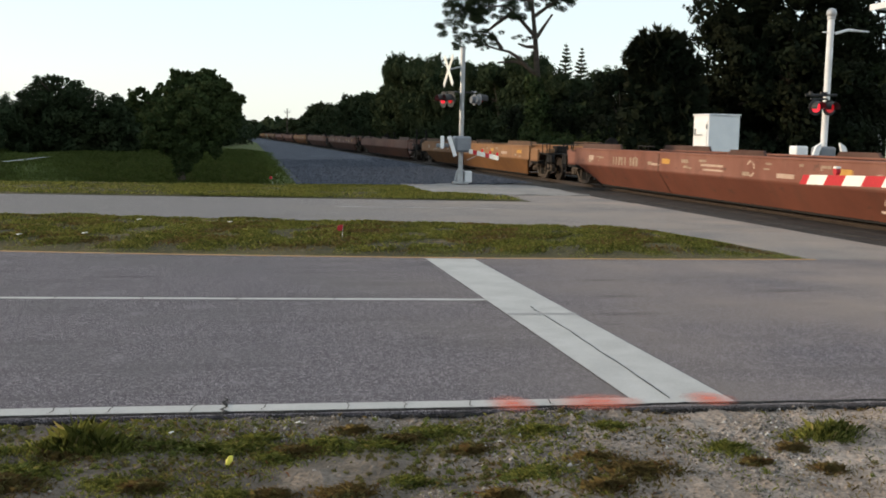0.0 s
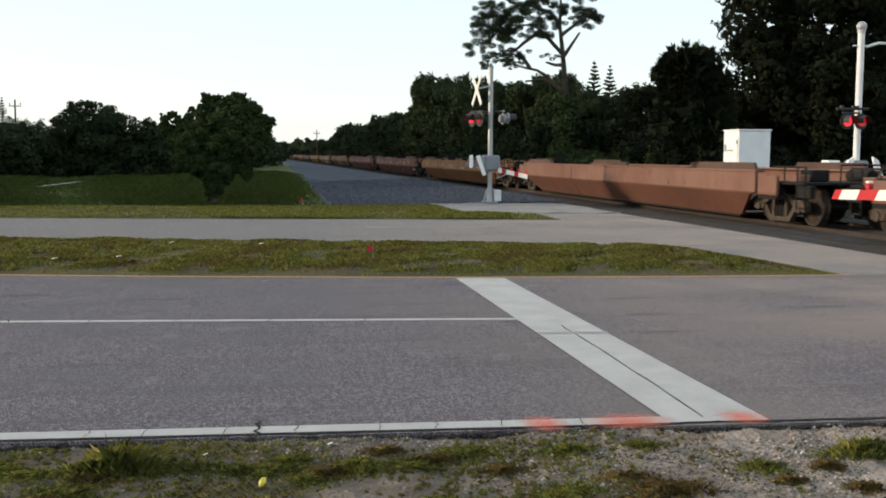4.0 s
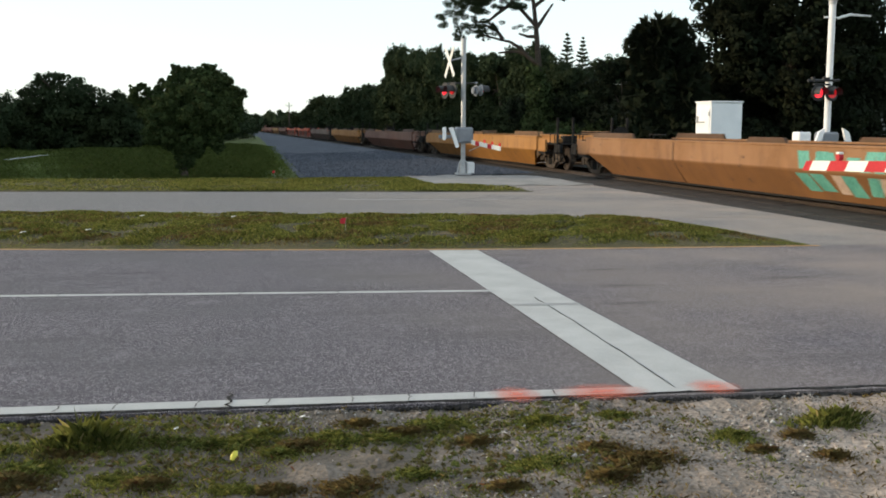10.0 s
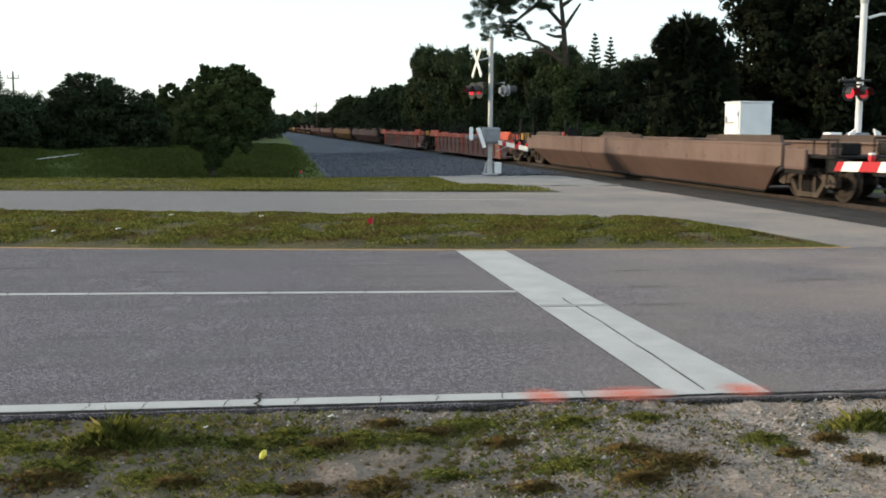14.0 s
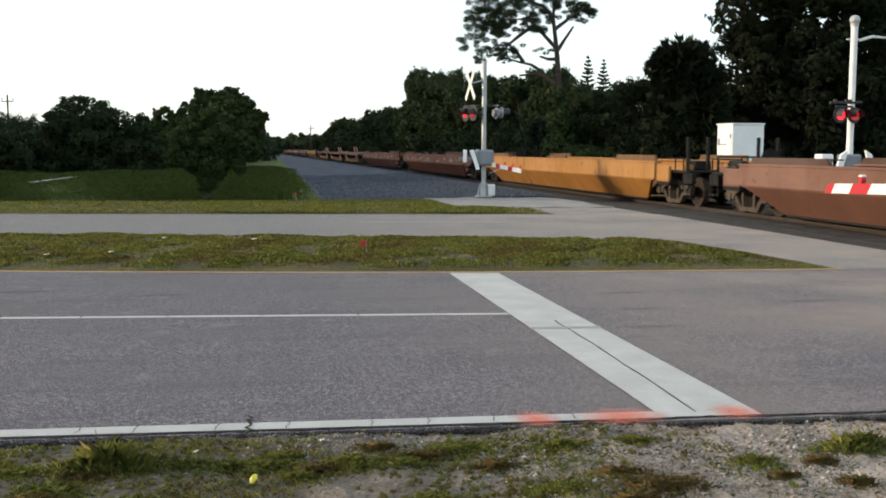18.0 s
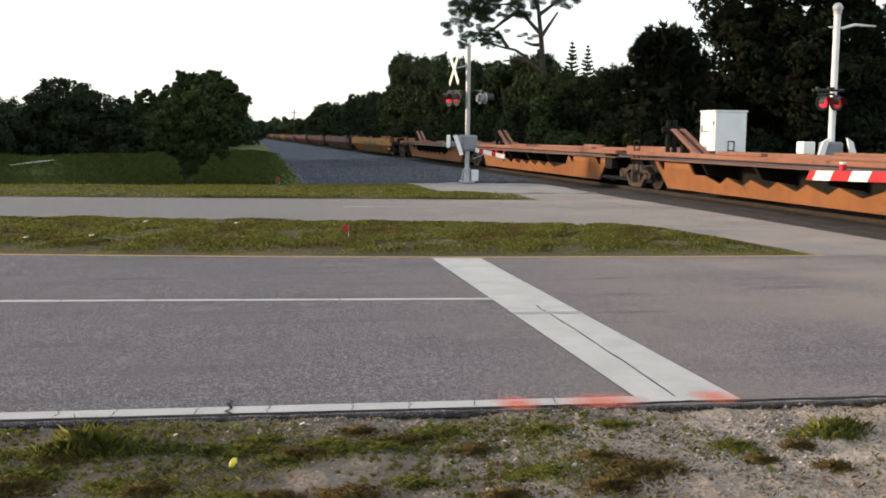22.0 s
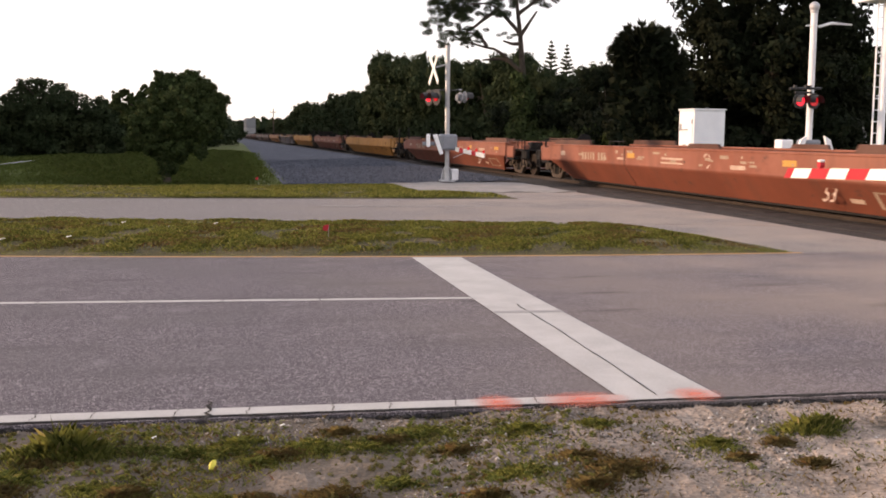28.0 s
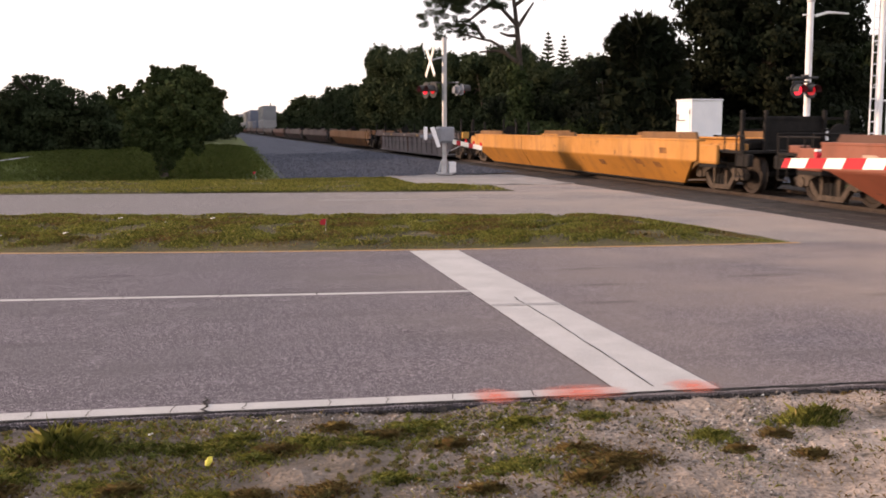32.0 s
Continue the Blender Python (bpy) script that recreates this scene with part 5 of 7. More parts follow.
def make_palm_clump():
    """A rounded mass of fan palms with spiky edges."""
    rng = np.random.default_rng(31)
    t = thing("palm_tree", "rounded dark mass of fan-palm fronds with a spiky outline", "palm tree", "", (17.9, 40.5, -0.05))
    vs, fs = [], []
    for c, r, n in (((-0.1, 0, 5.15), 1.2, 420), ((0.55, 0, 5.2), 1.0, 300), ((-0.6, 0, 4.95), 0.95, 300), ((-0.45, 0.2, 4.2), 1.0, 260), ((0.6, 0.1, 4.5), 1.1, 300), ((-0.3, 0.2, 3.0), 1.2, 260), ((0.7, 0, 2.9), 1.4, 260), ((0.2, 0, 1.6), 1.5, 260), ((1.15, 0.1, 4.5), 0.95, 240), ((1.3, 0.1, 3.2), 1.1, 200)):
        for _ in range(n):
            d = Vector(rng.normal(size=3)).normalized()
            p = Vector(c) + d * r * rng.uniform(0.35, 0.75)
            side = d.cross(Vector(rng.normal(size=3))).normalized()
            for q in range(5):
                w = (d + side * (q - 2) * 0.35 + Vector((0, 0, -0.2))).normalized()
                k = len(vs)
                nrm = w.cross(d.cross(side)).normalized() if w.cross(d.cross(side)).length > 0 else side
                e = p + w * r * rng.uniform(0.28, 0.42)
                m = p.lerp(e, 0.5)
                vs += [tuple(p), tuple(m + nrm * 0.06), tuple(e), tuple(m - nrm * 0.06)]
                fs.append((k, k + 1, k + 2, k + 3))
    v2, f2 = leaf_cloud(rng, [((0, 0, 4.95), (1.1, 0.8, 0.95)), ((0.1, 0, 3.0), (1.2, 0.9, 1.2)), ((0.3, 0, 1.4), (1.3, 0.9, 1.3))], 5000, 0.22)
    cloud_ob("crown", np.concatenate([np.array(vs), v2]), np.concatenate([np.array(fs), f2 + len(vs)]), LEAF_SHADED, t)
    bm = B(); tube(bm, (0, 0, -0.2), (0, 0, 4.2), 0.2, 0.17, 10)
    part("trunk", bm, BARK, t)


make_palm_clump()


def make_pine():
    """A tall slash pine: bare curved trunk, long low limb to one side, flat needle clusters."""
    rng = np.random.default_rng(41)
    t = thing("pine_tree", "tall pine with a bare trunk and long crooked limbs", "pine tree", "", (17.2, 55, -0.05))
    bm = B()
    tr = [(0.15, 0, -0.2), (0.12, 0, 2.5), (0.1, 0, 4.0), (-0.1, 0, 6.3), (-0.2, 0, 7.3), (-0.4, 0, 8.8), (-0.3, 0, 9.6), (-0.5, 0, 11.0)]
    for k in range(7):
        tube(bm, tr[k], tr[k + 1], 0.23 - 0.026 * k, 0.23 - 0.026 * (k + 1), 10)
    limb_sets = [
        [(0.0, 0, 5.0), (-0.6, 0, 5.4), (-1.1, 0, 5.9), (-1.6, 0.1, 6.2), (-2.2, 0.1, 6.3), (-3.3, 0.2, 6.6), (-3.9, 0.2, 6.85)],
        [(-0.6, 0, 5.5), (-1.2, 0.2, 5.7), (-2.2, 0.3, 5.6)],
        [(-0.2, 0, 7.1), (-0.9, 0, 7.8), (-1.5, -0.2, 8.3), (-2.0, -0.2, 8.6), (-3.2, -0.3, 8.5)],
        [(-0.1, 0, 7.0), (0.3, 0, 7.6), (0.8, 0.1, 8.3)],
        [(-0.3, 0, 8.1), (0.5, 0, 8.7), (1.4, 0.1, 9.3)],
        [(-0.4, 0, 8.8), (-1.0, 0.2, 9.4), (-2.0, 0.3, 9.7), (-3.2, 0.2, 9.8)],
        [(-1.5, -0.2, 8.3), (-2.3, 0.1, 7.7), (-2.9, 0.1, 7.2), (-3.7, 0.1, 7.2)],
        [(-2.0, 0.1, 6.3), (-2.4, 0.2, 6.9), (-3.2, 0.2, 7.1)],
        [(-0.15, 0, 6.5), (-0.6, 0.1, 6.5), (-1.1, 0.1, 6.65)]]
    for pts in limb_sets:
        for k in range(len(pts) - 1):
            tube(bm, pts[k], pts[k + 1], 0.10 * (1 - k / len(pts)) + 0.018, 0.10 * (1 - (k + 1) / len(pts)) + 0.018, 7)
    part("trunk", bm, BARK, t)
    lumps = []
    for x, z in [(-5.0, 8.7), (-4.4, 9.1), (-4.8, 8.1), (-5.4, 7.6), (-4.1, 8.4), (-3.6, 8.8), (-4.3, 7.5), (-3.7, 7.8), (-4.2, 7.0), (-3.2, 7.2), (-2.8, 9.0), (-3.1, 8.3), (-2.3, 9.3), (-3.9, 9.4), (-2.6, 6.9), (-4.8, 6.4),
                 (-3.5, 6.7), (-2.9, 6.5), (-1.5, 8.8), (-1.0, 9.3), (-0.2, 9.4), (0.6, 9.4), (1.1, 9.1), (1.5, 9.5), (-1.5, 8.1), (-3.0, 9.8), (-1.8, 9.9), (-0.8, 10.4), (0.2, 10.2), (-4.6, 9.6)]:
        r = rng.uniform(0.36, 0.58) * (0.55 if z < 6.8 else 1.0)
        c = (x, rng.normal(0, 0.35), z)
        lumps.append((c, (r * 0.8, r * 0.7, r * 0.45)))
        for _ in range(8):
            lumps.append((tuple(np.array(c) + rng.normal(0, 0.42, 3) * (1.2, 1, 0.8) * (0.4 if z < 6.8 else 1)), (r * 0.48, r * 0.48, r * 0.3)))
    lumps += [((-1.35 + 0.3 * k, 0.05 * k, 6.95 + 0.12 * math.sin(2.2 * k)), (0.2, 0.16, 0.09)) for k in range(5)]
    vs, fs = leaf_cloud(rng, [((c[0] if c[0] > -3 else -3 + 0.84 * (c[0] + 3), c[1], c[2]), r) for c, r in lumps], 52000, 0.10, 0.10)
    cloud_ob("crown", vs, fs, LEAF_PINE, t)
    # vine-covered lower trunk
    vs, fs = leaf_cloud(rng, [((0, 0, 1.5), (1.0, 0.9, 1.5)), ((0.1, 0, 3.2), (0.75, 0.7, 1.4)), ((-0.2, 0, 4.4), (0.55, 0.5, 0.7))], 5000, 0.12)
    cloud_ob("vines", vs, fs, LEAF_MID, t)


make_pine()


def make_norfolk(seed, h, at):
    rng = np.random.default_rng(seed)
    t = thing("conifer", "slim tiered conifer standing against the sky", "conifer", "slim conifers", at)
    bm = B(); tube(bm, (0, 0, -0.2), (0, 0, h), 0.14, 0.02, 8)
    vs, fs = [], []
    z = h * 0.35
    while z < h:
        w = 2.3 * (1 - z / h) + 0.07
        for k in range(7):
            a = 2 * math.pi * k / 7 + rng.uniform(0, 0.9)
            d = Vector((math.cos(a), math.sin(a), rng.uniform(0.1, 0.45))) * w * rng.uniform(0.75, 1.1)
            tube(bm, (0, 0, z), tuple(Vector((0, 0, z)) + d), 0.025, 0.01, 5)
            for q in range(9):
                p = Vector((0, 0, z)) + d * (q + 1) / 9
                u = Vector((-d.y, d.x, 0)).normalized() * 0.10
                i = len(vs)
                vs += [tuple(p - u), tuple(p + Vector((0, 0, 0.10))), tuple(p + u), tuple(p - Vector((0, 0, 0.07)))]
                fs.append((i, i + 1, i + 2, i + 3))
        z += 0.3
    part("trunk", bm, BARK, t)
    cloud_ob("crown", np.array(vs), np.array(fs), LEAF_PINE, t)


make_norfolk(53, 7.4, (-26.2, 120, -0.05))
make_norfolk(51, 8.7, (25.7, 75, -0.05))
make_norfolk(52, 8.4, (27.3, 76, -0.05))

# low wood and thickets that close the gaps, too many to count
def thicket(name, label, places, mat, size, per, seed):
    rng = np.random.default_rng(seed)
    V, F, n = [], [], 0
    for x, y, rx, ry, h in places:
        lumps = [((x + rng.uniform(-rx, rx), y + rng.uniform(-ry, ry), h * rng.uniform(0.15, 0.8)), (rx * 0.5 + 0.2, ry * 0.4 + 0.2, h * 0.28)) for _ in range(9)]
        vs, fs = crown_cloud(rng, lumps, per, size)
        vs[:, 2] = np.maximum(vs[:, 2], -0.05)
        V.append(vs); F.append(fs + n); n += len(vs)
    ob = cloud_ob(name, np.concatenate(V), np.concatenate(F), mat)
    return tagged(ob, label, "bushes", kind="stuff")


thicket("bushes", "dense dark undergrowth along the far side of the track", [(19.5 + 0.6 * (k % 3), 42 + k * 5.2, 2.2, 3.2, 3.2 + (k * 37 % 13) * 0.1) for k in range(4, 40)], LEAF_DARK, 0.09, 3600, 61)
thicket("bushes", "dark oak scrub behind the equipment cabinet, shade in its leaf colour", [(19.6 + 0.6 * (k % 3), 42 + k * 5.2, 2.2, 3.2, 3.3) for k in range(4)], LEAF_SHADED, 0.07, 9000, 67)
thicket("bushes", "bright green shrubs beside the wood", [(18.3, 46, 1.3, 1.5, 1.9), (17.6, 50, 1.0, 1.5, 1.7), (18.6, 43, 1.2, 1.0, 1.8), (20.0, 42, 1.2, 1.0, 1.9)], LEAF_MID, 0.06, 5000, 62)
thicket("bushes", "dark hedge of trees behind the big oak", [(22 + k * 2.6, 56 + (k % 3) * 3, 3.0, 2.0, 3.8 if k < 2 else 5.5) for k in range(7)], LEAF_DARK, 0.13, 3500, 63)
thicket("bushes", "distant tree line closing the track's vanishing point", [(-60 + k * 9, 300 + (k * 53 % 40), 8, 8, 4.6 + (k * 29 % 9) * 0.2) for k in range(9)] + [(24 + k * 9, 300 + (k * 31 % 30), 7, 8, 5.5) for k in range(8)] + [(18.5 + k * 3.2, 335 + (k * 31 % 17), 2.6, 5, 4.6 + (k * 13 % 5) * 0.25) for k in range(5)] + [(-8 + k * 3.4, 330 + (k * 19 % 13), 2.6, 5, 3.4) for k in range(5)], LEAF_DARK, 0.7, 900, 64)
thicket("bushes", "low dark hedge closing the meadow", [(-40 + k * 2.6, 97 + (k * 7 % 5) + max(0, k - 12) * 5, 2.2, 1.5, 2.6 + (k * 11 % 5) * 0.2) for k in range(17)], LEAF_DARK, 0.10, 3000, 66)
thicket("bushes", "dark belt of trees at the meadow's far edge", [(-46 + k * 4.6, 84 + (k * 17 % 9) - max(0, -30 - (-46 + k * 4.6)) * 0.6, 3.2, 3.0, 3.4 + (k * 23 % 7) * 0.15) for k in range(8)] + [(-9 + k * 2.6, 98 + k * 9, 2.2, 4, 3.9) for k in range(5)], LEAF_DARK, 0.07, 11000, 65)


def make_dome_tree(seed, at, outline, leaves, label):
    """A low, broad, closed crown: lumps under an outline of (x, height) across the tree."""
    rng = np.random.default_rng(seed)
    t = thing("tree", label, "tree", "meadow trees", at)
    lumps = []
    for x, top in outline:
        z = 0.45
        while z < top - 0.15:
            r = min(0.75, max(0.35, top - z))
            lumps.append(((x + rng.normal(0, 0.12), rng.normal(0, 0.7), min(z, top - r * 0.75)), (r * rng.uniform(0.85, 1.1), r, r * 0.8)))
            z += 0.55
        for _ in range(3):
            q = rng.uniform(0.16, 0.3)
            lumps.append(((x + rng.normal(0, 0.35), rng.normal(0, 0.5), top - q * rng.uniform(0.4, 1.0)), (q, q, q * 0.8)))
    vs, fs = crown_cloud(rng, lumps, leaves, 0.055)
    vs[:, 2] = np.maximum(vs[:, 2], 0.02)
    cloud_ob("crown", vs, fs, LEAF_DARK, t)
    part("trunk", limbs(B(), rng, (0, 0, -0.15), (0, 0, 2.6), 0.18, [l[0] for l in lumps[::5]]), BARK, t)


make_dome_tree(71, (-8.6, 62, -0.05), DOME, 44000, "broad dark dome-shaped tree at the edge of the meadow")
make_tree(72, 3.3, 3.4, 22, 16000, 0.06, LEAF_DARK, "low dark tree beside the broad one", 0.14, 0.05, (-5.9, 64, -0.05), "meadow trees")
make_tree(73, 3.4, 3.4, 16, 12000, 0.06, LEAF_MID, "low yellowish-green tree at the meadow's edge", 0.14, 0.05, (-4.4, 70, -0.05), "meadow trees")
make_tree(74, 2.9, 5.0, 26, 24000, 0.06, LEAF_DARK, "low dark tree at the meadow's edge", 0.14, 0.05, (-13.5, 60, -0.05), "meadow trees")
# unseen trees, added out of view to shade the meadow, ballast and far cars
SHADE_TREE = make_tree(75, 14.0, 9.0, 36, 7000, 0.26, LEAF_DARK, "tall unseen tree west of the meadow, added to cast shade", 0.2, 0.05, (-28, 87, -0.05), "meadow trees")
SHADE_BELT = [(-25.0, 36 + 4 * k, 0.5) for k in range(5)] + [(-max(28.0, 0.32 * (57 + 7 * k)), 57 + 7 * k, 1.0) for k in range(10)] + [(-0.32 * (130 + 14 * k), 130 + 14 * k, 1.45 + 0.045 * k) for k in range(22)]
for k, (x, y, w) in enumerate(SHADE_BELT):
    o = copy_thing(SHADE_TREE, pose(x, y, -0.05, 0, 0, 67 * k))
    o.scale = (w, w, w)

DITCH_A, DITCH_B = (-8.6, 45.3), (-7.5, 61.0)
dv, df = [], []
for k in range(41):
    u = k / 40
    cx, cy = DITCH_A[0] + (DITCH_B[0] - DITCH_A[0]) * u, DITCH_A[1] + (DITCH_B[1] - DITCH_A[1]) * u ** 1.15
    w = (0.25 + 3.4 * math.sin(math.pi * min(1, u * 1.9)) ** 1.2 * (u < 0.53) + 0.9 * (0.4 < u < 0.97)) * (0.8 + 0.5 * noise.noise((u * 9, 0, 3)))
    sway = 0.5 * noise.noise((u * 6, 5, 1))
    dv += [(cx, cy + sway - w, 0.105), (cx, cy + sway + w, 0.105)]
for k in range(40):
    df.append((2 * k, 2 * k + 2, 2 * k + 3, 2 * k + 1))
ditch = mesh_ob("water", dv, df, WATER)
tagged(ditch, "narrow ditch of pale still water in the meadow", "water", kind="structure")


# ---- crossing equipment ----
def lamp_pair(parent, x, y, z, face, bright=True, apart=0.29, back=None, disc_r=0.25):
    """Two round red signals with black backing discs and hoods; face: angle of view in degrees from -y, turning to +x."""
    rot = Matrix.Rotation(radians(face), 4, "Z")
    for k, dx in enumerate((-apart, apart)):
        o = Vector((x, y, z)) + rot @ Vector((dx, -0.12, 0))
        ax = rot @ Vector((0, -1, 0))
        bm = B(); tube(bm, o, o + ax * 0.02, disc_r, n=24)
        disc = part("backing_disc", bm, back or BLACK, parent)
        bm = B(); tube(bm, o + ax * 0.021, o + ax * 0.05, 0.125, n=20)
        part("lens", bm, RED_LAMP if k == 0 or not bright else RED_LAMP_DIM, disc, "glowing red signal lens")
        bm = B()
        m = Matrix.Translation(o + ax * 0.14) @ ax.to_track_quat("Z", "Y").to_matrix().to_4x4()
        g = bmesh.ops.create_cone(bm, cap_ends=False, segments=20, radius1=0.15, radius2=0.14, depth=0.24, matrix=m)
        bmesh.ops.delete(bm, geom=[f for f in bm.faces if f.calc_center_median().z < o.z - 0.03], context="FACES")
        part("hood", bm, BLACK, disc)
        bm = B(); tube(bm, o - ax * 0.10, o, 0.11, n=16); part("lamp_housing", bm, back or BLACK, disc)
    a = Vector((x, y, z + 0.22))
    bm = B(); tube(bm, a + rot @ Vector((-apart - 0.05, 0, 0)), a + rot @ Vector((apart + 0.05, 0, 0)), 0.025, n=8)
    part("crossarm", bm, back or BLACK, parent)


def make_left_mast():
    t = thing("crossing_signal", "galvanised crossing signal mast with crossbuck and red lamps", "crossing signal", "crossing signals", (7.42, 31.4, 0.03))
    bm = B(); tube(bm, (0, 0, 0.35), (0, 0, 4.15), 0.075, n=16); tube(bm, (0, 0, 4.15), (0, 0, 4.19), 0.085, n=16)
    part("mast", bm, GALV, t, "galvanised steel mast", smooth=False)
    bm = B(); box(bm, -0.22, 0.22, -0.22, 0.22, 0, 0.06, 0.01); tube(bm, (0, 0, 0.05), (0, 0, 0.45), 0.13, 0.10, 12)
    for a in range(4):
        d = Matrix.Rotation(a * math.pi / 2, 3, "Z") @ Vector((0.18, 0, 0.06))
        tube(bm, tuple(d), (d.x * 0.6, d.y * 0.6, 0.42), 0.03, 0.02, 6)
    part("base", bm, GALV, t)
    bm = B(); box(bm, 0.12, 0.34, -0.15, 0.1, 0.05, 0.4, 0.02)
    part("junction_box", bm, SILVER, t)
    # crossbuck, seen nearly edge-on
    for s in (-1, 1):
        bm = B(); box(bm, -0.6, 0.6, -0.012, 0.012, -0.07, 0.07, 0.005)
        blade = part("crossbuck_blade", bm, SIGN_WHITE, t, "white crossbuck blade")
        blade.matrix_basis = Matrix.Translation((-0.47, -0.1 - 0.03 * (s > 0), 3.47)) @ Matrix.Rotation(radians(-83), 4, "Z") @ Matrix.Rotation(radians(48 * s), 4, "Y")
    bm = B(); tube(bm, (0, 0, 3.62), (-0.47, -0.1, 3.5), 0.025, n=6); part("bracket", bm, GALV, t)
    lamp_pair(t, -0.36, -0.05, 2.60, -74, apart=0.24)
    lamp_pair(t, 0.36, 0.05, 2.62, 100, apart=0.18, back=GREY_BOX, disc_r=0.18)
    bm = B(); tube(bm, (-0.4, 0, 2.83), (0.4, 0, 2.83), 0.022, n=8); part("lamp_bracket", bm, BLACK, t)
    bm = B(); box(bm, -0.26, 0.26, -0.3, 0.2, 0.98, 1.48, 0.05); box(bm, -0.2, 0.2, -0.33, -0.3, 1.03, 1.42, 0.02)
    part("gate_mechanism", bm, GREY_BOX, t, "grey gate mechanism housing")
    bm = B(); prism(bm, [(-0.54, 1.45), (-0.42, 1.48), (-0.22, 0.88), (-0.32, 0.85)], "y", -0.44, -0.36)
    part("counterweight_arm", bm, WHITE, t)
    bm = B(); box(bm, -0.74, -0.63, -0.45, -0.33, 1.08, 1.48, 0.03)
    part("counterweight", bm, WHITE, t)
    bm = B(); box(bm, -0.70, -0.3, 0.36, 0.44, 1.12, 1.24, 0.02)
    part("counterweight_arm", bm, GREY_BOX, t)
    tip = Vector((0.85, -1.3, 0.84))
    root = Vector((0.2, -0.3, 1.02))
    n = 7
    for k in range(n):
        a, b = root.lerp(tip, k / n), root.lerp(tip, (k + 1) / n)
        bm = B()
        side = Vector((0.02, 0.013, 0))
        v = [bm.verts.new(p + side * s + Vector((0, 0, h))) for p in (a, b) for s in (-1, 1) for h in (-0.065, 0.065)]
        bmesh.ops.convex_hull(bm, input=v)
        part("gate_arm", bm, RED_SHEET if k % 3 == 1 else SIGN_WHITE, t)
    for k in (0.45, 0.72, 0.97):
        p = root.lerp(tip, k)
        bm = B(); tube(bm, p + Vector((0, 0, 0.065)), p + Vector((0, 0, 0.16)), 0.032, n=10)
        part("arm_lamp", bm, RED_LAMP_DIM, t)
    bm = B(); tube(bm, (0.15, -0.2, 0.75), tuple(root.lerp(tip, 0.4)), 0.015, n=6); part("arm_stay", bm, GALV, t)


make_left_mast()


def make_right_mast():
    t = thing("crossing_signal", "silver crossing signal mast with a bell and red lamps", "crossing signal", "crossing signals", (15.27, 24.0, -0.02))
    bm = B(); tube(bm, (0, 0, 0.1), (0, 0, 4.7), 0.085, n=16); part("mast", bm, SILVER, t)
    bm = B(); bmesh.ops.create_uvsphere(bm, u_segments=16, v_segments=10, radius=0.13, matrix=Matrix.Translation((0, 0, 4.82)))
    tube(bm, (0, 0, 4.66), (0, 0, 4.78), 0.10, n=12); part("bell", bm, GALV, t, "weathered crossing bell on the mast top")
    bm = B(); tube(bm, (-0.22, 0, 4.34), (0.2, 0, 4.34), 0.02, n=6); tube(bm, (0.15, 0, 4.32), (0.5, 0, 4.42), 0.035, n=6); tube(bm, (0.5, 0, 4.42), (1.1, 0, 4.40), 0.035, 0.02, 6)
    part("sign_bracket", bm, SILVER, t)
    lamp_pair(t, -0.28, -0.12, 2.43, 8, apart=0.215, disc_r=0.2)
    bm = B(); tube(bm, (-0.66, -0.1, 2.74), (0.25, -0.05, 2.76), 0.035, n=8)
    for x in (-0.62, -0.3, -0.2):
        tube(bm, (x + 0.1, -0.1, 2.72), (x + 0.1, -0.1, 2.83), 0.05, n=8)
    part("crossarm", bm, BLACK, t)
    bm = B(); box(bm, -0.24, 0.24, -0.22, 0.22, 0.95, 1.45, 0.05); part("gate_mechanism", bm, GREY_BOX, t, "grey gate mechanism housing")
    for s in (-1, 1):
        bm = B(); prism(bm, [(s * 0.25, 1.55), (s * 0.42, 1.45), (s * 0.6, 0.95), (s * 0.42, 0.92)], "y", -0.34, -0.26)
        part("counterweight_arm", bm, WHITE, t)
    bm = B(); box(bm, -0.9, -0.55, -0.2, 0.15, 1.12, 1.45, 0.03); part("counterweight", bm, WHITE, t)
    bm = B(); box(bm, -0.18, 0.18, -0.18, 0.18, 0, 0.5, 0.02); tube(bm, (-0.7, 0, 0), (-0.7, 0, 1.12), 0.04, n=8); part("base", bm, GALV, t)


make_right_mast()


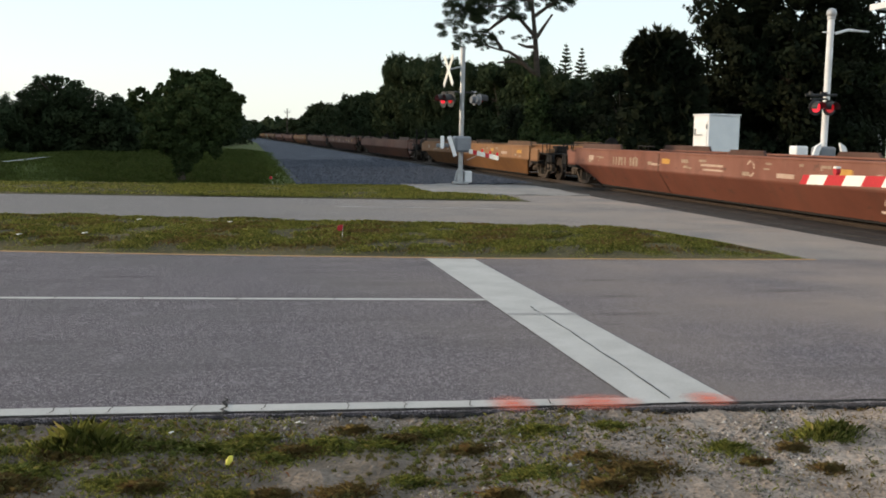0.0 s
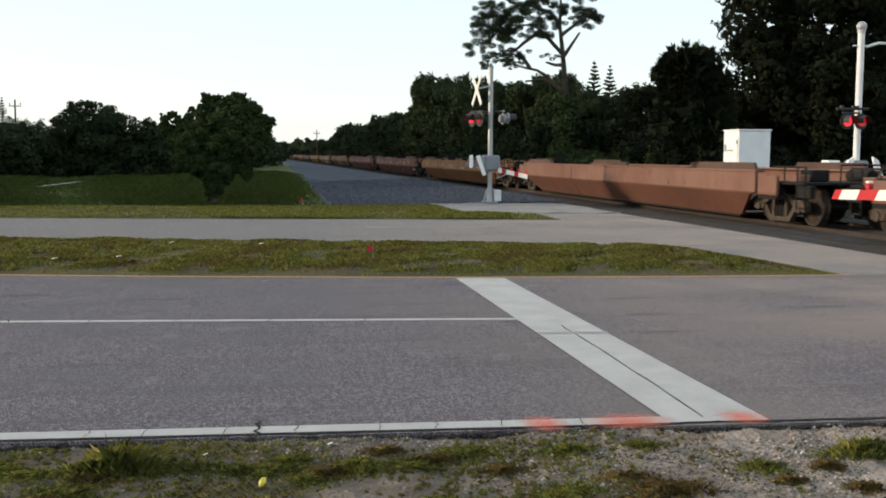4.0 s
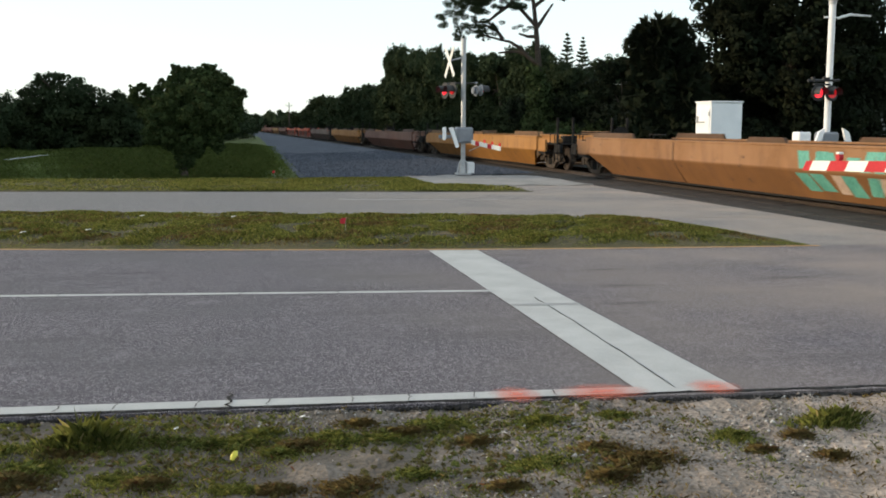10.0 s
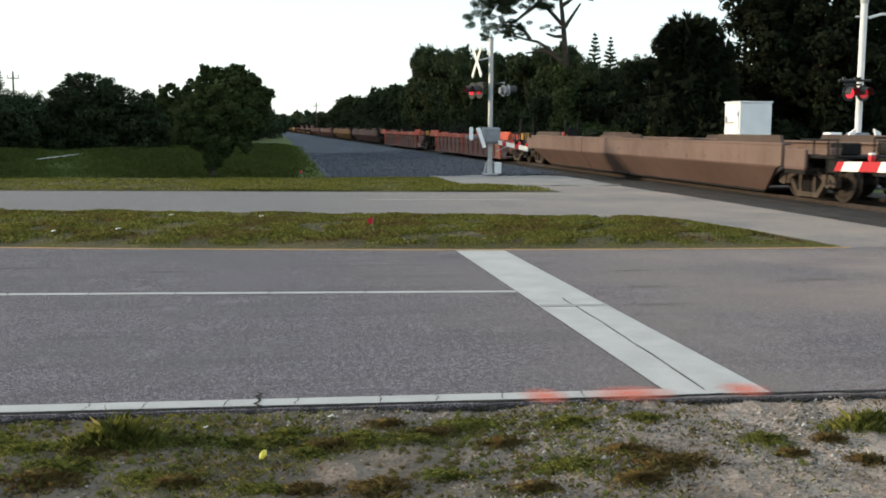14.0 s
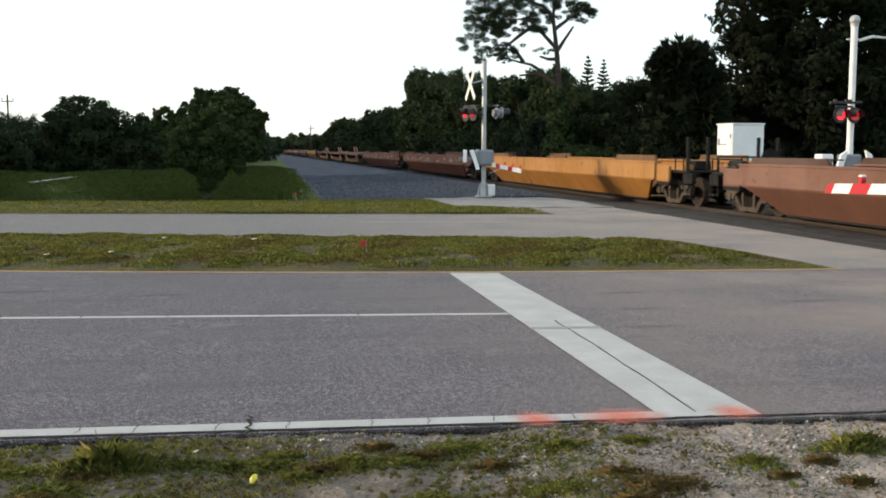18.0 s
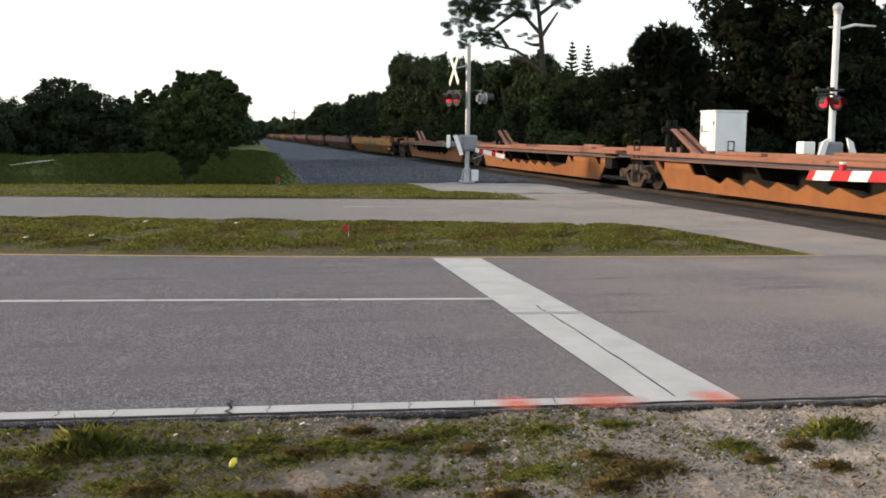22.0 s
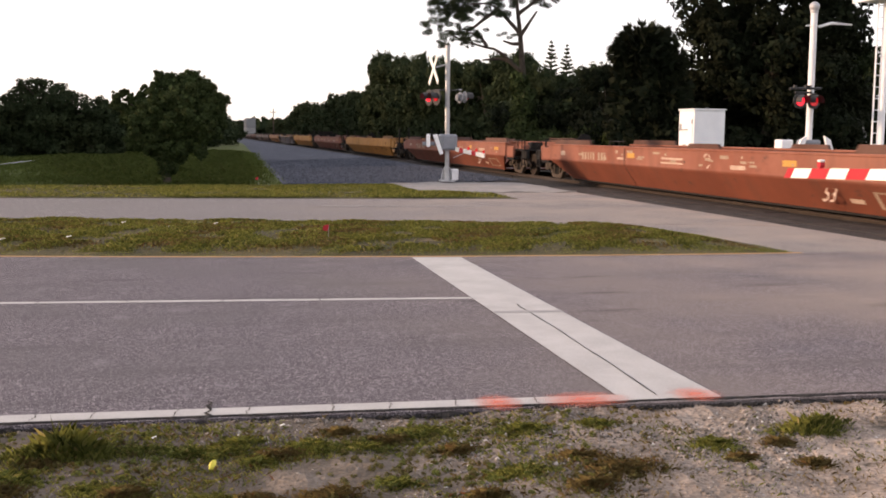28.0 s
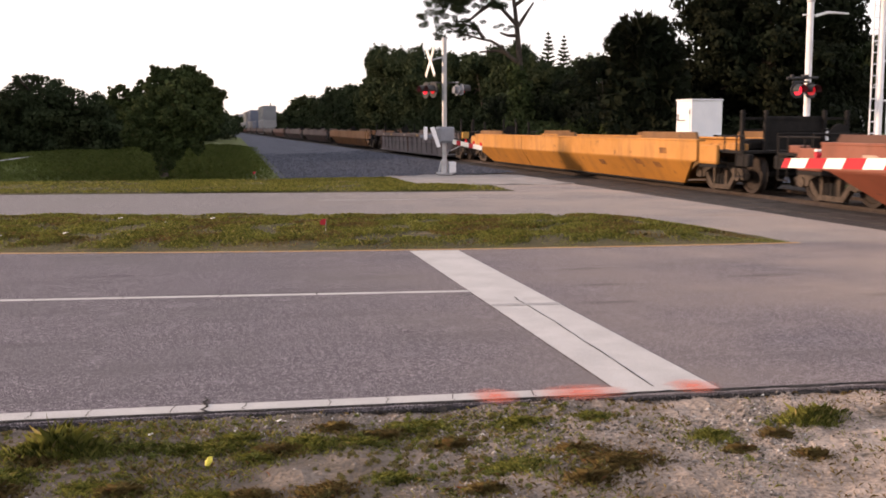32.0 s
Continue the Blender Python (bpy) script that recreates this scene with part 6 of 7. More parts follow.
def make_tower():
    t = thing("signal_tower", "white tubular cantilever signal structure with a ladder and top platform", "signal structure", "", (16.9, 23.4, -0.05))
    for x, y in ((0.05, 0), (0.36, 0.0)):
        bm = B(); tube(bm, (x, y, 0), (x, y, 6.5), 0.085, n=14); part("leg", bm, WHITE, t)
    for z in (1.2, 2.2, 3.2, 4.2):
        bm = B(); tube(bm, (0.05, 0, z), (0.36, 0, z), 0.025, n=6); part("brace", bm, WHITE, t)
    bm = B()
    for x in (-0.28, -0.12):
        tube(bm, (x, -0.1, 0.3), (x, -0.1, 5.4), 0.022, n=6)
    for k in range(17):
        tube(bm, (-0.28, -0.1, 0.5 + 0.29 * k), (-0.12, -0.1, 0.5 + 0.29 * k), 0.014, n=5)
    for z in (2.6, 3.6):
        tube(bm, (-0.2, -0.1, z), (0.05, 0, z), 0.015, n=5)
    part("ladder", bm, WHITE, t)
    bm = B(); box(bm, -0.6, 1.6, -0.5, 0.5, 4.98, 5.04, 0.01); box(bm, -0.62, 1.62, -0.52, -0.47, 4.95, 5.1); box(bm, -0.62, -0.57, -0.52, 0.5, 4.95, 5.1)
    part("platform", bm, SILVER, t)
    bm = B()
    for x in (-0.58, 0.2, 0.95, 1.55):
        tube(bm, (x, -0.48, 5.0), (x, -0.48, 6.0), 0.02, n=6)
    for z in (5.5, 6.0):
        tube(bm, (-0.58, -0.48, z), (1.55, -0.48, z), 0.02, n=6)
    part("railing", bm, WHITE, t)
    bm = B(); box(bm, -0.3, -0.05, -0.25, 0.0, 0.75, 1.15, 0.02); part("junction_box", bm, WHITE, t)
    bm = B(); tube(bm, (0.75, 0, 2.1), (0.75, 0.05, 2.1), 0.2, n=16); tube(bm, (0.4, 0, 2.1), (0.75, 0.02, 2.1), 0.02, n=6); part("signal_disc", bm, WHITE, t)
    bm = B(); box(bm, -0.35, 0.75, -0.4, 0.4, 0, 0.25, 0.03); part("foundation", bm, CONCRETE, t)


make_tower()


def make_bungalow():
    t = thing("equipment_cabinet", "white steel railway equipment cabinet with a narrow door", "equipment cabinet", "", (16.04, 32.0, -0.03))
    bm = B(); box(bm, 0, 1.14, 0, 1.12, 0.12, 2.40, 0.02)
    part("body", bm, WHITE, t)
    bm = B(); box(bm, -0.03, 1.17, -0.03, 1.15, 2.40, 2.45, 0.01); part("roof", bm, WHITE, t)
    bm = B(); box(bm, -0.025, 0.0, 0.08, 1.04, 0.25, 2.2, 0.008)
    d = part("door", bm, WHITE, t)
    bm = B(); tube(bm, (-0.06, 0.9, 1.75), (-0.06, 0.35, 1.75), 0.018, n=6); box(bm, -0.07, -0.02, 0.86, 0.94, 1.72, 1.95); part("door_handle", bm, GALV, d)
    for z in (0.5, 1.95):
        bm = B(); box(bm, -0.045, -0.02, 0.06, 0.12, z, z + 0.14); part("hinge", bm, GALV, d)
    bm = B(); box(bm, -0.032, -0.005, 0.5, 0.72, 1.0, 1.25, 0.005); part("vent", bm, GALV, d)
    bm = B(); box(bm, -0.1, 1.24, -0.1, 1.22, 0, 0.12, 0.02); part("foundation", bm, CONCRETE, t)


make_bungalow()


def make_near_gate():
    """Gate on the near shoulder: its striped arm reaches over both lanes."""
    t = thing("crossing_gate", "lowered crossing gate arm with red and white stripes", "crossing gate", "", (6.35, 3.6, -0.03))
    bm = B(); tube(bm, (0, 0, 0), (0, 0, 3.8), 0.08, n=14); part("mast", bm, GALV, t)
    bm = B(); box(bm, -0.25, 0.25, -0.25, 0.25, 0.95, 1.5, 0.04); part("gate_mechanism", bm, GALV, t)
    root, tip = Vector((-0.05, 0.3, 1.31)), Vector((-0.27, 6.3, 1.15))
    cuts = [0.0] + [(k + 0.6) / 20 for k in range(20)] + [1.0]
    n = 21
    for k in range(n):
        a, b = root.lerp(tip, cuts[k]), root.lerp(tip, cuts[k + 1])
        h0, h1 = 0.062 - 0.011 * k / n, 0.062 - 0.011 * (k + 1) / n
        bm = B()
        # stripes lean
        sl = -0.035
        v = [bm.verts.new((p.x + s * 0.02, p.y + (sl if hh > 0 else -sl) * (0 < q + k < n + 1), p.z + hh)) for q, p in enumerate((a, b)) for s in (-1, 1) for hh in ((-h0, h0) if q == 0 else (-h1, h1))]
        bmesh.ops.convex_hull(bm, input=v)
        part("gate_arm", bm, RED_SHEET if k % 2 == 0 else SIGN_WHITE, t)
    for f in (0.905, 0.6, 0.3):
        p = root.lerp(tip, f)
        bm = B(); tube(bm, p + Vector((0, 0, 0.03)), p + Vector((0, 0, 0.07)), 0.025, n=8); tube(bm, p + Vector((-0.025, 0, 0.09)), p + Vector((0.025, 0, 0.09)), 0.034, n=12)
        lamp = part("arm_lamp", bm, RED_SHEET, t)
        bm = B(); box(bm, p.x - 0.03, p.x + 0.03, p.y - 0.03, p.y + 0.03, p.z + 0.115, p.z + 0.14, 0.008); part("lamp_cap", bm, SIGN_WHITE, lamp)


make_near_gate()


def utility_pole(x, y, h):
    t = thing("utility_pole", "distant wooden utility pole with a crossarm", "utility pole", "utility poles", (x, y, -0.1))
    bm = B(); tube(bm, (0, 0, 0), (0, 0, h), 0.15, 0.10, 8); part("pole", bm, BARK, t)
    bm = B(); box(bm, -0.75, 0.75, -0.06, 0.06, h - 0.9, h - 0.78); part("crossarm", bm, BARK, t)
    for k in (-0.65, 0.0, 0.65):
        bm = B(); tube(bm, (k, 0, h - 0.7), (k, 0, h - 0.4), 0.07, n=8); part("insulator", bm, GALV, t)


utility_pole(15.9, 243, 7.2)
utility_pole(-29.0, 140, 8.3)


def far_house():
    t = thing("house", "distant pale house with a grey gabled roof", "house", "", (21.5, 300, -0.1))
    bm = B(); box(bm, -3.5, 3.5, -4, 4, 0, 2.3); part("wall", bm, WHITE, t)
    bm = B(); prism(bm, [(-4, 2.3), (4, 2.3), (0, 4.1)], "y", -4.4, 4.4); part("roof", bm, GALV, t)
    for x in (-2.2, 0.2, 2.2):
        bm = B(); box(bm, x - 0.5, x + 0.5, -4.03, -3.98, 0.9, 1.9); part("window", bm, GLASS, t)


far_house()


def meadow_board():
    t = thing("notice_board", "dark blue board on a leaning pale post by the meadow", "notice board", "", (-8.15, 36.2, -0.05))
    bm = B(); tube(bm, (0, 0, -0.1), (-0.24, 0, 1.12), 0.035, n=8); part("post", bm, SIGN_WHITE, t)
    bm = B(); tube(bm, (-0.23, 0, 1.08), (-1.5, 0, 1.08), 0.025, n=8); part("top_rail", bm, SIGN_WHITE, t)
    bm = B(); prism(bm, [(-0.06, 0.1), (-0.25, 1.05), (-1.45, 1.05), (-1.45, 0.1)], "y", 0.05, 0.07); part("panel", bm, BLUE_PANEL, t)
    bm = B(); tube(bm, (-1.48, 0, -0.1), (-1.48, 0, 1.1), 0.035, n=8); part("post", bm, SIGN_WHITE, t)


BLUE_PANEL = material("dark_blue_panel", (0.02, 0.03, 0.05), (0.035, 0.048, 0.07), 0.7, 2, 20, 0.1)
meadow_board()


def board_fence():
    t = thing("fence", "weathered grey board fence in deep shade", "fence", "", (29.7, 45.2, 1.08))
    for k in range(14):
        bm = B(); box(bm, k * 0.16, k * 0.16 + 0.145, -0.012, 0.012, 0.05, 1.08 + 0.02 * (k % 3), 0.004)
        part("board", bm, GREY_WOOD, t)
    for x in (0.05, 2.2):
        bm = B(); box(bm, x - 0.05, x + 0.05, 0.012, 0.11, -0.1, 1.1, 0.01); part("post", bm, GREY_WOOD, t)


GREY_WOOD = material("weathered_wood", (0.26, 0.26, 0.27), (0.38, 0.38, 0.38), 0.9, 6, 50, 0.3)
board_fence()

# ---- grass, weeds and stones ----
def inside(rng, n, x0, x1, lo, hi, keep=None):
    """n random places between two lines, thinned by keep(x, y)."""
    x = rng.uniform(x0, x1, n * 3)
    a, b = np.array([lo(v) for v in x]), np.array([hi(v) for v in x])
    y = a + (b - a) * rng.uniform(0, 1, n * 3)
    if keep is not None:
        k = keep(x, y) > rng.uniform(0, 1, n * 3)
        x, y = x[k], y[k]
    return x[:n], y[:n]


def patchy(x, y, f, seed):
    """Smooth patches between 0 and 1, from a few waves."""
    v = np.zeros_like(x)
    r = np.random.default_rng(seed)
    for k in range(7):
        a, w, p = r.uniform(0, 2 * np.pi), f * r.uniform(0.6, 2.2), r.uniform(0, 6.28)
        v += np.sin((x * np.cos(a) + y * np.sin(a)) * w + p)
    return 1 / (1 + np.exp(-1.5 * v))


def blades(rng, x, y, z, h, w, lean=0.5):
    """Bent two-piece grass blades rooted at the given places."""
    n = len(x)
    a = rng.uniform(0, 2 * np.pi, n); hh = h * rng.uniform(0.5, 1.3, n)
    d = np.stack([np.cos(a), np.sin(a), np.zeros(n)], 1)
    u = np.stack([-np.sin(a), np.cos(a), np.zeros(n)], 1) * (w * rng.uniform(0.7, 1.3, n))[:, None]
    p = np.stack([x, y, z], 1)
    l = (lean * rng.uniform(0.2, 1.4, n) * hh)[:, None]
    up = np.array([0, 0, 1.0])
    m = p + d * l * 0.35 + up * (hh * 0.6)[:, None]
    t = p + d * l + up * (hh * (1 - 0.25 * lean))[:, None]
    v = np.stack([p - u, p + u, m + u * 0.8, t, m - u * 0.8], 1).reshape(-1, 3)
    return v, np.arange(n * 5).reshape(-1, 5)


def pebbles(rng, x, y, z, r):
    n = len(x)
    o = np.array([(1, 0, 0), (0, 1, 0), (-1, 0, 0), (0, -1, 0), (0, 0, 0.8), (0, 0, -0.6)], float)
    q = o[None] * (r * rng.uniform(0.5, 1.3, (n, 1, 1)) if np.isscalar(r) else r[:, None, None]) * rng.uniform(0.6, 1.3, (n, 6, 1))
    v = (q + np.stack([x, y, z], 1)[:, None]).reshape(-1, 3)
    f = np.array([(0, 1, 4), (1, 2, 4), (2, 3, 4), (3, 0, 4), (1, 0, 5), (2, 1, 5), (3, 2, 5), (0, 3, 5)])
    return v, (f[None] + 6 * np.arange(n)[:, None, None]).reshape(-1, 3)


def shoulder_z(x, y):
    return np.array([-0.012 + shoulder_dz(a, b, (b - (1.2 - 0.068 * a)) / 4.3) for a, b in zip(x, y)])


def ground_cover():
    rng = np.random.default_rng(81)
    near_lo, near_hi = (lambda x: 3.2 - 0.068 * x), (lambda x: edge_y(x) - 0.16)
    lush = lambda x, y: np.clip(patchy(x, y, 4.2, 1) * 1.3 - 0.38, 0, 1) * np.clip(1.15 - 0.36 * np.maximum(x + 0.3, 0), 0.08, 1) * np.clip((edge_y(0) - 0.068 * x - y - 0.12) * 5, 0.05, 1)
    x, y = inside(rng, 30000, -3.2, 5.5, near_lo, near_hi, lush)
    v, f = blades(rng, x, y, shoulder_z(x, y), 0.024, 0.0012, 1.1)
    tagged(cloud_ob("grass", v, f, SHOULDER_GRASS), "short green grass on the sandy road shoulder", "grass", kind="stuff")
    # weed clumps: (x, y, radius), each a patch of small leafy domes with grass blades standing out of them
    green = [(-0.63, 4.99, 0.215), (-1.05, 4.97, 0.163), (-0.83, 4.73, 0.172), (-0.47, 4.55, 0.125), (-0.3, 4.98, 0.135), (-0.08, 4.94, 0.12), (0.1, 4.91, 0.176), (0.19, 5.05, 0.13), (0.52, 4.9, 0.169), (0.77, 4.89, 0.142), (0.04, 4.3, 0.106), (0.26, 4.73, 0.095), (1.1, 5.1, 0.193), (1.61, 4.97, 0.156), (2.0, 4.95, 0.106), (1.4, 4.37, 0.172), (2.5, 4.6, 0.127), (3.05, 4.73, 0.191), (-1.18, 5.13, 0.105), (0.84, 4.34, 0.109)]
    brown = [(-0.71, 4.91, 0.142), (0.68, 5.13, 0.103), (0.52, 4.22, 0.154), (-0.89, 4.55, 0.167), (0.37, 4.82, 0.125), (0.91, 5.01, 0.109), (1.73, 4.48, 0.131), (1.87, 4.27, 0.221), (1.66, 4.11, 0.128), (2.8, 4.51, 0.076), (2.81, 4.21, 0.087), (1.18, 4.08, 0.092), (-0.32, 4.45, 0.116), (0.23, 4.27, 0.093), (1.22, 4.81, 0.099), (2.52, 4.36, 0.065)]
    for mat, blade, places, seed, label, hh in ((WEED, SHOULDER_GRASS, green, 91, "low green weeds in clumps", 0.030), (DRY_WEED, DRY_GRASS, brown, 92, "low olive-brown weeds in clumps", 0.034)):
        r2 = np.random.default_rng(seed)
        domes, bx, by, bh = [], [], [], []
        for px, py, r in places:
            for _ in range(int(9 + 1000 * r * r)):
                a, d = r2.uniform(0, 6.28), r * min(1.7, abs(r2.normal(0, 0.62)))
                q = r2.uniform(0.008, 0.027) * max(0.45, 1.15 - 0.5 * d / r)
                domes.append((px + d * math.cos(a) * 1.15, py + d * math.sin(a) * 0.8, q))
            m = int(500 + 26000 * r * r)
            a, d = r2.uniform(0, 6.28, m), r * np.minimum(1.8, np.abs(r2.normal(0, 0.75, m)))
            bx.append(px + d * np.cos(a) * 1.15); by.append(py + d * np.sin(a) * 0.8); bh.append(hh * np.maximum(0.35, 1.35 - 0.7 * d / r))
        loose_x, loose_y = inside(r2, 1500, -2.8, 5.2, near_lo, lambda x: edge_y(x) - 0.2, lambda x, y: np.clip(patchy(x, y, 3.0, 1 if seed == 91 else 2) * 1.7 - 0.55, 0.02, 1) * np.clip(1.15 - 0.5 * np.maximum(x - 0.3, 0), 0.04, 1))
        domes += [(a, b, q) for a, b, q in zip(loose_x, loose_y, r2.uniform(0.006, 0.022, len(loose_x)))]
        dz = shoulder_z([d[0] for d in domes], [d[1] for d in domes])
        v, f = leaf_cloud(r2, [((a, b, c + 0.3 * q), (q, q * 0.9, q * 0.9)) for (a, b, q), c in zip(domes, dz)], 130000, 0.0048)
        tagged(cloud_ob("weeds", v, f, mat), label + " on the shoulder", "weeds", kind="stuff")
        bx, by, bh = np.concatenate(bx), np.concatenate(by), np.concatenate(bh)
        v, f = blades(r2, bx, by, shoulder_z(bx, by) - 0.004, bh, 0.0013, 1.0)
        tagged(cloud_ob("grass", v, f, blade), "grass blades among the " + label, "grass", kind="stuff")
    # tufts
    V, F, k = [], [], 0
    for tx, ty, n, r, h in [(-0.66, 5.04, 420, 0.15, 0.17), (-0.56, 4.98, 360, 0.15, 0.15), (-0.78, 4.97, 220, 0.15, 0.11), (3.08, 4.69, 260, 0.15, 0.14), (3.22, 4.77, 160, 0.15, 0.15), (2.49, 4.53, 140, 0.15, 0.06), (1.39, 4.35, 220, 0.15, 0.07), (0.54, 4.83, 160, 0.15, 0.07)]:
        n *= 2
        a, d = rng.uniform(0, 6.28, n), r * 1.1 * rng.uniform(0, 1, n) ** 0.7
        x, y = tx + d * np.cos(a), ty + d * np.sin(a) * 0.7
        v, f = blades(rng, x, y, shoulder_z(x, y), h * (0.62 - 0.35 * d / r), 0.0013, 0.6)
        V.append(v); F.append(f + k); k += len(v)
    tagged(cloud_ob("grass", np.concatenate(V), np.concatenate(F), SHOULDER_GRASS), "taller green grass tufts on the shoulder", "grass", kind="stuff")
    V, F, k = [], [], 0
    for tx, ty, n, r, h in ((-0.63, 4.99, 520, 0.17, 0.15), (3.09, 4.69, 160, 0.12, 0.11)):
        a, d = rng.uniform(0, 6.28, n), r * np.sqrt(rng.uniform(0, 1, n))
        x, y = tx + d * np.cos(a), ty + d * np.sin(a) * 0.6
        v, f = blades(rng, x, y, shoulder_z(x, y), h * np.clip(1.3 - d / r, 0.3, 1), 0.0014, 0.55)
        V.append(v); F.append(f + k); k += len(v)
    tagged(cloud_ob("grass", np.concatenate(V), np.concatenate(F), GRASS), "clumps of long bent grass on the shoulder", "grass", kind="stuff")
    dry = lambda x, y: np.clip(patchy(x, y, 4.0, 2) - 0.45, 0, 1)
    x, y = inside(rng, 9000, -3, 5.5, near_lo, near_hi, dry)
    v, f = blades(rng, x, y, shoulder_z(x, y), 0.026, 0.0013, 1.1)
    tagged(cloud_ob("grass", v, f, DRY_GRASS), "dry brownish weeds on the shoulder", "weeds", kind="stuff")
    grit = lambda x, y: np.clip(patchy(x, y, 3.0, 3) * 1.8 - 0.6, 0.02, 1) * np.clip(0.55 + 0.2 * x, 0.25, 1)
    x, y = inside(rng, 42000, -3, 5.5, near_lo, near_hi, grit)
    v, f = pebbles(rng, x, y, shoulder_z(x, y), 0.003 + 0.011 * rng.uniform(0, 1, len(x)) ** 3)
    tagged(cloud_ob("pebbles", v, f, STONE), "loose pale gravel on the shoulder", "gravel", kind="stuff")
    x, y = inside(rng, 1500, -3, 5.0, near_lo, lambda x: edge_y(x) - 0.12, lambda x, y: np.clip(patchy(x, y, 3.2, 13) * 1.6 - 0.6, 0.03, 1))
    v, f = pebbles(rng, x, y, shoulder_z(x, y), 0.006 + 0.011 * rng.uniform(0, 1, len(x)) ** 2)
    tagged(cloud_ob("pebbles", v, f, STONE), "larger broken stones on the shoulder", "gravel", kind="stuff")
    x, y = np.concatenate([rng.normal(1.7, 0.28, 420), rng.normal(2.9, 0.25, 200)]), np.concatenate([rng.normal(4.42, 0.16, 420), rng.normal(4.85, 0.1, 200)])
    v, f = pebbles(rng, x, y, shoulder_z(x, y), 0.005 + 0.014 * rng.uniform(0, 1, len(x)) ** 2)
    tagged(cloud_ob("pebbles", v, f, STONE), "heap of broken stones on the shoulder", "gravel", kind="stuff")
    x, y = inside(rng, 2200, -4, 5.5, lambda x: edge_y(x) - 0.18, lambda x: edge_y(x) - 0.11, lambda x, y: patchy(x, y, 5, 15))
    v, f = pebbles(rng, x, y, np.maximum(shoulder_z(x, y), -0.02), 0.004 + 0.012 * rng.uniform(0, 1, len(x)) ** 2)
    tagged(cloud_ob("asphalt_crumbs", v, f, ASPHALT_EDGE), "dark crumbs broken from the asphalt edge", "rubble", kind="stuff")
    # median and verge
    bare = lambda x, y: np.clip(patchy(x, y, 3.6, 4) * 1.8 - 0.45, 0.04, 1)
    x, y = inside(rng, 120000, -6.5, 7.66, lambda x: yellow_y(x) + 0.10, median_end, bare)
    z = np.array([median_dz(a, b, (b - yellow_y(a) + 0.02) / max(0.3, median_end(a) - yellow_y(a) + 0.02)) for a, b in zip(x, y)])
    v, f = blades(rng, x, y, z - 0.005, np.clip(z * 0.7 + 0.012, 0.012, 0.042), 0.0036, 0.9)
    tagged(cloud_ob("grass", v, f, GRASS), "short patchy grass on the median", "grass", kind="stuff")
    x, y = inside(rng, 26000, -6.5, 7.4, lambda x: yellow_y(x) + 0.2, median_end, lambda x, y: np.clip(patchy(x, y, 3.0, 8) * 2 - 0.9, 0.01, 1))
    z = np.array([median_dz(a, b, (b - yellow_y(a) + 0.02) / max(0.3, median_end(a) - yellow_y(a) + 0.02)) for a, b in zip(x, y)])
    v, f = blades(rng, x, y, z - 0.005, np.clip(z * 0.8 + 0.012, 0.012, 0.05), 0.0032, 1.1)
    tagged(cloud_ob("grass", v, f, DRY_GRASS), "brown dry patches in the median grass", "grass", kind="stuff")
    x, y = inside(rng, 24000, -6.5, 6.8, lambda x: yellow_y(x) + 0.4, lambda x: median_end(x) - 0.4, lambda x, y: np.clip(patchy(x, y, 4.5, 9) * 2 - 1.1, 0.0, 1))
    z = np.array([median_dz(a, b, (b - yellow_y(a) + 0.02) / max(0.3, median_end(a) - yellow_y(a) + 0.02)) for a, b in zip(x, y)])
    v, f = blades(rng, x, y, z - 0.005, 0.06, 0.0026, 0.9)
    tagged(cloud_ob("grass", v, f, GRASS), "taller tufts in the median grass", "grass", kind="stuff")
    x, y = inside(rng, 70000, -9, 7.1, lambda x: far_y(x) + 0.05, lambda x: 29.7, lambda x, y: np.clip(patchy(x, y, 0.8, 5) * 1.5 - 0.1, 0.25, 1) * np.where((x > 5.4) & (y > 26.1 - 0.9 * np.maximum(0, x - 6.0)), 0, 1))
    v, f = blades(rng, x, y, 0 * x + 0.02, 0.065, 0.005, 0.9)
    tagged(cloud_ob("grass", v, f, GRASS), "mown grass on the verge beyond the far carriageway", "grass", kind="stuff")
    x, y = inside(rng, 150000, -16, 4.6, lambda x: 29.5, lambda x: 85.0, lambda x, y: np.clip(patchy(x, y, 0.35, 6) * 1.2, 0.45, 1) * np.clip((3.0 + (y - 28) * 0.027 - x) / 1.6, 0, 1) * np.where((np.abs(y - (DITCH_A[1] + (DITCH_B[1] - DITCH_A[1]) * (x - DITCH_A[0]) / (DITCH_B[0] - DITCH_A[0]))) < 4.5) & (x > DITCH_A[0] - 0.3) & (x < DITCH_B[0]), 0, 1) * np.clip(1.6 - (y - 28) / 45, 0.2, 1))
    v, f = blades(rng, x, y, np.array([rise(a, b) for a, b in zip(x, y)]) - 0.01, np.clip(0.06 + 0.05 * np.abs(x + 0.165 * y), 0.06, 0.18) * (1 + (y - 30) / 60) * np.clip((3.2 + (y - 28) * 0.027 - x) / 2.5, 0.2, 1), 0.006 + (y - 30) * 0.0005, 0.8)
    tagged(cloud_ob("grass", v, f, FIELD_GRASS), "tall rough meadow grass", "grass", kind="stuff")
    x, y = inside(rng, 14000, 2.4, 9.7, lambda x: 31.6, lambda x: 62.0, lambda x, y: np.clip(1.3 - (y - 27) / 30, 0.1, 1) * np.where(x < 2.5 + (y - 28) * 0.03, 0, 1))
    xl = 2.3 + np.minimum(3.5, (y - 28) * 0.027); fr = (x - xl) / (9.8 - xl)
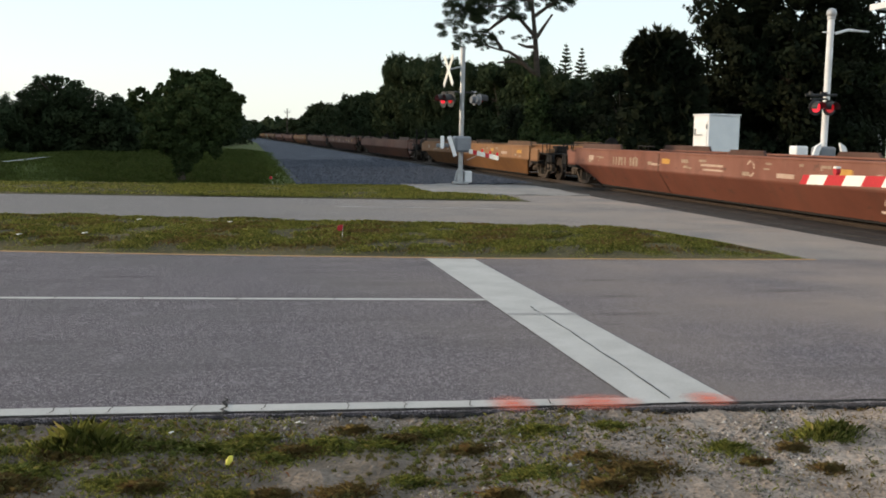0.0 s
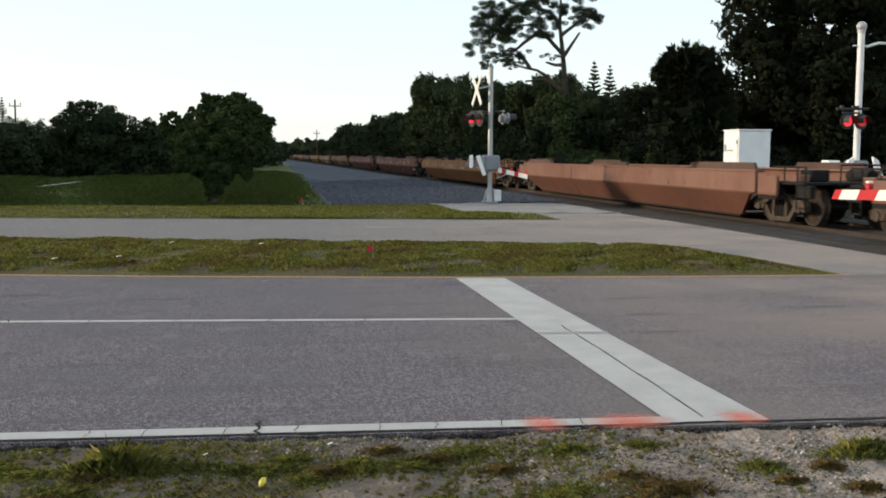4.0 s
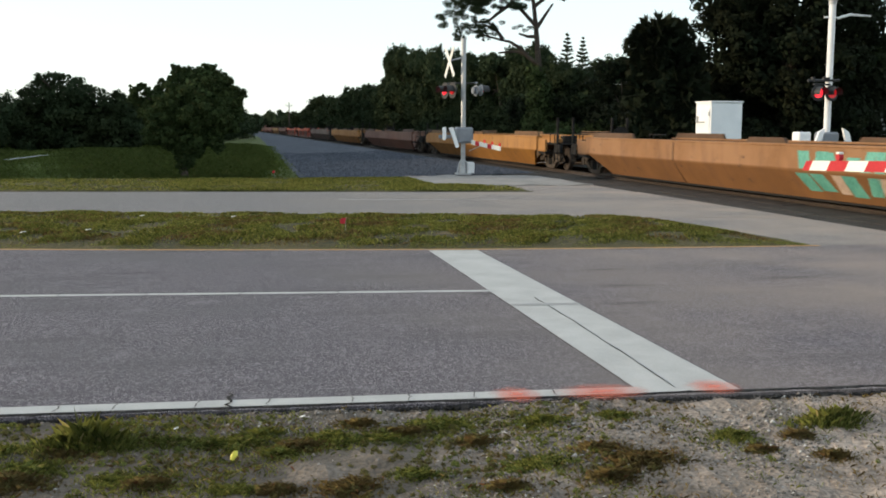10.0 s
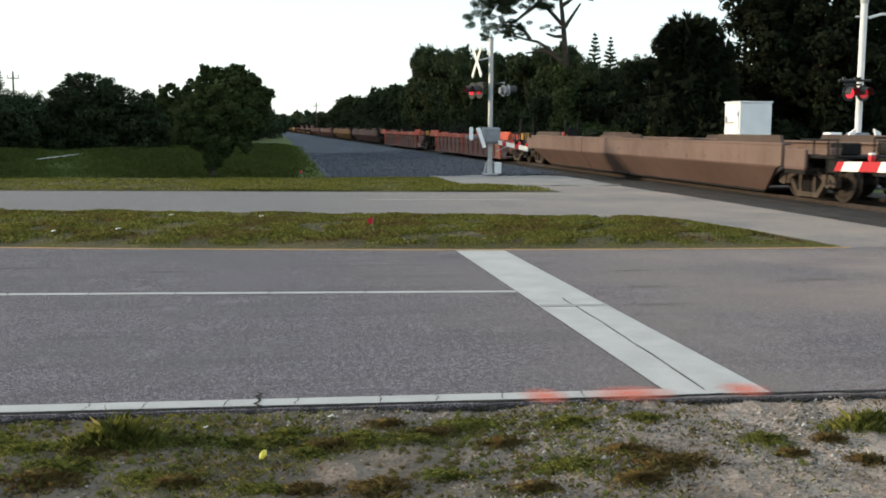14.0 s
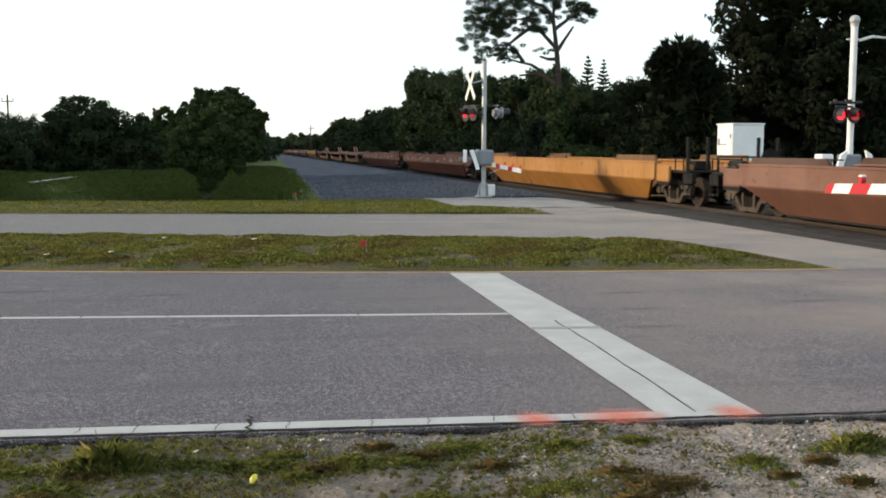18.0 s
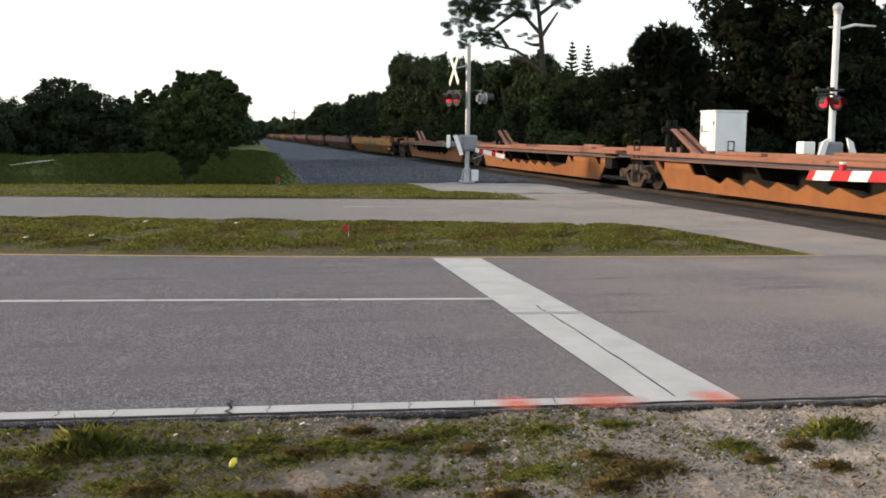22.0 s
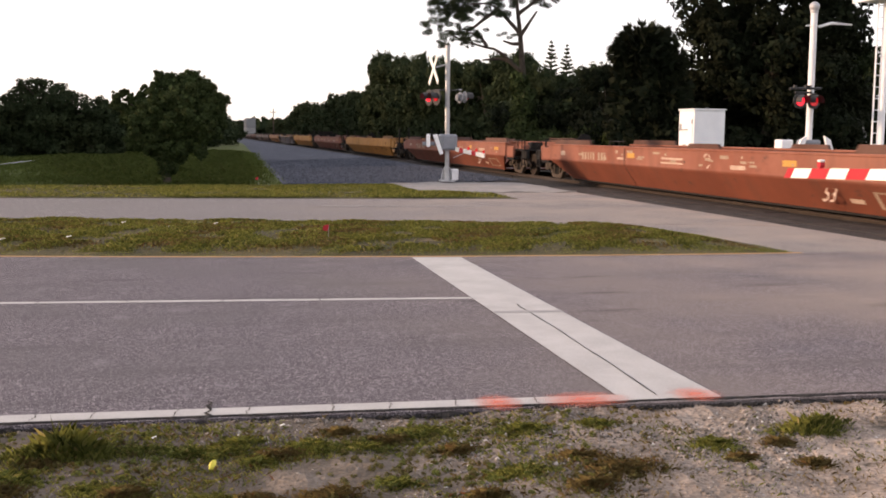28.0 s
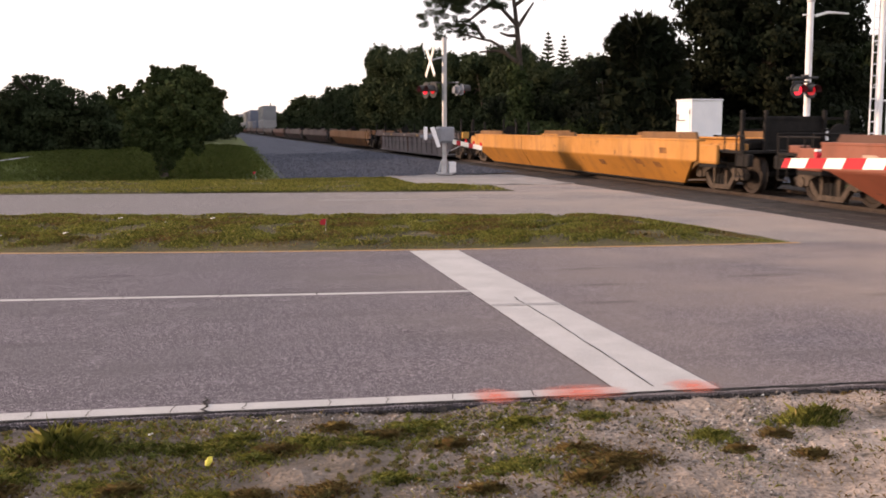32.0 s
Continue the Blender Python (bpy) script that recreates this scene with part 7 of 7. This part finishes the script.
    v, f = pebbles(rng, x, y, -0.07 + 0.16 * fr * fr, 0.03 + 0.03 * rng.uniform(0, 1, len(x)))
    tagged(cloud_ob("ballast_stones", v, f, BALLAST_STONE), "loose grey ballast stones", "ballast", kind="stuff")


ground_cover()


# ---- small things on the road and the verges ----
def flat_patch(name, label, pts, mat, z=0.009, category="road mark"):
    ob = mesh_ob(name, [(x, y, z) for x, y in pts], [tuple(range(len(pts)))], mat)
    return tagged(ob, label, category, kind="structure")


def crack(name, label, pts, w, z=0.0085):
    vs, fs = [], []
    for k, (x, y) in enumerate(pts):
        a, b = pts[max(0, k - 1)], pts[min(len(pts) - 1, k + 1)]
        dx, dy = b[0] - a[0], b[1] - a[1]
        q = math.hypot(dx, dy) or 1
        ww = w * (0.5 + 0.5 * abs(math.sin(k * 2.3))) / 2
        vs += [(x - dy / q * ww, y + dx / q * ww, z), (x + dy / q * ww, y - dx / q * ww, z)]
    for k in range(len(pts) - 1):
        fs.append((2 * k, 2 * k + 1, 2 * k + 3, 2 * k + 2))
    return tagged(mesh_ob(name, vs, fs, ASPHALT_EDGE), label, "crack", kind="structure")


rr = random.Random(7)
crack("crack", "jagged dark crack through the edge line", [(0.03 + rr.uniform(-0.03, 0.03) + 0.004 * k, 5.42 + 0.05 * k) for k in range(9)], 0.022)
x = -3.6
while x < 2.3:
    if abs(x - 0.04) > 0.15:
        crack("crack", "fine crack across the edge line", [(x + rr.uniform(-0.012, 0.012) + 0.006 * k, edge_y(x) - 0.08 + 0.04 * k) for k in range(5)], 0.006)
    x += rr.uniform(0.28, 0.5)
crack("crack", "long crack along the stop line", [(2.58 + 0.0115 * k - 0.0002 * k * k + rr.uniform(-0.008, 0.008), 5.46 + 0.19 * k) for k in range(18)], 0.011)
x = -6.0
for k in range(10):
    crack("crack", "fine crack across the lane line", [(x + rr.uniform(-0.02, 0.02), lane_y(x) - 0.06 + 0.04 * q) for q in range(4)], 0.012)
    x += rr.uniform(0.7, 0.95)
DULL_BAND = material("dull_band_grey", (0.27, 0.265, 0.26), (0.34, 0.335, 0.325), 0.9, 2, 60, 0.3)
flat_patch("stain", "dull band across the stop line", [(2.40, 8.28), (2.7, 8.25), (3.0, 8.23), (3.01, 8.33), (2.7, 8.36), (2.42, 8.38)], DULL_BAND)




def spray_material(name, c1, c2, most):
    """Thin paint or dark colour that fades out from the middle of its patch."""
    m = material(name, c1, c2, 0.8, 6, 100, 0.1)
    n, l = m.node_tree.nodes, m.node_tree.links
    co = n.new("ShaderNodeTexCoord")
    ln = n.new("ShaderNodeVectorMath"); ln.operation = "LENGTH"
    l.new(co.outputs["Object"], ln.inputs[0])
    ns = n.new("ShaderNodeTexNoise"); ns.inputs["Scale"].default_value = 3.0
    l.new(co.outputs["Object"], ns.inputs["Vector"])
    sm = n.new("ShaderNodeMath"); sm.operation = "MULTIPLY_ADD"; sm.inputs[1].default_value = 0.6
    l.new(ns.outputs[0], sm.inputs[0]); l.new(ln.outputs["Value"], sm.inputs[2])
    r = n.new("ShaderNodeMapRange"); r.inputs[1].default_value = 0.45; r.inputs[2].default_value = 1.25; r.inputs[3].default_value = most; r.inputs[4].default_value = 0.0
    l.new(sm.outputs[0], r.inputs[0])
    l.new(r.outputs[0], n["Principled BSDF"].inputs["Alpha"])
    return m


MIST = spray_material("orange_spray_mist", (0.8, 0.12, 0.05), (0.85, 0.25, 0.15), 0.5)
DARK_SMUDGE = spray_material("dark_road_smudge", (0.05, 0.046, 0.045), (0.075, 0.07, 0.068), 0.24)
for px, py, w, h in ((3.45, 8.25, 0.5, 0.10), (2.33, 8.97, 0.16, 0.09), (6.1, 8.05, 0.4, 0.16), (3.75, 9.2, 0.4, 0.09), (4.0, 10.3, 0.4, 0.08), (-0.9, 10.9, 0.6, 0.09), (1.5, 7.4, 0.2, 0.05), (-2.4, 11.4, 0.6, 0.14), (5.6, 9.4, 0.5, 0.14)):
    ob = mesh_ob("stain", [(-1, -1, 0), (1, -1, 0), (1, 1, 0), (-1, 1, 0)], [(0, 1, 2, 3)], DARK_SMUDGE)
    ob.matrix_basis = Matrix.LocRotScale((px, py, 0.0045), None, (w, h, 1))
    tagged(ob, "dark smudge on the asphalt", "stain", kind="structure")
for px, py, w, h in ((1.62, 5.46, 0.16, 0.2), (2.12, 5.43, 0.31, 0.2), (2.80, 5.41, 0.18, 0.19)):
    ob = mesh_ob("spray_mark", [(-1, -1, 0), (1, -1, 0), (1, 1, 0), (-1, 1, 0)], [(0, 1, 2, 3)], MIST)
    ob.matrix_basis = Matrix.LocRotScale((px, py, 0.012), None, (w, h, 1))
    tagged(ob, "orange utility spray mark on the white line", "spray mark", kind="structure")

OLD_CONCRETE = material("weathered_concrete", (0.20, 0.187, 0.175), (0.31, 0.29, 0.27), 0.92, 1.5, 50, 0.4, spots=(0.13, 0.12, 0.105), spot_scale=1.6, spot_at=0.6)
tagged(strip("pavement", lambda x: 26.0 + 0.25 * noise.noise((x * 1.7, 3, 0)), lambda x: min(31.7, 29.2 + (x - 5.4) * 2.2) + 0.3 * noise.noise((x * 2.1, 8, 0)), 5.4, 9.72, 0.012, OLD_CONCRETE, 60, 8, lambda x, y, f: 0.035 * noise.noise((x * 1.3, y * 1.3, 6)), thick=0.1), "weathered broken concrete pad under the signal", "concrete pad")


def litter(name, label, x, y, z, size, mat, n=5, up=0.0):
    bm = B()
    v = [bm.verts.new((size * math.cos(2 * math.pi * k / n) * (1 + 0.3 * math.sin(k * 2.1)), size * 0.6 * math.sin(2 * math.pi * k / n), up * size * math.cos(2 * math.pi * k / n) + 0.01 + 0.3 * size * (k % 2))) for k in range(n)]
    w = [bm.verts.new((a.co.x, a.co.y, a.co.z - 0.002)) for a in v]
    bmesh.ops.convex_hull(bm, input=v + w)
    ob = part(name, bm, mat)
    ob.location = (x, y, z)
    return tagged(ob, label, "litter")


YLEAF = material("yellow_leaf", (0.6, 0.55, 0.05), (0.7, 0.62, 0.1), 0.6, 20, 90, 0.1)
PALE_LITTER = material("pale_paper", (0.7, 0.69, 0.65), (0.8, 0.79, 0.75), 0.7, 20, 90, 0.1)
bright_leaf = litter("fallen_leaf", "bright yellow fallen leaf on the grass", 0.05, 4.59, 0.035, 0.026, YLEAF, 6, 0.0)
bright_leaf.rotation_euler = (radians(62), radians(-50), radians(15))
litter("fallen_leaf", "pale yellow fallen leaf on the grass", -0.22, 5.02, 0.04, 0.013, PALE_LITTER, 6, 0.3)
litter("fallen_leaf", "pale yellow fallen leaf by the kerb", 0.40, 5.18, 0.02, 0.014, PALE_LITTER, 6, 0.3)
for px, py in ((-2.55, 14.4), (-1.75, 14.6), (0.2, 16.4), (-0.5, 15.9), (-1.2, 16.8)):
    litter("scrap_of_paper", "small pale scrap lying on the median grass", px, py, 0.09, 0.04, PALE_LITTER, 6, 0.2)


def marker_flag(x, y, z):
    t = thing("marker_flag", "small red utility marker flag in the grass", "marker flag", "marker flags", (x, y, z))
    bm = B(); tube(bm, (0, 0, -0.05), (0.01, 0, 0.2), 0.003, n=5); part("wire", bm, GALV, t)
    bm = B(); prism(bm, [(0.0, 0.12), (-0.04, 0.115), (-0.075, 0.13), (-0.07, 0.18), (-0.03, 0.2), (0.01, 0.2)], "y", -0.002, 0.003); part("pennant", bm, RED_SHEET, t)


marker_flag(1.68, 14.1, 0.06)
marker_flag(1.6, 31.25, 0.0)

motions()
